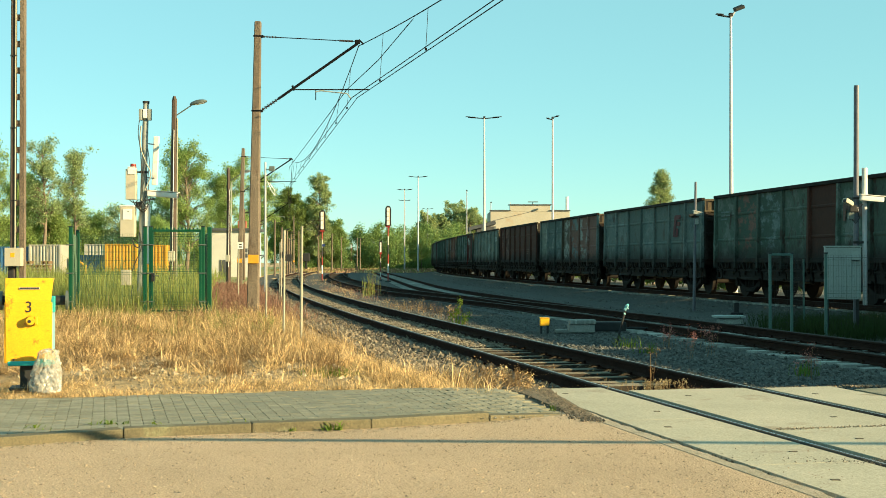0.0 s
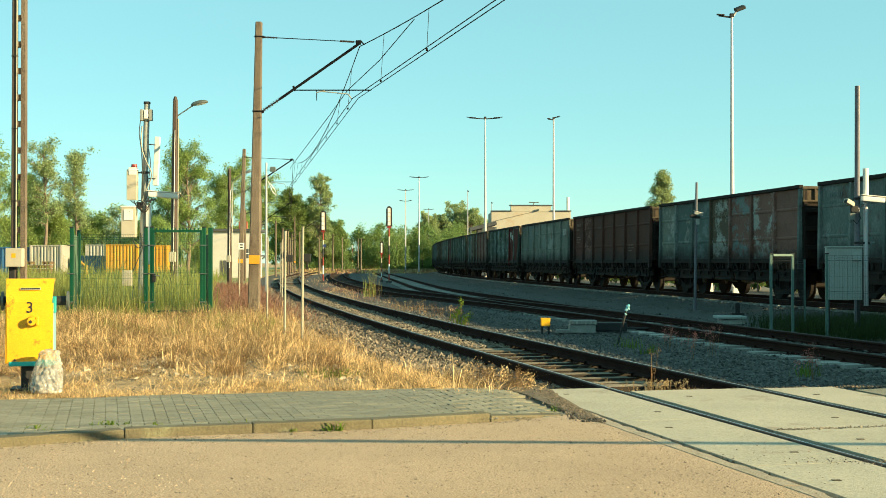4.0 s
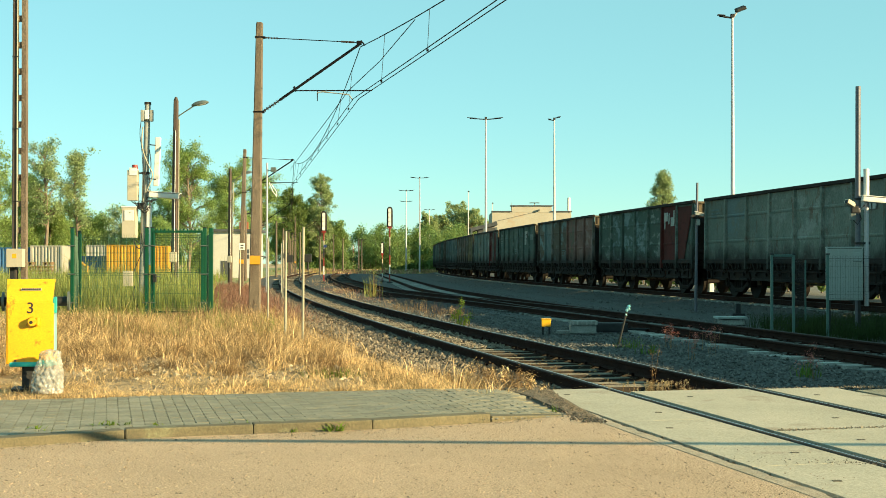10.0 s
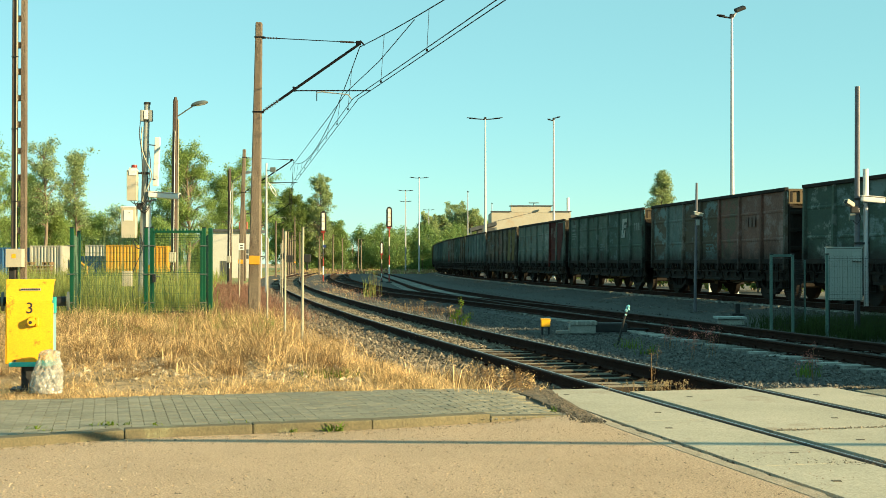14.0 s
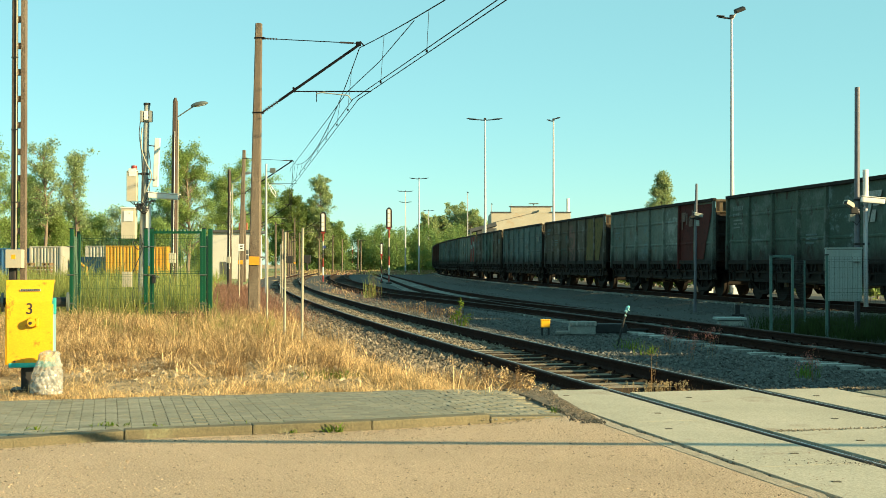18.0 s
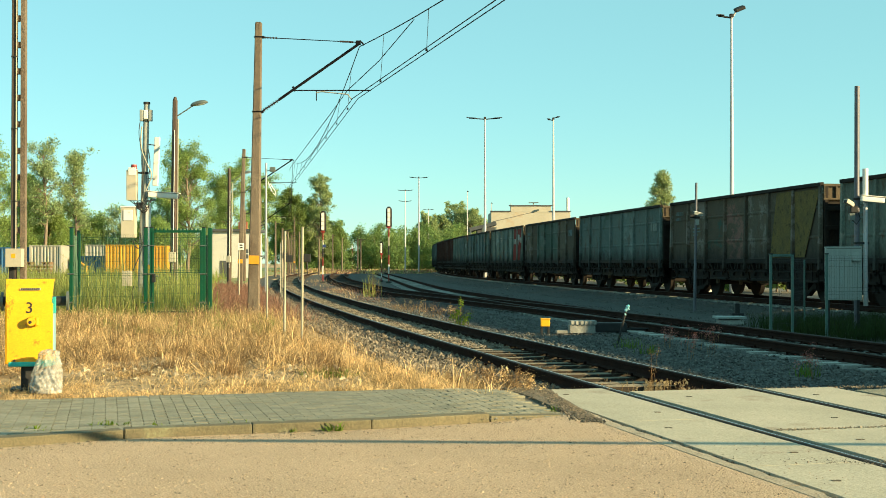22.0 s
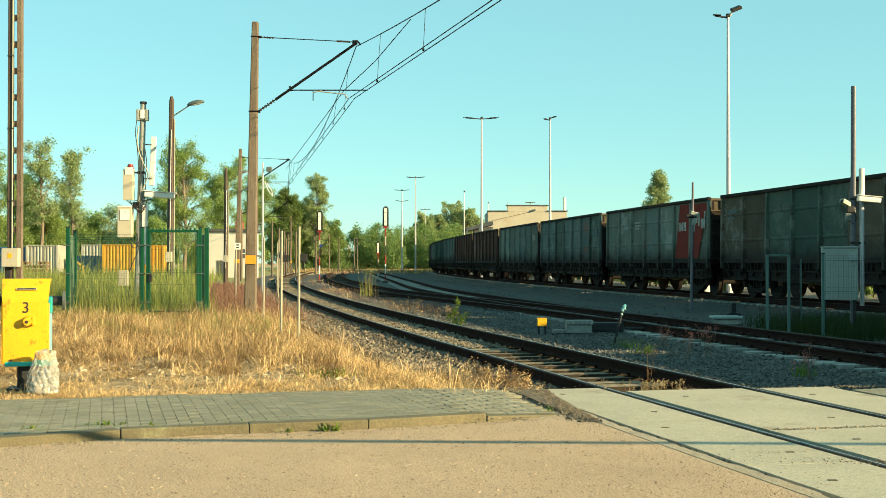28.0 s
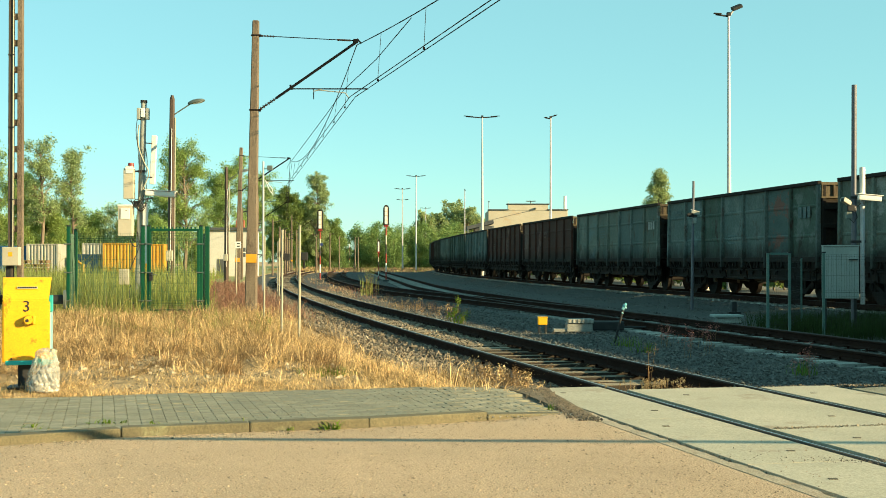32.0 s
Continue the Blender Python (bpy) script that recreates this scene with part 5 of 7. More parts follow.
def camera_mast():
    t = thing("camera_mast", (-7.97, 33.0, 0.0), "galvanised mast with cream cabinets, antennas and a white camera tube", "mast")
    bar("mast_tube", (0, 0, -0.05), (0.15, 0, 5.5), 0.10, M["mast_grey"], t, r2=0.075, n=16)
    bar("mast_cap", (0.15, 0, 5.5), (0.15, 0, 5.56), 0.09, M["dark_steel"], t, n=16)
    for x in (0.03, 0.26):
        block("radio_unit", (x, -0.05, 5.20), (0.085, 0.16, 0.30), M["mast_grey"], t, bev=0.02)
    block("radio_plate", (0.15, -0.1, 5.22), (0.12, 0.06, 0.24), M["white"], t, bev=0.02)
    block("antenna_bracket", (0.15, -0.08, 5.1), (0.3, 0.05, 0.06), M["steel"], t, bev=0.005)
    block("panel_antenna", (0.33, 0.32, 4.02), (0.145, 0.08, 1.30), M["white"], t, "long white panel antenna", 0.02, Euler((0, radians(2.5), 0)).to_matrix())
    for z in (3.55, 4.45):
        bar("antenna_arm", (0.1, 0, z), (0.31, 0.30, z), 0.014, M["dark_steel"], t)
    c = block("cabinet", (-0.20, -0.12, 3.36), (0.26, 0.22, 0.80), M["offwhite"], t, "cream cabinet topped by a red lamp", 0.012)
    block("cabinet_cover", (-0.17, -0.235, 3.72), (0.2, 0.02, 0.2), M["white"], c, bev=0.006)
    block("cabinet_lid", (-0.175, -0.13, 3.75), (0.21, 0.24, 0.06), M["white"], c, bev=0.012)
    bar("beacon", (-0.155, -0.13, 3.78), (-0.155, -0.13, 3.90), 0.085, M["red"], c, "orange-red beacon", 0.07, 14)
    c = block("cabinet", (-0.28, -0.12, 2.38), (0.37, 0.26, 0.80), M["offwhite"], t, "cream control cabinet", 0.014)
    block("cabinet_rim", (-0.28, -0.12, 2.79), (0.4, 0.29, 0.03), M["white"], c, bev=0.006)
    block("cabinet_door", (-0.27, -0.26, 2.57), (0.24, 0.02, 0.28), M["white"], c, bev=0.006)
    bar("door_lock", (-0.24, -0.27, 2.65), (-0.24, -0.285, 2.65), 0.012, M["black"], c)
    tube = part("camera_tube", one(box, (0.63, -0.16, 3.09), (0.80, 0.18, 0.14), Euler((0, radians(4), 0)).to_matrix(), 0.03), M["white"], t, "white weatherproof camera housing")
    block("sun_hood", (0.64, -0.16, 3.175), (0.84, 0.22, 0.02), M["white"], tube, bev=0.005, rot=Euler((0, radians(4), 0)).to_matrix())
    block("lens_window", (1.03, -0.16, 3.06), (0.02, 0.13, 0.11), M["black"], tube, bev=0.004, rot=Euler((0, radians(4), 0)).to_matrix())
    bar("camera_arm", (0.05, -0.02, 2.92), (0.42, -0.14, 2.99), 0.025, M["steel"], t)
    block("cable_duct", (0.22, -0.1, 2.05), (0.13, 0.08, 1.56), M["white"], t, "white cable duct", 0.01)
    block("meter_box", (-0.28, -0.3, 0.92), (0.24, 0.16, 0.40), M["offwhite"], t, "small cream meter box", 0.012)
    bar("clamp_ring", (0.1, -0.02, 3.66), (0.1, -0.02, 3.72), 0.105, M["dark_steel"], t)
    block("cabinet_bracket", (-0.05, -0.05, 3.69), (0.26, 0.05, 0.04), M["dark_steel"], t, bev=0.006)
    for k, (ps, r) in enumerate((
        ([(-0.02, -0.12, 4.9), (-0.06, -0.14, 4.4), (0.10, -0.16, 3.95), (0.28, -0.17, 3.65), (0.16, -0.17, 3.35), (0.0, -0.16, 3.0), (-0.03, -0.15, 2.7)], 0.018),
        ([(-0.22, -0.16, 2.94), (-0.12, -0.22, 2.75), (0.06, -0.24, 2.66), (0.2, -0.2, 2.82), (0.24, -0.16, 3.0)], 0.014),
        ([(-0.1, -0.2, 2.9), (0.02, -0.26, 2.62), (0.2, -0.22, 2.72), (0.16, -0.18, 2.95), (0.12, -0.14, 3.6)], 0.011),
        ([(-0.25, -0.2, 1.95), (-0.12, -0.24, 1.68), (0.02, -0.2, 1.75), (-0.04, -0.18, 2.1)], 0.016),
        ([(-0.3, -0.2, 2.95), (-0.16, -0.24, 2.84), (-0.06, -0.22, 2.98), (0.08, -0.24, 2.86), (0.16, -0.2, 2.7), (0.05, -0.22, 2.6), (-0.08, -0.2, 2.75)], 0.012),
        ([(0.16, -0.14, 4.3), (0.22, -0.16, 3.9), (0.16, -0.17, 3.5), (0.2, -0.17, 3.2), (0.08, -0.2, 2.95), (-0.04, -0.2, 2.78)], 0.012),
        ([(-0.06, -0.14, 5.05), (-0.1, -0.15, 4.7), (-0.03, -0.15, 4.3), (0.0, -0.15, 3.6), (0.02, -0.17, 3.1)], 0.010),
        ([(-0.2, -0.2, 1.95), (-0.05, -0.25, 1.8), (0.06, -0.22, 1.9), (0.0, -0.24, 1.6), (-0.14, -0.25, 1.3), (-0.2, -0.3, 1.1)], 0.013),
        ([(-0.18, -0.3, 0.72), (-0.24, -0.3, 0.5), (-0.16, -0.28, 0.1)], 0.014),
    )):
        bm = bmesh.new()
        pts = [Vector(p) + Vector((0.07, 0, 0)) for p in ps]
        for _ in range(2):
            pts = [pts[0]] + [q for a, b in zip(pts, pts[1:]) for q in (a * 0.75 + b * 0.25, a * 0.25 + b * 0.75)] + [pts[-1]]
        line(bm, pts, r, 6)
        part("cable", bm, M["post_pale"] if k == 0 else M["dark_steel"], t)
    block("junction", (0.0, -0.14, 2.83), (0.16, 0.1, 0.16), M["dark_steel"], t, bev=0.02)


camera_mast()
tagged(block("cable_pit", (-7.9, 32.2, 0.12), (0.75, 0.5, 0.3), M["dark_steel"], None, bev=0.03), "dark cable pit box in the grass by the mast", "cable pit")


# ---- street lamps on the left, catenary poles and wires ----
def street_lamp(x, y, h, tilt=0.6):
    t = thing("street_lamp", (x, y, 0.0), "brown concrete lamp pole with a grey cobra head", "street lamp", "old street lamps")
    bar("pole", (0, 0, -0.1), (tilt * 0.1, 0, h), 0.15, M["pole_brown"], t, r2=0.10, n=6)
    bar("pole_tip", (tilt * 0.1, 0, h), (tilt * 0.1, 0, h + 0.15), 0.10, M["pole_brown"], t, r2=0.05, n=6)
    bar("conduit", (0.16, -0.02, 0.4), (0.18, -0.02, h - 0.75), 0.03, M["post_pale"], t, "pale riser pipe")
    bar("cable", (0.02, -0.15, 1.0), (0.07, -0.12, h - 1.2), 0.014, M["white"], t)
    bar("arm", (0.1, 0, h - 0.65), (0.75, 0, h - 0.22), 0.025, M["steel"], t)
    bm = bmesh.new()
    bmesh.ops.create_uvsphere(bm, u_segments=16, v_segments=8, radius=1.0)
    for v in bm.verts:
        v.co = Vector((v.co.x * 0.36, v.co.y * 0.17, max(v.co.z, -0.25) * 0.13))
    bmesh.ops.transform(bm, matrix=pose(1.02, 0, h - 0.13, 0, -12, 0), verts=bm.verts)
    head = part("lamp_head", bm, M["steel"], t)
    block("lamp_glass", (1.08, 0, h - 0.16), (0.36, 0.2, 0.03), M["glass_grey"], head, bev=0.012, rot=Euler((0, radians(-12), 0)).to_matrix())
    block("fuse_box", (0.0, -0.2, 1.55), (0.26, 0.16, 0.4), M["offwhite"], t, "cream fuse box", 0.012)
    return t


street_lamp(-10.78, 50.0, 7.8)
street_lamp(-13.0, 76.0, 6.9, 0.0)


def catenary_pole(x, y, lean, reach, h):
    """A tapered concrete pole with a swivelling bracket that holds the wires."""
    t = thing("catenary_pole", (x, y, 0.0), "tapered brown concrete catenary pole with a steel bracket", "catenary pole", "catenary poles")
    bm = bmesh.new()
    box(bm, (0, 0, h / 2 - 0.2), (0.30, 0.25, h + 0.4), taper=(0.54, 0.62))
    bmesh.ops.bevel(bm, geom=list(bm.edges), offset=0.022, segments=1, affect="EDGES")
    bmesh.ops.transform(bm, matrix=pose(0, 0, 0, 0, lean, 0), verts=bm.verts)
    part("pole", bm, M["pole_conc"], t)
    block("danger_plate", (0.025, -0.128, 1.40), (0.262, 0.03, 0.215), M["orange"], t, "yellow-orange warning plate, faded", 0.004, Euler((0, radians(lean), 0)).to_matrix())
    for z in (5.12, 7.0):
        w = 0.3 * (1 - 0.46 * z / h) + 0.03
        strap = block("strap", (math.tan(radians(lean)) * z, 0, z), (w, w * 0.9, 0.035), M["soot_black"], t, bev=0.004)
        block("strap_bolt", (math.tan(radians(lean)) * z + w / 2 + 0.02, 0, z), (0.05, 0.06, 0.06), M["soot_black"], strap, bev=0.008)
    bar("tie_rod", (0.15, 0, 7.0), (reach, 0, 6.87), 0.011, M["soot_black"], t)
    for i in range(5):
        bar("insulator_disc", (0.26 + i * 0.07, 0, 6.995 - i * 0.004), (0.29 + i * 0.07, 0, 6.994 - i * 0.004), 0.026, M["insulator"], t)
    bar("insulator", (reach - 0.48, 0, 6.895), (reach - 0.14, 0, 6.878), 0.024, M["insulator"], t)
    bar("cantilever", (0.62, 0, 5.42), (reach - 0.02, 0, 6.82), 0.034, M["soot_black"], t)
    bar("strut_eye", (0.18, 0, 5.12), (0.64, 0, 5.43), 0.016, M["soot_black"], t)
    for i in range(6):
        a, b = Vector((0.24, 0, 5.16)), Vector((0.62, 0, 5.42))
        p, d = a.lerp(b, i / 6), (b - a).normalized() * 0.03
        bar("insulator_disc", p, p + d, 0.042, M["insulator"], t)
    bar("registration_tube", (1.02, 0, 5.66), (reach + 0.30, 0, 5.66), 0.016, M["soot_black"], t)
    bar("hanger", (0.98, 0, 5.76), (1.03, 0, 5.64), 0.028, M["soot_black"], t)
    bar("hanger", (1.57, 0, 5.66), (1.57, 0, 5.40), 0.012, M["soot_black"], t)
    bar("steady_arm", (1.56, 0, 5.60), (1.78, 0, 5.65), 0.014, M["mast_grey"], t)
    bar("steady_arm", (1.70, 0, 5.63), (2.36, 0, 5.56), 0.014, M["mast_grey"], t)
    bar("steady_arm", (2.36, 0, 5.56), (2.45, 0, 5.44), 0.014, M["mast_grey"], t)
    block("wire_clamp", (reach - 0.02, 0, 6.86), (0.13, 0.08, 0.11), M["soot_black"], t, bev=0.02)
    bar("clamp_hook", (reach + 0.02, 0, 6.92), (reach + 0.13, 0, 6.80), 0.02, M["soot_black"], t)
    return t


catenary_pole(-4.77, 31.5, 0.9, 2.64, 7.38)
far_pole = catenary_pole(-10.95, 67.5, 1.5, 2.75, 7.45)
plate_ = block("number_plate", (0.07, -0.14, 2.2), (0.3, 0.02, 0.36), M["white"], far_pole, "white plate with a black mark", 0.004)
for z in (2.13, 2.27):
    block("bar_mark", (0.07, -0.153, z), (0.16, 0.004, 0.07), M["black"], plate_, bev=0)
catenary_pole(-17.3, 118.0, 0.5, 2.75, 7.45)
catenary_pole(-20.0, 168.0, 0.0, 2.75, 7.45)


def overhead_line():
    """Each span: a sagging messenger, two contact wires, droppers and clips between them."""
    t = thing("overhead_line", (0, 0, 0), "dark catenary wires with thin droppers above a track", "overhead wire")
    holds = [(10.5, 10.83, -18.0), (-2.12, -2.19, 31.5), (-8.12, -8.2, 67.5), (-14.5, -14.5, 118.0), (-17.2, -17.2, 168.0)]
    for n, ((ma, xa, ya), (mb, xb, yb)) in enumerate(zip(holds, holds[1:])):
        def msg(k, sag=1.0):
            return Vector((ma + (mb - ma) * k, ya + (yb - ya) * k, 6.76 - sag * 4 * k * (1 - k)))

        def low(k, o=0.0):
            return Vector((xa + (xb - xa) * k + o, ya + (yb - ya) * k, 5.46))
        part("messenger_wire", one(line, [msg(i / 24) for i in range(25)], 0.012, 5), M["wire"], t)
        for o in (-0.10, 0.04):
            part("contact_wire", one(line, [low(0, o), low(1, o)], 0.010, 5), M["wire"], t)
        for k in (0.06, 0.16, 0.28, 0.40, 0.52, 0.64, 0.745, 0.855, 0.94):
            d = part("dropper", one(rod, msg(k), low(k, -0.03), 0.0055, n=4), M["wire"], t)
            part("clip", one(box, low(k, -0.03), (0.045, 0.04, 0.05), bev=0.008), M["soot_black"], d)
    part("stitch_wire", one(line, [Vector((-8.1, 66, 6.2)), Vector((-7.1, 58, 5.72)), Vector((-5.1, 46, 5.52)), Vector((-3.27, 36, 5.58)), Vector((-2.44, 31.6, 5.66)), Vector((-1.5, 29, 6.0)), Vector((-0.62, 26.2, 6.42))], 0.010, 5), M["wire"], t)


overhead_line()

# ---- thin posts along the first track ----
def stake(x, y, h, boxed, size=1.0):
    t = thing("marker_post", (x, y, -0.05), "thin pale post in dry grass beside the track", "post", "thin trackside posts")
    bar("stem", (0, 0, 0), (0.01, 0, h), 0.021, M["post_pale"], t, n=8)
    if boxed:
        block("sensor_box", (0.08 if size < 1 else 0.14, 0.02, h - 0.62 * (0.8 if size < 1 else 1)), (0.20 * size, 0.10 * size, 0.22 * size), M["dark_steel"], t, "dark grey sensor box", 0.01)
        bm = bmesh.new()
        line(bm, [Vector((0.10 * size + 0.03, 0, h - 0.55)), Vector((0.16 * size, 0, h - 0.55 - 0.36 * size)), Vector((0.42 * size, 0, h - 0.55 - 0.3 * size)), Vector((0.62 * size, 0, h - 0.55 - 0.62 * size))], 0.012 * size, 5)
        part("cable", bm, M["black"], t)
    return t


for x, y, h, bx_ in ((-2.26, 20.0, 1.95, True), (-2.88, 22.7, 1.95, True), (-4.03, 28.6, 1.95, False), (-5.28, 34.2, 1.9, False), (-7.5, 46.0, 1.85, False), (-6.45, 50.0, 2.3, True), (-7.55, 58.0, 2.3, True)):
    stake(x, y, h, bx_, 0.58 if y < 40 else 1.0)


def white_mast():
    t = thing("white_mast", (-8.5, 60.0, 0.0), "slim white steel mast with a small floodlight", "mast")
    bar("tube", (0, 0, -0.1), (0, 0, 6.1), 0.06, M["lamp_steel"], t, r2=0.045)
    block("floodlight", (0.32, -0.05, 5.78), (0.26, 0.16, 0.24), M["steel"], t, "grey floodlight", 0.02)
    bar("floodlight_arm", (0, 0, 5.75), (0.3, 0, 5.75), 0.02, M["steel"], t)
    bm = bmesh.new()
    line(bm, [Vector((0.1, -0.05, 5.2)), Vector((0.28, -0.05, 4.75)), Vector((0.48, -0.05, 4.5)), Vector((0.45, -0.05, 4.75)), Vector((0.2, -0.05, 5.1))], 0.02, 5)
    part("cable", bm, M["white"], t)


white_mast()
for x, y, h in ((-14.6, 92, 5.2), (-15.6, 104, 4.6), (-14.4, 112, 4.4), (-16.9, 126, 5.5), (-15.2, 132, 4.6), (-17.4, 140, 4.8), (-14.9, 150, 4.2), (-17.7, 200, 5.9), (-16.2, 200, 5.3), (-13.7, 200, 5.2), (-13.35, 202, 5.2), (-17.2, 140, 4.0), (-20.0, 165, 5.0)):
    t = thing("line_post", (x, y, 0.0), "far grey trackside post with a small bracket", "post", "far trackside posts")
    bar("stem", (0, 0, -0.1), (0, 0, h), 0.11, M["pole_conc"], t, r2=0.08, n=8)
    bar("bracket", (0, 0, h - 0.3), (0.8, 0, h - 0.1), 0.04, M["dark_steel"], t, n=6)


# ---- signals ----
def signal(x, y, h, z0=-0.1, small=False):
    t = thing("railway_signal", (x, y, z0), "colour-light signal seen from behind on a red-and-white mast", "signal", "railway signals")
    k = 0.6 if small else 1.0
    n = 6
    top = h - 1.55 * k
    for i in range(n):
        bar("mast_band", (0, 0, top * i / n), (0, 0, top * (i + 1) / n), 0.045 * k, M[("red", "white", "red", "black", "offwhite", "red")[i]], t, n=10)
    bm = bmesh.new()
    out = [(-0.21 * k, 0), (0.21 * k, 0)] + [(0.21 * k * math.cos(a), 1.15 * k + 0.28 * k * math.sin(a)) for a in np.linspace(0, math.pi, 12)]
    plate(bm, out, 0.0, 0.05)
    bmesh.ops.translate(bm, verts=bm.verts, vec=(0, 0.1, top + 0.05))
    part("target_board", bm, M["black"], t, "black oval target board")
    case = block("lamp_case", (0, -0.06, top + 0.72 * k), (0.2 * k, 0.2 * k, 1.24 * k), M["offwhite"], t, "white lamp case", 0.03)
    for i in range(4):
        block("case_lid", (0, -0.06 - 0.11 * k, top + (0.25 + i * 0.31) * k), (0.17 * k, 0.02, 0.25 * k), M["white"], case, bev=0.005)
    block("mast_bracket", (0, 0, top), (0.3 * k, 0.2, 0.12), M["red"], t, bev=0.01)
    block("signal_foot", (0, 0, 0.06), (0.4 * k, 0.4 * k, 0.12), M["gravel"], t, bev=0.02)
    return t


signal(-3.85, 88.0, 5.45)
s2 = signal(-8.48, 88.0, 5.15)
bar("round_disc", (0.12, -0.12, 2.6), (0.12, -0.16, 2.6), 0.11, M["blue"], s2, "dark blue disc", n=20)
signal(-4.6, 92.5, 3.0, small=True)
signal(-18.2, 250.0, 5.0, small=True)

# ---- between and beyond the tracks, on the train's side ----
def right_mast():
    t = thing("camera_mast", (8.88, 27.0, -0.15), "tall green-grey mast with white antenna and camera housing", "mast")
    bar("mast_tube", (0, 0, 0), (0.03, 0, 5.28), 0.058, M["mast_mid"], t, r2=0.055, n=14)
    bar("antenna", (0.19, -0.03, 0.55), (0.19, -0.03, 2.78), 0.05, M["lamp_steel"], t, "pale lower pipe", n=12)
    bar("antenna", (0.19, -0.03, 2.78), (0.19, -0.03, 3.50), 0.06, M["white"], t, "white tube antenna", n=12)
    for z in (1.9, 2.85):
        block("clamp", (0.1, -0.02, z), (0.32, 0.09, 0.05), M["dark_steel"], t, bev=0.006)
    tube = part("camera_housing", one(box, (0.30, -0.16, 2.83), (0.50, 0.14, 0.12), Euler((0, radians(5), 0)).to_matrix(), 0.03), M["white"], t, "white camera housing")
    block("sun_hood", (0.31, -0.16, 2.90), (0.54, 0.17, 0.016), M["white"], tube, bev=0.004, rot=Euler((0, radians(5), 0)).to_matrix())
    tube = part("camera_housing", one(box, (-0.20, -0.14, 2.76), (0.24, 0.12, 0.10), Euler((0, radians(22), radians(30))).to_matrix(), 0.02), M["offwhite"], t, "small cream camera")
    block("lens_window", (-0.29, -0.2, 2.79), (0.02, 0.08, 0.07), M["black"], tube, bev=0.004, rot=Euler((0, radians(22), radians(30))).to_matrix())
    block("camera_bracket", (-0.08, -0.08, 2.62), (0.16, 0.1, 0.14), M["dark_steel"], t, bev=0.02)
    block("junction_box", (-0.13, -0.1, 2.46), (0.12, 0.09, 0.15), M["steel"], t, bev=0.012)
    bm = bmesh.new()
    line(bm, [Vector(p) for p in ((-0.13, -0.13, 2.4), (-0.04, -0.15, 2.3), (0.04, -0.14, 2.42), (0.0, -0.12, 2.6), (0.12, -0.13, 2.72))], 0.013, 5)
    part("cable", bm, M["dark_steel"], t)


right_mast()


def small_mast():
    t = thing("camera_mast", (7.9, 39.5, -0.2), "slim grey mast with a pair of small cameras", "mast", rz=0)
    bar("mast_tube", (0, 0, 0), (0.06, 0, 4.05), 0.052, M["mast_mid"], t, r2=0.036, n=12)
    tube = part("camera_housing", one(box, (0.09, -0.14, 3.05), (0.28, 0.1, 0.09), Euler((0, radians(14), 0)).to_matrix(), 0.02), M["mast_grey"], t, "small grey camera housing")
    block("sun_hood", (0.09, -0.14, 3.11), (0.3, 0.12, 0.015), M["white"], tube, bev=0.004, rot=Euler((0, radians(14), 0)).to_matrix())
    part("camera_housing", one(box, (-0.08, -0.12, 3.0), (0.2, 0.1, 0.1), Euler((0, radians(-18), 0)).to_matrix(), 0.02), M["dark_steel"], t, "small dark camera")
    block("camera_bracket", (0.03, -0.06, 2.95), (0.26, 0.08, 0.06), M["dark_steel"], t, bev=0.01)
    block("junction_box", (0.07, -0.1, 2.8), (0.1, 0.1, 0.18), M["mast_grey"], t, bev=0.012)


small_mast()


def yard_fence():
    S_ = M["steel"]
    g2 = mat("grey_green_paint", (0.075, 0.125, 0.11), (0.095, 0.15, 0.13), 3, 0.6, 0.05, 60)
    t = thing("mesh_fence", (0, 0, -0.15), "grey-green welded mesh fence with a gate frame", "fence")
    ps = [(6.75, 25.9), (7.28, 26.2), (7.81, 25.6), (9.9, 26.2), (11.2, 28.4)]
    for x, y in ps:
        p = block("post", (x, y, 0.80), (0.052, 0.052, 1.72), g2, t, bev=0.006)
        block("cap", (x, y, 1.66), (0.075, 0.075, 0.025), M["black"], p, bev=0.004)
    wire_panel("mesh_panel", (6.75, 25.9, 0), (7.28, 26.2, 0), 0.1, 1.62, t, M["dark_steel"], 0.06, 0.0018)
    wire_panel("mesh_panel", (7.81, 25.6, 0), (9.9, 26.2, 0), 0.1, 1.62, t, M["dark_steel"], 0.06, 0.0018)
    bar("thin_post", (8.22, 28.6, 0.0), (8.22, 28.6, 1.55), 0.022, g2, t)
    wire_panel("mesh_panel", (7.28, 26.2, 0), (8.22, 28.6, 0), 0.1, 1.55, t, M["dark_steel"], 0.08, 0.0018)
    wire_panel("mesh_panel", (9.9, 26.2, 0), (11.2, 28.4, 0), 0.1, 1.62, t, M["dark_steel"], 0.06, 0.0018)
    block("gate_bar", (7.03, 26.05, 1.63), (0.56, 0.04, 0.05), g2, t, bev=0.005, rot=Euler((0, 0, math.atan2(0.3, 0.5))).to_matrix())


yard_fence()


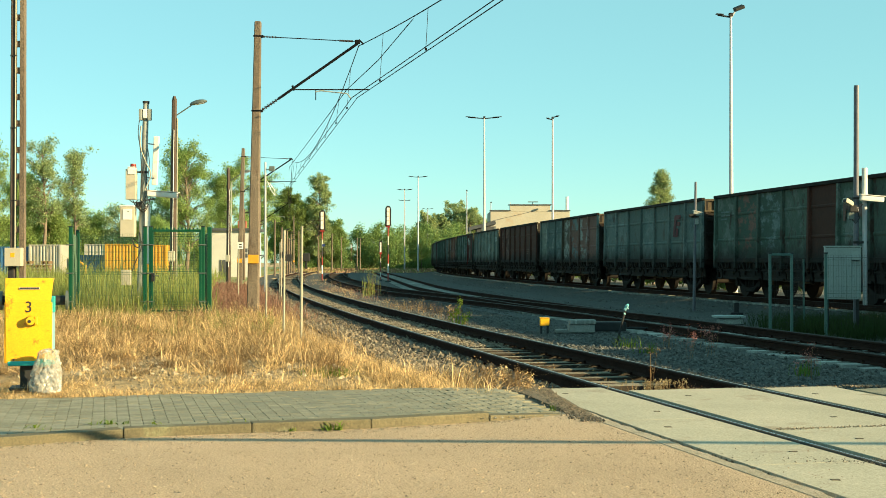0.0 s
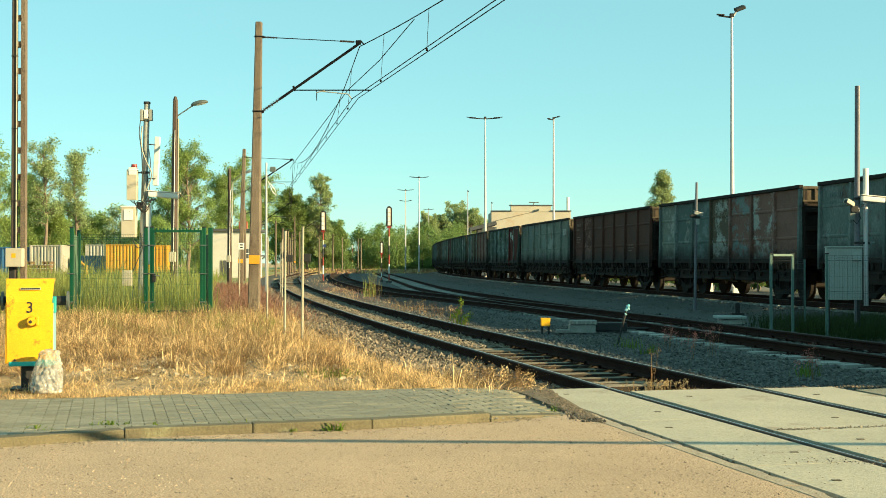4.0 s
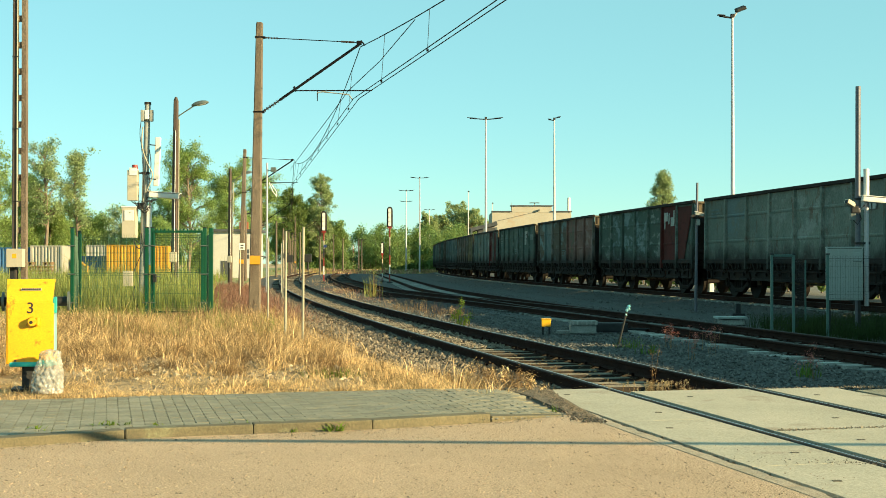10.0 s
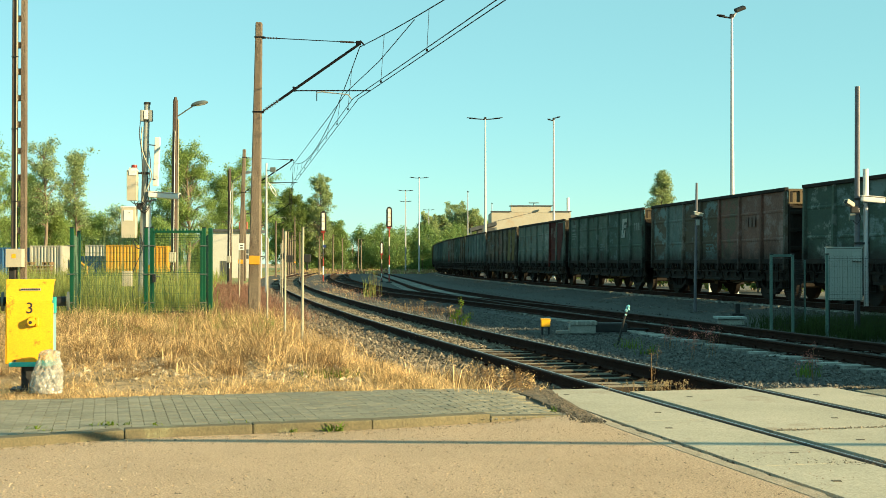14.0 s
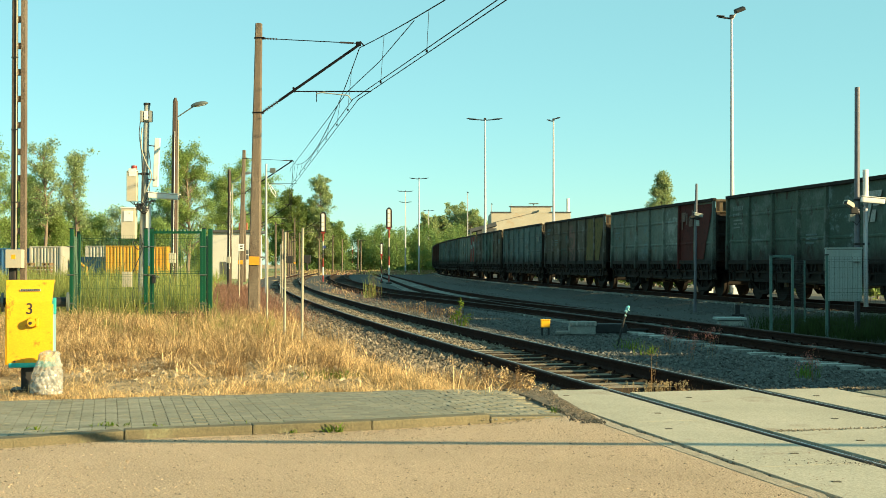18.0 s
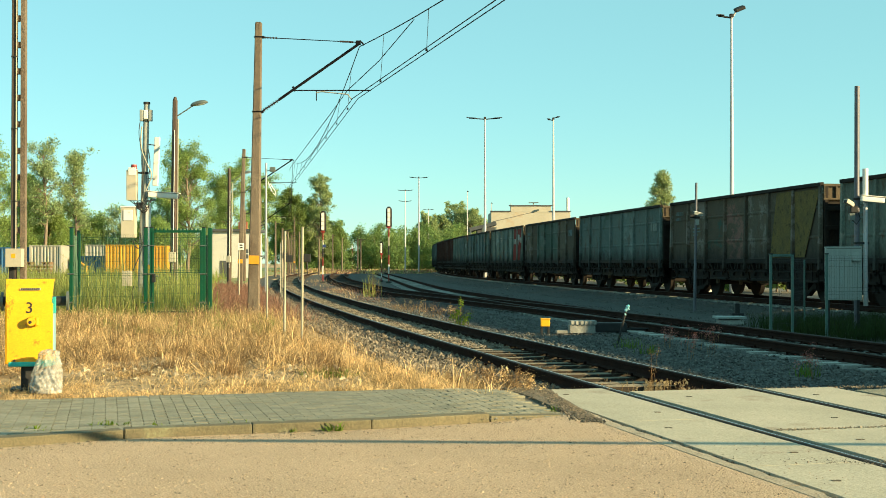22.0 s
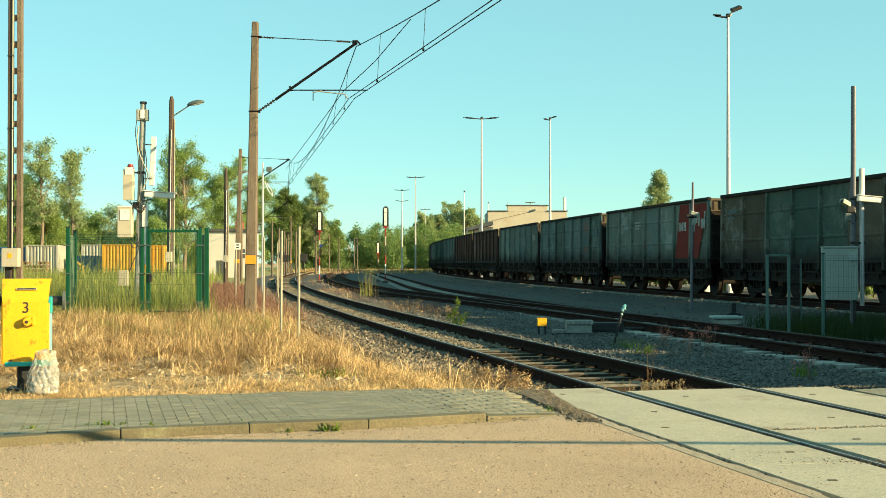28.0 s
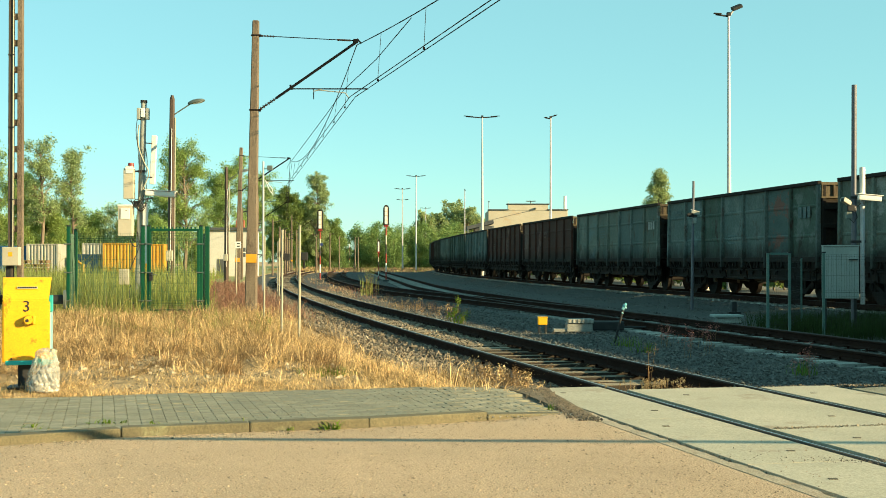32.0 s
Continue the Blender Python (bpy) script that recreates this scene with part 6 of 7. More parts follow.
def relay_cabinet():
    t = thing("relay_cabinet", (8.42, 26.45, -0.15), "pale grey ribbed relay cabinet behind the mesh fence", "cabinet", rz=-13)
    for x in (-0.3, 0.3):
        for y in (-0.1, 0.1):
            block("leg", (x, y, 0.33), (0.04, 0.04, 0.74), M["dark_steel"], t, bev=0.006)
    body = block("body", (0, 0, 1.245), (0.73, 0.30, 1.10), M["cabinet"], t, bev=0.012)
    block("roof", (0, 0, 1.805), (0.75, 0.33, 0.025), M["cabinet"], t, bev=0.008)
    for i in range(14):
        block("rib", (-0.33 + i * 0.0508, -0.155, 1.24), (0.024, 0.012, 1.05), M["cabinet"], body, bev=0.003)
    vent = block("vent", (0.25, -0.17, 1.61), (0.175, 0.03, 0.185), M["cabinet"], body, "small framed vent box", 0.006)
    block("vent_sill", (0.25, -0.187, 1.515), (0.175, 0.02, 0.014), M["dark_steel"], vent, bev=0.003)
    block("door_frame", (0.0, -0.157, 1.782), (0.69, 0.014, 0.02), M["steel"], body, bev=0.003)
    for z in (0.95, 1.45):
        block("hinge", (-0.36, -0.157, z), (0.02, 0.02, 0.07), M["dark_steel"], body, bev=0.003)


relay_cabinet()
# Beside the tall mast stands a second thin post with a cowl.
t = thing("marker_post", (10.2, 28.2, -0.2), "short white marker post by the fence", "post", "thin trackside posts")
bar("stem", (0, 0, 0), (0, 0, 1.0), 0.035, M["post_pale"], t)
block("head", (0, 0, 0.92), (0.1, 0.08, 0.2), M["white"], t, bev=0.02)

for x, y, h, w in ((12.75, 60.0, 0.72, 0.24), (14.05, 60.5, 0.42, 0.3)):
    t = thing("marker_stone", (x, y, -0.24), "short white sunlit marker stone beyond the goods train", "marker stone", "marker stones")
    block("stone", (0, 0, h / 2), (w, w, h), M["white"], t, bev=0.03, taper=(0.8, 0.8))
    block("foot", (0, 0, 0.05), (w * 1.5, w * 1.5, 0.1), M["sleeper_conc"], t, bev=0.015)

# Point machine box, concrete cable troughs, leaning pipe with a rag, trough lid.
t = thing("point_indicator", (2.19, 27.1, -0.2), "small yellow box on dark legs beside the track", "track box")
block("case", (0, 0, 0.235), (0.20, 0.18, 0.16), M["yellow"], t, bev=0.015)
block("lid", (0, 0, 0.32), (0.215, 0.195, 0.02), M["yellow"], t, bev=0.005)
for x in (-0.07, 0.07):
    block("leg", (x, 0, 0.07), (0.045, 0.1, 0.2), M["black"], t, bev=0.004)
t = thing("trough_stack", (3.0, 27.3, -0.2), "pale concrete cable trough beside the track", "cable trough")
block("trough", (0, 0, 0.09), (0.56, 0.35, 0.18), M["sleeper_conc"], t, bev=0.02)
block("trough_lid", (0.02, 0, 0.23), (0.58, 0.40, 0.09), M["sleeper_conc"], t, bev=0.02)
for i in range(6):
    block("lid_rib", (-0.23 + i * 0.1, -0.2, 0.23), (0.04, 0.03, 0.08), M["sleeper_conc"], t, bev=0.008)
block("slab_end", (-0.42, 0, 0.03), (0.28, 0.3, 0.07), M["sleeper_conc"], t, bev=0.015)
t = thing("leaning_pipe", (3.25, 23.5, -0.2), "leaning dark pipe with a pale blue rag on top", "pipe")
bar("pipe", (0, 0, -0.02), (0.16, 0, 0.63), 0.022, M["dark_steel"], t, n=8)
rag = bmesh.new()
for p, r in (((0.165, 0, 0.64), 0.03), ((0.15, -0.01, 0.56), 0.022), ((0.20, 0, 0.71), 0.035), ((0.185, 0.02, 0.68), 0.03), ((0.21, -0.01, 0.66), 0.02)):
    b0 = bmesh.ops.create_icosphere(rag, subdivisions=2, radius=r)["verts"]
    for v in b0:
        v.co = v.co * (1 + 0.5 * noise.noise(v.co * 60)) + Vector(p)
part("rag", rag, mat("pale_blue_rag", (0.08, 0.36, 0.42), (0.45, 0.6, 0.62), 25, 0.7, 0.2, 60), t, "pale blue and white rag")
t = thing("cable_pit", (7.12, 31.2, -0.2), "white concrete cable pit with an overhanging lid", "cable pit")
block("pit", (0, 0, 0.06), (0.58, 0.5, 0.12), M["sleeper_conc"], t, bev=0.01)
block("pit_lid", (-0.02, 0, 0.17), (0.72, 0.6, 0.06), M["cabinet"], t, bev=0.012)
t = thing("signal_foot_box", (8.5, 36.4, -0.2), "dark low stop post beside the train's track", "track box")
block("stop", (0, 0, 0.17), (0.14, 0.16, 0.36), M["black"], t, bev=0.02)
block("stop_base", (0, 0, 0.03), (0.36, 0.3, 0.08), M["black"], t, bev=0.01)
# Switch rods and machine of the turnout.
t = thing("point_machine", (3.7, 27.9, -0.2), "dark point machine with rods at the switch", "point machine")
block("machine", (0, 0, 0.1), (0.7, 0.4, 0.2), M["dark_steel"], t, bev=0.03)
bar("point_rod", (0.3, 0, 0.06), (1.3, 0, 0.06), 0.025, M["dark_steel"], t)


# ---- lamp masts ----
def lamp_mast(x, y, h, arms, z0=-0.1):
    t = thing("lamp_mast", (x, y, z0), "tall pale steel lamp mast with slim arms", "lamp mast", "yard lamp masts")
    for i in range(3):
        bar("mast_section", (0, 0, h * i / 3), (0, 0, h * (i + 1) / 3), 0.135 - 0.025 * i, M["lamp_steel"], t, r2=0.11 - 0.025 * i, n=12)
    for a, z in arms:
        bar("arm", (0, 0, z), (a, 0, z + 0.10), 0.045, M["dark_steel"], t, n=6)
        block("lamp_head", (a * 0.86, -0.05, z + 0.13), (abs(a) * 0.6, 0.2, 0.05), M["black"], t, "flat dark lamp head", 0.02, Euler((0, radians(-4 if a > 0 else 4), 0)).to_matrix())
    block("mast_head", (0, 0, h + 0.06), (0.2, 0.2, 0.18), M["dark_steel"], t, bev=0.03)
    return t


m1 = lamp_mast(14.25, 62.0, 13.6, ((-0.65, 13.55),))
bar("neck", (0, 0, 13.5), (0.22, -0.05, 13.86), 0.05, M["lamp_steel"], m1)
block("floodlight", (0.38, -0.1, 13.98), (0.5, 0.4, 0.16), M["dark_steel"], m1, "tilted dark floodlight", 0.03, Euler((radians(20), radians(-22), 0)).to_matrix())
lamp_mast(3.59, 109.0, 13.95, ((-1.4, 13.9), (1.3, 13.9)))
lamp_mast(9.54, 109.0, 13.9, ((-0.5, 13.8), (0.5, 14.0)))
lamp_mast(-3.71, 187.0, 14.1, ((-1.25, 14.05), (1.25, 14.05)))
lamp_mast(-6.59, 215.0, 13.8, ((-1.2, 13.75), (1.2, 13.75), (-0.95, 11.9), (0.95, 11.9)))
lamp_mast(4.07, 215.0, 13.6, ((0.2, 13.5),))
lamp_mast(-3.41, 280.0, 13.3, ((-1.1, 13.2), (1.1, 13.2)))
lamp_mast(9.0, 236.0, 12.6, ((0.2, 12.5),))

# Unseen boom, added to cast the straight shadow that lies across the road.
t = thing("unseen_boom", (12.0, 6.04, 0.0), "unseen long boom on a post, added for its road shadow", "boom")
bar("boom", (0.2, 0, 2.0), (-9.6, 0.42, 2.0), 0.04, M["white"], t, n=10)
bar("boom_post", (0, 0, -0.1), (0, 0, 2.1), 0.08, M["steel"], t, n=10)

# ---- far left: containers, shed, pallets ----
def container(x, y, w, h, material, label, rz=0.0, z0=0.0):
    """A steel container with pressed corrugated sides and a frame."""
    t = thing("shipping_container", (x, y, z0), label, "container", "containers in the yard", rz=rz)
    n = max(6, int(w / 0.28))
    for side in (-1, 1):
        bm = bmesh.new()
        out = []
        for i in range(n):
            a, p = -w / 2 + 0.1 + (w - 0.2) * i / n, (w - 0.2) / n
            out += [(a, 0.0), (a + p * 0.35, 0.0), (a + p * 0.5, 0.06), (a + p * 0.85, 0.06)]
        vs = [(bm.verts.new((px, side * (1.15 - d), 0.15)), bm.verts.new((px, side * (1.15 - d), h - 0.1))) for px, d in out]
        for p, q in zip(vs, vs[1:]):
            bm.faces.new((p[0], q[0], q[1], p[1]))
        part("side_wall", bm, material, t)
    for c, s in (((0, 0, 0.08), (w, 2.4, 0.16)), ((0, 0, h - 0.05), (w, 2.4, 0.1))):
        block("frame_beam", c, s, material, t, bev=0.01)
    for px in (-w / 2 + 0.07, w / 2 - 0.07):
        block("end_wall", (px, 0, h / 2), (0.1, 2.3, h - 0.2), material, t, bev=0.01)
        for sy in (-1.15, 1.15):
            block("corner_post", (px, sy, h / 2), (0.16, 0.14, h), material, t, bev=0.01)
    return t


container(-38.0, 105, 8.4, 2.6, M["box_blue"], "dark blue corrugated container in tall grass")
container(-32.65, 104, 2.6, 2.75, M["box_grey"], "grey-white ribbed container with rusty corners")
container(-29.6, 106, 1.9, 1.9, M["box_blue"], "small blue skip under white sheet panels")
container(-29.6, 108, 1.9, 2.85, M["box_grey"], "pale ribbed steel container in the yard")
container(-26.4, 104, 2.6, 2.8, M["box_yellow"], "yellow ribbed steel container with rust streaks")
container(-24.05, 106, 1.9, 2.75, M["box_yellow"], "yellow plain-sided container in the yard")
for i in range(3):
    t = thing("pallet_stack", (-33.4 + i * 0.75, 101.0, 0.0), "stack of dark weathered wooden pallets", "pallets", "pallet stacks")
    for k in range(5 - i % 2):
        block("pallet_board", (0, 0, 0.16 + k * 0.3), (0.72, 0.9, 0.08), M["pallet"], t, bev=0.01)
        for dx in (-0.28, 0.0, 0.28):
            block("pallet_block", (dx, 0, 0.05 + k * 0.3), (0.1, 0.9, 0.16), M["pallet"], t, bev=0.01)
t = thing("yard_hydrant", (-28.0, 98.0, 0.0), "small yellow jib on a post in tall grass", "jib")
bar("jib_post", (0, 0, 0), (0.05, 0, 1.1), 0.14, M["box_yellow"], t)
bar("jib_arm", (0.05, 0, 1.0), (-0.5, 0, 1.45), 0.09, M["box_yellow"], t)
bar("jib_tip", (-0.5, 0, 1.45), (-0.8, 0, 1.35), 0.06, M["box_yellow"], t)

t = thing("white_shed", (-18.4, 112.0, 0.0), "small white plastered railway shed with a flat dark roof", "shed")
block("wall", (0, 0, 2.0), (3.6, 5.0, 4.1), M["plaster_white"], t, bev=0.02)
block("roof", (0.1, 0, 4.15), (4.1, 5.6, 0.22), M["roof_dark"], t, bev=0.02)
block("door", (-0.75, -2.52, 0.75), (0.7, 0.06, 1.5), M["roof_dark"], t, "dark door", 0.01)
w = block("window", (1.0, -2.52, 2.1), (0.7, 0.06, 0.8), M["roof_dark"], t, "dark window", 0.01)
block("window_frame", (1.0, -2.56, 2.1), (0.78, 0.03, 0.06), M["white"], w, bev=0.005)
for x in (0.2, 0.6):
    block("chimney", (x, 0.5, 4.6), (0.36, 0.4, 0.8), mat("red_brick_stack", (0.30, 0.10, 0.06), (0.24, 0.09, 0.05), 6, 0.9, 0.3, 20), t, "red brick chimney", 0.02)
block("porch", (2.1, -1.6, 1.9), (0.9, 1.6, 0.12), M["roof_dark"], t, bev=0.01)

# ---- hall behind the train ----
t = thing("goods_hall", (13.4, 196.0, 0.0), "cream plastered hall with a stepped parapet", "hall")
block("wall", (0, 4, 4.6), (12.2, 14, 9.2), M["plaster"], t, bev=0.03)
block("parapet", (0.0, -2.4, 9.6), (6.2, 1.3, 0.95), M["plaster"], t, bev=0.03)
for c, s in (((0, -2.4, 10.12), (6.6, 1.6, 0.14)), ((-4.6, -2.4, 9.25), (3.2, 1.6, 0.14)), ((4.6, -2.4, 9.25), (3.2, 1.6, 0.14))):
    block("coping", c, s, M["roof_dark"], t, bev=0.01)
block("floodlight", (1.1, -3.3, 9.4), (0.25, 0.3, 0.3), M["steel"], t, bev=0.03)
bar("chimney", (6.0, 0, 8.0), (6.0, 0, 11.5), 0.25, M["white"], t, "white flue pipe", n=12)
bar("cable", (-6.0, -3.15, 7.6), (1.2, -3.15, 9.3), 0.02, M["roof_dark"], t, n=6)
bar("aerial", (-3.0, -2, 9.2), (-3.0, -2, 10.6), 0.04, M["steel"], t, n=6)
block("roof_vent", (0.5, -2, 10.6), (1.5, 0.5, 0.12), M["steel"], t, bev=0.02)
bar("vent_stem", (0.5, -2, 10.1), (0.5, -2, 10.6), 0.08, M["steel"], t, n=6)
t = thing("loading_shed", (5.7, 186.0, 0.0), "low dark shed roof on steel posts by the hall", "shed")
block("roof", (0, 0, 6.6), (4.0, 8, 0.5), M["roof_dark"], t, bev=0.02, rot=Euler((0, radians(-14), 0)).to_matrix())
block("gable", (0.6, 0.5, 5.0), (2.8, 7, 3.0), M["roof_dark"], t, bev=0.02)
for x in (-1.8, 0, 1.8):
    block("shed_post", (x, -3.8, 3.2), (0.25, 0.25, 6.4), M["steel"], t, bev=0.02)


# ---- trees ----
def leaves_at(centres, spread, per, size, squash=0.8):
    """Two-triangle leaves scattered about the centres."""
    n = len(centres) * per
    p = np.repeat(centres, per, 0) + rng.normal(0, 1, (n, 3)) * spread * np.array([1, 1, squash])
    a = rng.normal(0, 1, (n, 3))
    a /= np.linalg.norm(a, axis=1)[:, None]
    b = np.cross(a, rng.normal(0, 1, (n, 3)))
    b /= np.linalg.norm(b, axis=1)[:, None] + 1e-6
    s = (size * rng.uniform(0.55, 1.35, n))[:, None]
    v = np.stack([p - a * s, p + b * s * 0.45, p + a * s, p - b * s * 0.45], 1).reshape(-1, 3)
    t = (np.array([(0, 1, 2), (0, 2, 3)])[None] + 4 * np.arange(n)[:, None, None]).reshape(-1, 3)
    return v, t


def tree(x, y, h, width, material, label, base=0.25, limbs=26, per=110, size=0.22, lean=0.0, tip=0.6, seed=1, slender=1.0, loose=0.5):
    """A tapered trunk, limbs that rise and fork, and a crown of many leaves in uneven clumps with gaps."""
    r = np.random.default_rng(seed)
    t = thing("tree", (x, y, -0.1), label, "tree", "trees behind the yard")
    bm = bmesh.new()
    spine = [Vector((lean * h * k + 0.12 * math.sin(k * 7 + seed), 0.1 * math.cos(k * 5 + seed), h * 0.93 * k)) for k in np.linspace(0, 1, 9)]
    rad = 0.016 * h * slender
    for i, (a, b) in enumerate(zip(spine, spine[1:])):
        rod(bm, a, b, rad * (1 - i / 9.5), rad * (1 - (i + 1) / 9.5), 8)
    tips = [np.array(spine[-1])]
    for i in range(limbs):
        k = base + (0.97 - base) * (i + r.uniform(0, 1)) / limbs
        q = k * 8
        j = min(7, int(q))
        o = spine[j].lerp(spine[j + 1], q - j)
        f = (k - base) / (1 - base)
        reach = width * (0.35 + 0.65 * math.sin(math.pi * min(1, f ** 0.8 * tip + 0.30))) * r.uniform(0.55, 1.12)
        az = r.uniform(0, 6.283)
        rise = r.uniform(0.25, 1.0) * reach * (0.8 + 0.6 * f)
        e = o + Vector((math.cos(az) * reach, math.sin(az) * reach, rise))
        m = o.lerp(e, 0.5) + Vector((0, 0, 0.12 * reach))
        rl = rad * 0.42 * (1 - 0.6 * f)
        rod(bm, o, m, rl, rl * 0.6, 5)
        rod(bm, m, e, rl * 0.6, rl * 0.2, 5)
        for s in range(3):
            g = m.lerp(e, r.uniform(0.1, 1.0)) + Vector(r.normal(0, 0.16 * reach + 0.1, 3))
            tips.append(np.array(g))
        tips.append(np.array(e))
    part("trunk", bm, M["bark"], t)
    v, tr = leaves_at(np.array(tips), loose * width * 0.17 + 0.13, per, size)
    many("crown", v, tr, material, "", "", "", t)
    return t


# Slender poplars, the dense group beside the shed, taller trees behind the curve.
for i, (x, y, h, w, mt, base, limbs, per, lean) in enumerate((
    (-35.0, 110, 12.5, 1.9, "leaf_pale", 0.40, 30, 80, 0.0), (-32.9, 112, 11.9, 1.6, "leaf_pale", 0.40, 28, 90, 0.0),
    (-39.6, 108, 12.4, 2.6, "leaf", 0.12, 30, 110, 0.0), (-38.0, 114, 9.2, 2.2, "leaf", 0.10, 26, 110, 0.0),
    (-30.6, 118, 6.6, 1.7, "leaf_pale", 0.1, 20, 100, 0.0), (-28.6, 121, 5.2, 2.0, "leaf", 0.08, 20, 110, 0.0), (-26.4, 116, 4.6, 1.9, "leaf", 0.08, 20, 100, 0.0),
    (-26.9, 132, 14.0, 2.9, "leaf", 0.16, 34, 120, 0.0), (-23.5, 137, 12.2, 2.6, "leaf", 0.14, 30, 120, 0.02), (-29.6, 134, 8.6, 2.5, "leaf", 0.08, 26, 110, 0.0),
    (-21.1, 144, 11.2, 2.4, "leaf", 0.14, 26, 110, 0.0), (-36.6, 116, 6.0, 2.2, "leaf", 0.06, 22, 120, 0.0), (-33.6, 119, 5.6, 2.2, "leaf", 0.06, 22, 120, 0.0),
)):
    kind = ("tall slender poplar with open pale green crown" if mt == "leaf_pale" and h > 9 else "dense sunlit green broadleaf tree behind the containers" if h > 7 else "low bushy green tree at the yard's edge")
    tree(x, y, h, w * (0.72 if mt == "leaf_pale" else 0.92), M[mt], kind, base, int(limbs * (1.6 if mt == "leaf_pale" else 2.0)), int(per * (0.55 if mt == "leaf_pale" else 1.0)), 0.095, lean, seed=11 + i, loose=0.42)
for i, (x, y, h, w, mt, per) in enumerate((
    (-24.6, 200, 12.4, 2.9, "leaf_dark", 150), (-22.6, 206, 10.8, 2.5, "leaf_wood", 140), (-20.0, 202, 15.9, 2.1, "leaf_pale", 75), (-18.0, 205, 7.6, 2.0, "leaf_wood", 130), (-27.0, 210, 9.0, 3.0, "leaf", 110),
)):
    tree(x, y, h, w, M[mt], "tall dense tree behind the railway curve", 0.12, 90, int(per * 0.75), 0.13, 0.0, seed=51 + i, loose=0.3)
for i, (x, y, h, w) in enumerate(((-3.6, 290, 11.8, 2.9), (-0.2, 300, 12.2, 3.0), (3.0, 303, 14.4, 4.0), (6.6, 300, 13.0, 3.6), (9.6, 306, 11.0, 3.4))):
    tree(x, y, h, w, M["leaf_pale"], "round-crowned tree beyond the end of the train", 0.14, 80, 95, 0.18, 0.0, seed=71 + i, loose=0.27)
tree(31.2, 180, 15.1, 2.1, M["leaf_pale"], "lone birch rising behind the wagons", 0.3, 120, 44, 0.12, 0.0, seed=95, loose=0.24, tip=0.78)


def woods(name, x0, x1, y0, y1, h, count, per, size, material, label):
    """A far wood: bushy crowns standing close together on their stems."""
    cs, st = [], bmesh.new()
    for _ in range(count):
        x, y, hh = rng.uniform(x0, x1), rng.uniform(y0, y1), h * rng.uniform(0.5, 1.22)
        if name == "scrub":
            x = float(track_train(y)) + rng.uniform(x0, x1)
        rod(st, (x, y, -0.2), (x, y, hh * 0.8), 0.06, 0.02, 5)
        k = 20
        f = rng.uniform(0.03, 1, k)
        w = 0.27 * hh * (1.03 - f) ** 0.7
        a = rng.uniform(0, 6.28, k)
        cs.append(np.column_stack([x + np.cos(a) * w, y + np.sin(a) * w, f * hh]))
    part("stems", st, M["bark"], None)
    v, t = leaves_at(np.concatenate(cs), 0.062 * h, per, size)
    ob = many(name, v, t, material, label, "woods")
    stem = bpy.data.objects["stems"]
    stem.name = "trunks"
    stem.parent = ob


woods("woods", -30, 4, 250, 280, 8.2, 100, 80, 0.18, M["leaf_wood"], "belt of bushy green trees at the yard's end")
woods("woods", -62, -24, 135, 160, 5.2, 60, 80, 0.11, M["leaf"], "belt of low green trees behind the containers")
woods("woods", 0, 90, 330, 380, 8.0, 60, 22, 0.4, M["leaf_wood"], "far belt of dark trees behind the train")
woods("woods", -140, -60, 150, 220, 10.0, 50, 22, 0.6, M["leaf_wood"], "far belt of green trees beyond the meadow")
# Stand-in scrub, added to darken the gaps under and between the wagons.
woods("scrub", 7.5, 11, 14, 150, 2.2, 110, 18, 0.18, M["leaf_dark"], "low dark scrub added beyond the train to darken its gaps")

# ---- stones ----
def spread(n, y0, y1, near=1.0):
    """Distances that thin out with y, so that the near ground is denser."""
    u = rng.uniform(0, 1, n)
    return y0 * (y1 / y0) ** (u ** near)


def lay(n, y0, y1, lo, hi, line_of=track_one):
    y = spread(n, y0, y1)
    x = line_of(y) + rng.uniform(lo, hi, n)
    return np.column_stack([x, y, ground_z(x, y) + rng.uniform(-0.02, 0.02, n)])


rocks("ballast_stones", lay(10000, 13.0, 75, -2.35, -0.82), 0.041, M["stone_tan"], "brown-grey crushed stones on the track's shoulder")
rocks("ballast_stones", lay(4200, 13.0, 75, -2.35, -0.82), 0.038, M["stone_lit"], "crushed stones on the track's shoulder, coloured as sunlit")
rocks("ballast_stones", lay(1800, 13.4, 24, -0.70, 0.70), 0.024, M["stone_lit"], "crushed stones between the rails")
side = lay(9000, 13.3, 60, -1.75, -0.86)
side[:, 2] = -0.15 - 0.16 * np.clip((track_one(side[:, 1]) - side[:, 0] - 1.2) / 0.6, 0, 1) + rng.uniform(-0.025, 0.025, len(side))
rocks("ballast_stones", side, 0.041, M["stone_tan"], "brown-grey crushed stones heaped against the near rail")
high = lay(11000, 22.3, 80, -0.70, 0.70)
high[:, 2] = -0.185 + rng.uniform(-0.02, 0.02, len(high))
rocks("ballast_stones", high[::2], 0.032, M["stone_lit"], "crushed stones filling the track to its sleepers, coloured as sunlit")
rocks("ballast_stones", high[1::2], 0.032, M["stone_tan"], "brown crushed stones filling the track to its sleepers")
rocks("ballast_stones", lay(9000, 13.2, 70, 0.82, 1.7), 0.034, M["stone_lit"], "crushed stones beside the far rail, coloured as sunlit")
rocks("ballast_stones", lay(24000, 13.6, 70, 1.5, 4.3), 0.026, M["stone"], "grey crushed stones between the tracks")
rocks("ballast_stones", lay(9000, 14.5, 70, -1.8, 3.0, track_two), 0.032, M["stone"], "grey crushed stones round the concrete sleepers")
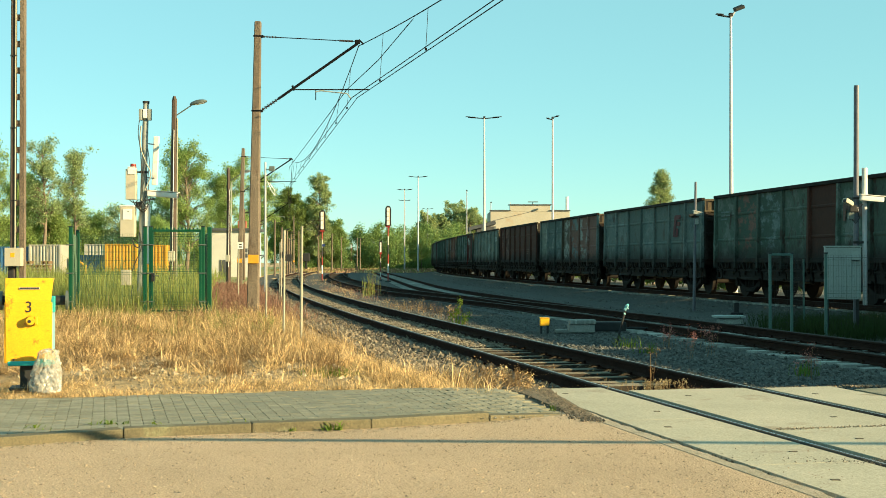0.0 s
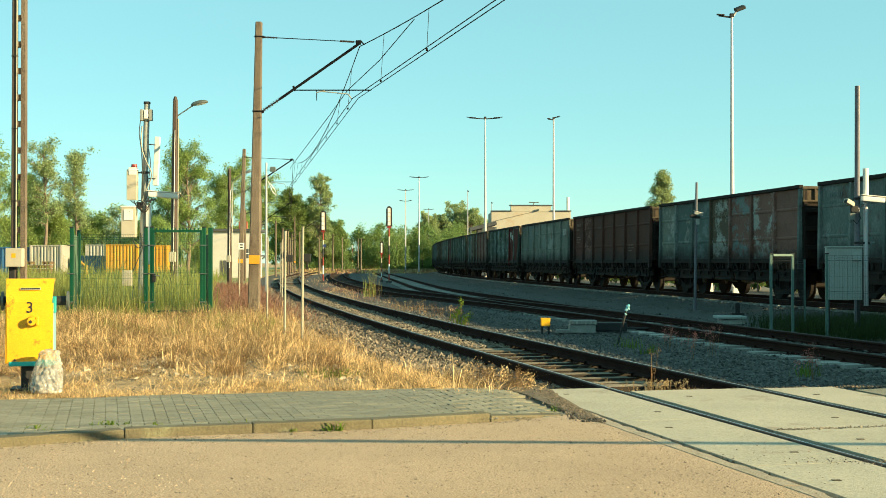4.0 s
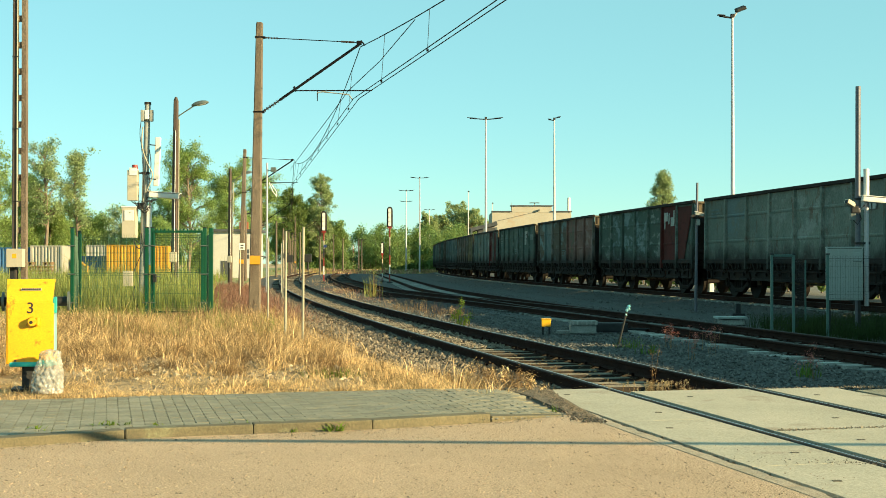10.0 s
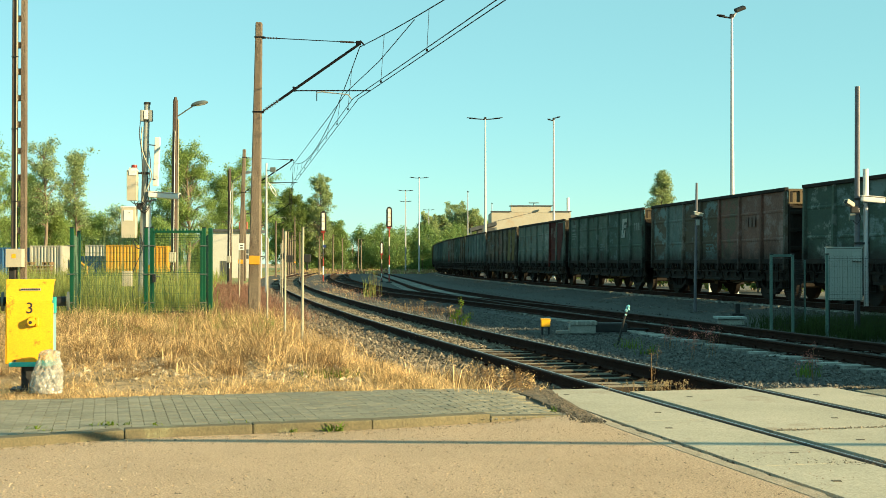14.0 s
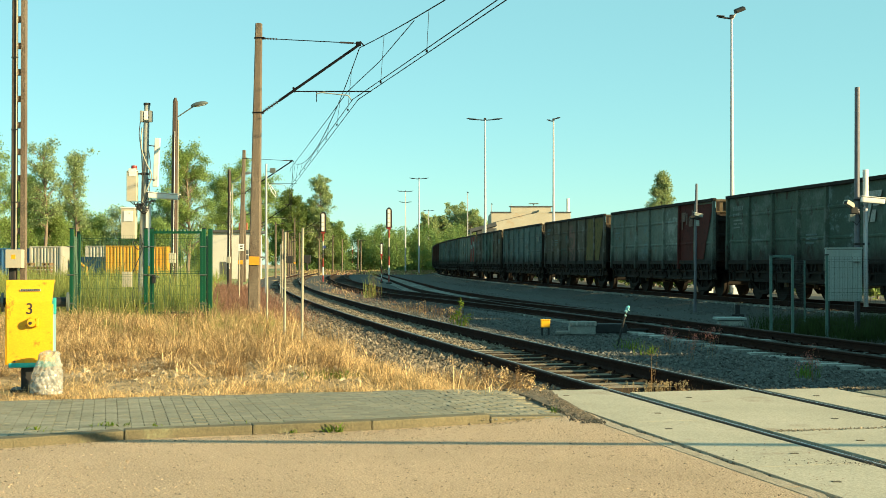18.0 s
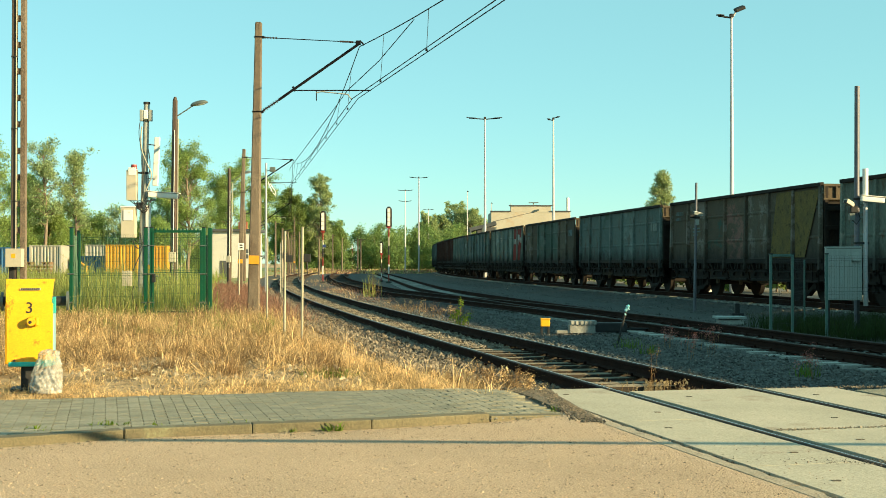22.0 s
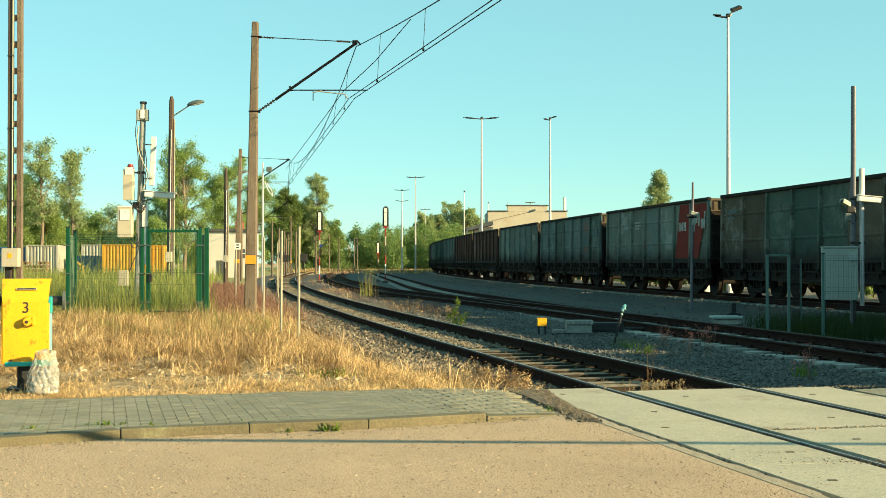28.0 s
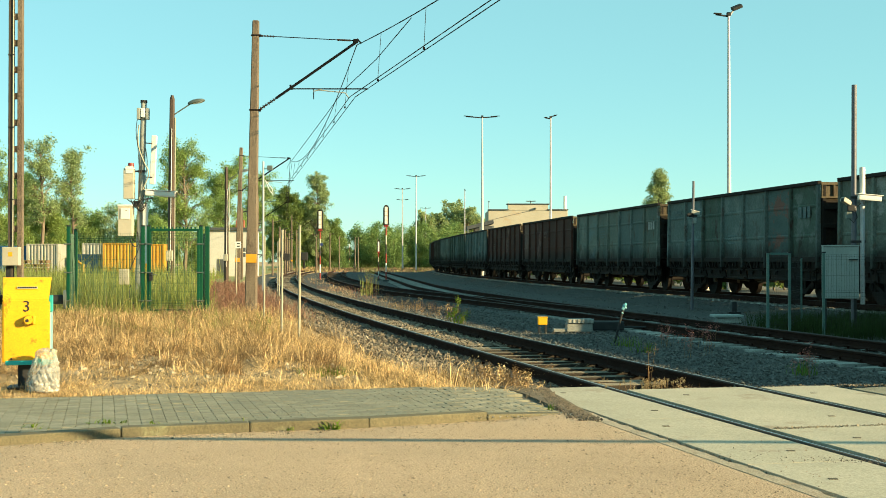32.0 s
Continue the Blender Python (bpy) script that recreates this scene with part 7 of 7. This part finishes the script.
rocks("ballast_stones", lay(9000, 24, 110, -4.2, 1.9, track_train), 0.034, M["stone"], "grey crushed stones along the train's bank")
edge = np.column_stack([rng.uniform(2.6, 6.5, 500), np.zeros(500)])
edge[:, 1] = 13.02 + (edge[:, 0] - 1.15) * 0.2126 + rng.normal(0, 0.05, 500)
rocks("loose_stones", np.column_stack([edge, np.full(500, -0.03)]), 0.017, M["stone_tan"], "loose stones along the edge of the panels")
crack = np.array([along(track_one, y, -1.665 + w)[:2] for y, w in zip(spread(900, 8.2, 13.4), rng.normal(0, 0.016, 900))])
rocks("loose_stones", np.column_stack([crack, np.full(900, -0.022)]), 0.014, M["stone_tan"], "dark crumbs filling the crack beside the panels", "grit")
k = rng.uniform(0, 1, 260)
grit_xy = np.array([along(track_one, 10.12 + rng.normal(0, 0.02), -0.6 + 1.2 * q)[:2] for q in k])
rocks("road_grit", np.column_stack([grit_xy, np.full(260, 0.0)]), 0.010, M["stone_lit"], "sand and grit in the joint between panels", "grit")
k = rng.normal(0, 1, (420, 2))
rocks("road_grit", np.column_stack([3.05 + 0.42 * k[:, 0], 8.35 + 0.07 * k[:, 1] - 0.06 * k[:, 0], np.full(420, -0.003)]), 0.007, M["stone_tan"], "dark crumbs of dirt on the panel", "grit")
# Scattered grit on the bare patch of the verge and along the kerb.
y = rng.uniform(12.4, 19, 2600)
x = rng.uniform(-5.4, 0.2, 2600)
ok = (x < track_one(y) - 2.0)
rocks("loose_stones", np.column_stack([x[ok], y[ok], ground_z(x[ok], y[ok]) - 0.012]), 0.019, M["stone_lit"], "pale stones scattered on the bare verge")
x, y = rng.uniform(-5.0, -0.6, 240), 15.8 + rng.normal(0, 0.9, 240)
rocks("loose_stones", np.column_stack([x, y, ground_z(x, y) + 0.004]), 0.032, M["stone_pale"], "larger pale stones on the bare verge")
bits = lay(220, 13.4, 21, -0.72, 0.72)
bits[:, 2] = -0.165
blades("dry_leaves", bits, 0.05, 0.022, 2.8, M["dead"], "dry leaves and straw caught between the rails", "litter")
x = rng.uniform(-6, 1.0, 500)
y = np.interp(x, [p[0] for p in KERB], [p[1] for p in KERB]) - np.abs(rng.normal(0, 0.10, 500)) - 0.015
rocks("road_grit", np.column_stack([x, y, np.full(500, 0.0)]), 0.008, M["stone_lit"], "grit in the gutter along the kerb", "grit")
# A wedge of dark broken asphalt where the pavement runs out beside the panels, and crumbled sand on the last kerb.
k = rng.uniform(0, 1, 1500)
y = 13.0 - 2.5 * k + rng.normal(0, 0.05, 1500)
x = np.interp(y, (10.5, 10.9, 12.1, 13.1), (1.36, 1.28, 1.16, 1.1)) - np.abs(rng.normal(0, 0.1, 1500))
rocks("loose_stones", np.column_stack([x, y, np.full(1500, 0.004)]), 0.012, M["stone_tan"], "dark crumbled asphalt at the pavement's end", "grit")
x = rng.uniform(0.25, 1.12, 500)
y = np.interp(x, [p[0] for p in KERB], [p[1] for p in KERB]) + rng.normal(0.06, 0.035, 500)
rocks("road_grit", np.column_stack([x, y, 0.045 - 0.05 * np.clip((x - 0.05) / 0.9, 0, 1)]), 0.010, M["chalk"], "pale crumbled mortar along the sunken kerb", "grit")
x, y = rng.uniform(-4, 4, 900), rng.uniform(5.5, 9.3, 900)
rocks("road_grit", np.column_stack([x, y, np.full(900, -0.002)]), 0.006, M["chipping"], "grit scattered on the asphalt", "grit")


# Chippings that stand out of the worn asphalt.
for count, size, key, words in ((9000, 0.0066, "stone_pale", "pale chippings standing out of the asphalt"), (30000, 0.0085, "chipping", "brown chippings standing out of the asphalt"), (700, 0.010, "stone_tan", "coarser dark stones in the asphalt")):
    y = spread(count, 6.3, 11.0)
    x = rng.uniform(-0.4, 0.4, count) * y
    ok = (y < np.interp(x, [p[0] for p in KERB], [p[1] for p in KERB]) - 0.02) & (x < track_one(y) - 1.9)
    rocks("chippings", np.column_stack([x[ok], y[ok], np.full(ok.sum(), -0.0045 - 0.35 * size)]), size, M[key], words, "grit")


# ---- grasses ----
def verge(n, y0, y1, x0, gap):
    y = spread(n, y0, y1)
    lim = track_one(y) - gap
    x = lim - (lim - x0) * rng.uniform(0, 1, n)
    return np.column_stack([x, y])


def patchy(p, scale, cut):
    k = np.array([noise.noise(Vector((a * scale, b * scale, 3.1))) for a, b in p])
    return p[k > cut]


v0 = verge(6800, 12.6, 34, -13.0, 2.45)
v0 = v0[(v0[:, 0] < track_one(v0[:, 1]) - 2.95 + 0.35 * np.sin(v0[:, 1] * 2.3)) | (v0[:, 1] < 15)]
back_y = np.interp(v0[:, 0], bx, by)
v0 = v0[v0[:, 1] > back_y + 0.05]
bare = (np.abs(v0[:, 1] - 15.8 - 0.25 * v0[:, 0] * 0.3) < 1.7) & (v0[:, 0] > -5.6) & (v0[:, 0] < -0.9)
sparse = v0[bare][::14]
thick = patchy(v0[~bare], 1.3, -0.12)
low, high = thick[thick[:, 1] < 17.0], thick[thick[:, 1] >= 17.0]
blades("dry_grass", tufts(np.concatenate([sparse, low]), 0.13, 22), 0.10, 0.0055, 2.2, M["straw"], "matted short tufts of dry straw-coloured grass", "dry grass", clump=22)
blades("dry_grass", tufts(high, 0.15, 20), 0.17, 0.006, 3.0, M["straw"], "thick tufts of dry straw-coloured grass", "dry grass", clump=20)
lying = np.concatenate([v0[bare][::3], low])
lying = lying[rng.integers(0, len(lying), 4200)]
blades("dry_straw", tufts(lying, 0.2, 9), 0.045, 0.007, 4.0, M["straw"], "dry straw lying flat on the verge", "straw", clump=3)
tall = verge(2300, 17.5, 36, -12.5, 2.5)
blades("dry_grass", tufts(patchy(tall, 0.45, 0.0), 0.15, 12), 0.27, 0.006, 1.3, M["straw"], "taller dry grass stalks by the fence and posts", "dry grass", clump=12)
ears = verge(1500, 16.0, 30, -11, 2.4)
blades("dry_grass", tufts(patchy(ears, 1.2, 0.05), 0.12, 10), 0.25, 0.006, 1.6, M["dead"], "brown bent stalks among the dry grass", "dry grass", clump=8)
xs_ = rng.uniform(-9, 1.0, 900)
rim = np.column_stack([xs_, np.interp(xs_, bx, by) + np.abs(rng.normal(0.06, 0.10, 900))])
blades("dry_grass", tufts(rim, 0.05, 9), 0.10, 0.007, 1.2, M["straw"], "low dry grass along the pavement's edge", "dry grass")
rim = np.array([along(track_one, y, -2.2 - 0.16 * (y - 13) + 0.6 * w)[:2] for y, w in zip(spread(1300, 12.95, 18), rng.normal(0, 0.35, 1300))])
blades("dry_grass", tufts(rim, 0.06, 9), 0.13, 0.007, 1.5, M["straw"], "dry grass creeping onto the ballast shoulder", "dry grass", clump=9)


# Single tussocks with long arching blades, blond, brown and olive.
for count, key, words in ((420, "straw", "blond arching tussocks in the verge"), (330, "dead", "brown arching tussocks in the verge"), (120, "grass", "olive-green tussocks in the dry verge")):
    q = verge(count * 2, 14.5, 30, -11.5, 3.2)
    q = q[q[:, 1] > (22 if key == "grass" else 14.5)][:count]
    blades("tussocks", tufts(q, 0.075, 54), 0.23, 0.0065, 1.9, M[key], words, "grass", clump=6)


def leftish(p):
    """Keeps the green grass to the enclosure and the meadow behind it."""
    return p[p[:, 0] < -5.75 - (p[:, 1] - 31) * 0.23]


blades("green_grass", tufts(leftish(patchy(verge(3000, 30.5, 42, -14.5, 3.2), 0.6, -0.15)), 0.2, 14), 0.55, 0.011, 0.35, M["grass"], "tall yellow-green grass in and round the enclosure", "grass", clump=14)
m_y = spread(5200, 36, 105)
m_x = track_one(m_y) - 5.0 - rng.uniform(0, 1, 5200) * (8 + (m_y - 30) * 0.36)
blades("green_grass", tufts(np.column_stack([m_x, m_y]), 0.35, 9), 0.6, 0.026, 0.4, M["grass"], "tall green meadow grass before the containers", "grass", clump=9)
y = spread(1100, 30, 75)
x = track_one(y) - rng.uniform(1.9, 5.6, 1100)
blades("russet_weeds", tufts(np.column_stack([x, y]), 0.25, 16), 0.26, 0.011, 1.2, M["russet"], "russet sorrel stalks beside the track", "weeds", clump=12)
y = spread(900, 44, 110)
x = track_one(y) + rng.uniform(1.6, 3.4, 900)
ok = (x < track_two(y) - 1.7) & (np.sin(y * 0.9) + np.sin(y * 0.37 + 1) > -0.3)
blades("russet_weeds", tufts(np.column_stack([x[ok], y[ok]])[::9], 0.25, 12), 0.2, 0.012, 1.3, M["russet"], "russet sorrel between the tracks", "weeds", clump=12)
blades("dry_grass", tufts(np.column_stack([x[ok], y[ok]])[1::16], 0.25, 12), 0.24, 0.010, 1.2, M["straw"], "pale dry grass between the tracks", "dry grass", clump=10)
y = rng.uniform(172, 250, 900)
far = np.column_stack([rng.uniform(-24, -1, 900), y])
blades("dry_grass", tufts(far[::3], 0.8, 10), 0.45, 0.05, 0.4, M["straw"], "far dry grass before the woods", "dry grass")
blades("russet_weeds", tufts(far[1::3], 0.8, 10), 0.5, 0.05, 0.4, M["russet"], "far russet weeds before the woods", "weeds")
blades("green_grass", tufts(far[2::3], 0.8, 10), 0.45, 0.05, 0.4, M["grass"], "far yellow-green grass before the woods", "grass")
x, y = rng.uniform(7.4, 12.2, 700), rng.uniform(24.6, 30.2, 700)
ok = (x < track_train(y) - 2.4) & (x > track_two(y) + 1.9)
blades("green_grass", tufts(np.column_stack([x[ok], y[ok]]), 0.16, 14), 0.5, 0.009, 0.6, M["shade_grass"], "green grass round the yard fence, darkened as if shaded", "grass")


def plant(name, x, y, height, count, width, material, label, spread_=0.10, lean=0.35):
    """One weed: a clump of stems and leaves from one root."""
    p = np.column_stack([np.full(count, x), np.full(count, y)]) + rng.normal(0, spread_, (count, 2))
    p = np.column_stack([p, ground_z(p[:, 0], p[:, 1]) - 0.02])
    return blades(name, p, height, width, lean, material, label, "weed")


plant("weed_clump", -3.3, 56.5, 1.05, 40, 0.018, M["grass"], "tall pale green reed clump between the tracks", 0.2, 0.15)
plant("weed_clump", 0.42, 31.0, 0.42, 30, 0.020, M["weed"], "bright green mullein weed among grey stones", 0.09, 0.5)
plant("weed_clump", -0.9, 40.5, 0.38, 90, 0.012, M["dead"], "pale dry grass clump beside the far rail", 0.55, 0.35)
plant("weed_clump", 0.0, 37.0, 0.34, 50, 0.010, M["dead"], "dry grass clump beside the far rail", 0.4, 0.4)
plant("weed_clump", -4.2, 62.0, 0.4, 50, 0.016, M["russet"], "russet weeds between the tracks", 0.5, 0.5)
for x, y in ((3.35, 22.8), (3.5, 21.3), (4.9, 17.0)):
    plant("weed_clump", x, y, 0.28, 40, 0.012, M["weed"], "small green weed among grey stones", 0.10, 0.6)
for q in range(16):
    x, yy, _ = along(track_one, 13.2 + rng.uniform(0, 0.35), rng.uniform(-0.62, 0.1))
    plant("weed_clump", x, yy, 0.16, 16, 0.009, M["straw"], "dry pale seed heads at the end of the panels", 0.05, 0.7)
for q in range(22):
    y = 13.15 + 2.6 * rng.uniform(0, 1) ** 1.4
    x, yy, _ = along(track_one, y, -1.75 - 0.22 * (y - 13.2) + rng.normal(0, 0.14))
    plant("weed_clump", x, yy, 0.2 + 0.12 * rng.uniform(0, 1), 26, 0.012, M["dead"] if q % 2 else M["straw"], "dry brown weeds with seed heads beside the rail", 0.07, 0.8)


def flowering(x, y, height, heads, material, label, size=0.012, spread_=0.12, puff=0.02, z=None):
    """A weed on thin stems, each with a loose head of small petals or seeds."""
    p = np.column_stack([x + rng.normal(0, spread_, heads), y + rng.normal(0, spread_, heads)])
    g = ground_z(p[:, 0], p[:, 1]) if z is None else np.full(heads, z)
    top = np.column_stack([p + rng.normal(0, 0.05, (heads, 2)), g + height * rng.uniform(0.5, 1.1, heads)])
    t = thing("weed_clump", (0, 0, 0), label, "weed")
    stems = bmesh.new()
    for (a, b), c, e in zip(p, g, top):
        rod(stems, (a, b, c - 0.02), tuple(e), 0.0028, 0.0018, 4)
    tagged(part("stem", stems, M["dead"], t), kind="stuff")
    v, tr = leaves_at(top, puff, 34, size, 1.5)
    many("flower_head", v, tr, material, "", "", "stuff", t)


for x, y, n in ((4.02, 22.6, 7), (4.22, 23.2, 6), (4.5, 22.3, 8), (4.85, 22.6, 4), (4.35, 20.6, 4), (4.75, 16.5, 5), (4.98, 17.0, 4), (3.9, 20.2, 4)):
    flowering(x, y, 0.36, n, M["pink"], "pinkish dried sorrel among grey stones", 0.011, 0.08, 0.028)
for q in range(3):
    x, yy, _ = along(track_one, 13.35 + 0.12 * q, -0.42 + 0.2 * q)
    flowering(x, yy, 0.2, 20, M["puff"], "dry plant with pale fluffy seed heads between the rails", 0.007, 0.11, 0.009, -0.16)
x, yy, _ = along(track_one, 13.7, -0.2)
flowering(x, yy, 0.5, 3, M["dead"], "tall dry dock stalk between the rails", 0.008, 0.02, 0.022, -0.16)
for q in range(7):
    x, yy, _ = along(track_one, 13.45 + 0.18 * q, -1.62 - 0.06 * q)
    flowering(x, yy, 0.3, 10, M["dead"] if q % 3 else M["straw"], "curled brown dry weed beside the near rail", 0.011, 0.05, 0.022)
for x, y, h in ((0.40, 31.0, 0.62), (0.3, 31.3, 0.28), (0.58, 30.8, 0.24)):
    flowering(x, y, h, 4, M["weed"], "bright green leafy mullein among grey stones", 0.026, 0.06, 0.035)
for x, y in ((-3.35, 56.3), (-3.1, 56.8)):
    flowering(x, y, 1.3, 10, M["grass"], "tall pale reed plumes between the tracks", 0.014, 0.13, 0.045)
for q in range(4):
    y = 33.5 + q * 2.2
    flowering(float(track_one(y)) + 1.9 + 0.3 * math.sin(q * 2.1), y, 0.34, 12, M["straw"] if q != 1 else M["russet"], "pale dry grass plumes beside the far rail", 0.009, 0.3, 0.03)
# Green shoots along the kerb and in the dry grass.
for x, y, h, k in ((-0.86, 9.93, 0.10, 26), (-2.05, 9.72, 0.07, 12), (-3.05, 9.6, 0.08, 22), (-2.72, 9.78, 0.05, 8), (-1.2, 9.85, 0.06, 8), (-2.15, 9.68, 0.05, 10), (0.98, 11.2, 0.08, 10)):
    p = np.column_stack([x + rng.normal(0, 0.04, k), y + rng.normal(0, 0.02, k), np.full(k, 0.0)])
    blades("weed_clump", p, h, 0.014, 1.5, M["weed"], "small green weed rooted in the kerb joint", "weed")
for x, y, k in ((-3.2, 9.72, 10), (-2.70, 9.93, 16), (-2.58, 9.97, 10), (-2.3, 9.93, 6), (-1.62, 9.98, 5), (-1.25, 10.02, 6)):
    p = np.column_stack([x + rng.normal(0, 0.05, k), y + rng.normal(0, 0.025, k), np.full(k, 0.044)])
    blades("weed_clump", p, 0.05, 0.013, 1.8, M["weed"], "low green weed between paving bricks", "weed")
plant("weed_clump", -1.35, 15.0, 0.14, 140, 0.012, M["weed"], "low green weed patch in dry grass", 0.16, 0.8)
for y, o in ((13.5, -0.45), (13.3, 0.1), (13.7, 0.35), (14.3, -1.25), (13.9, -1.5), (14.6, -1.7)):
    x, yy, _ = along(track_one, y, o)
    plant("weed_clump", x, yy, 0.26, 20, 0.008, M["dead"], "dry brown seed stalks beside the rail", 0.10, 0.45)


motions()
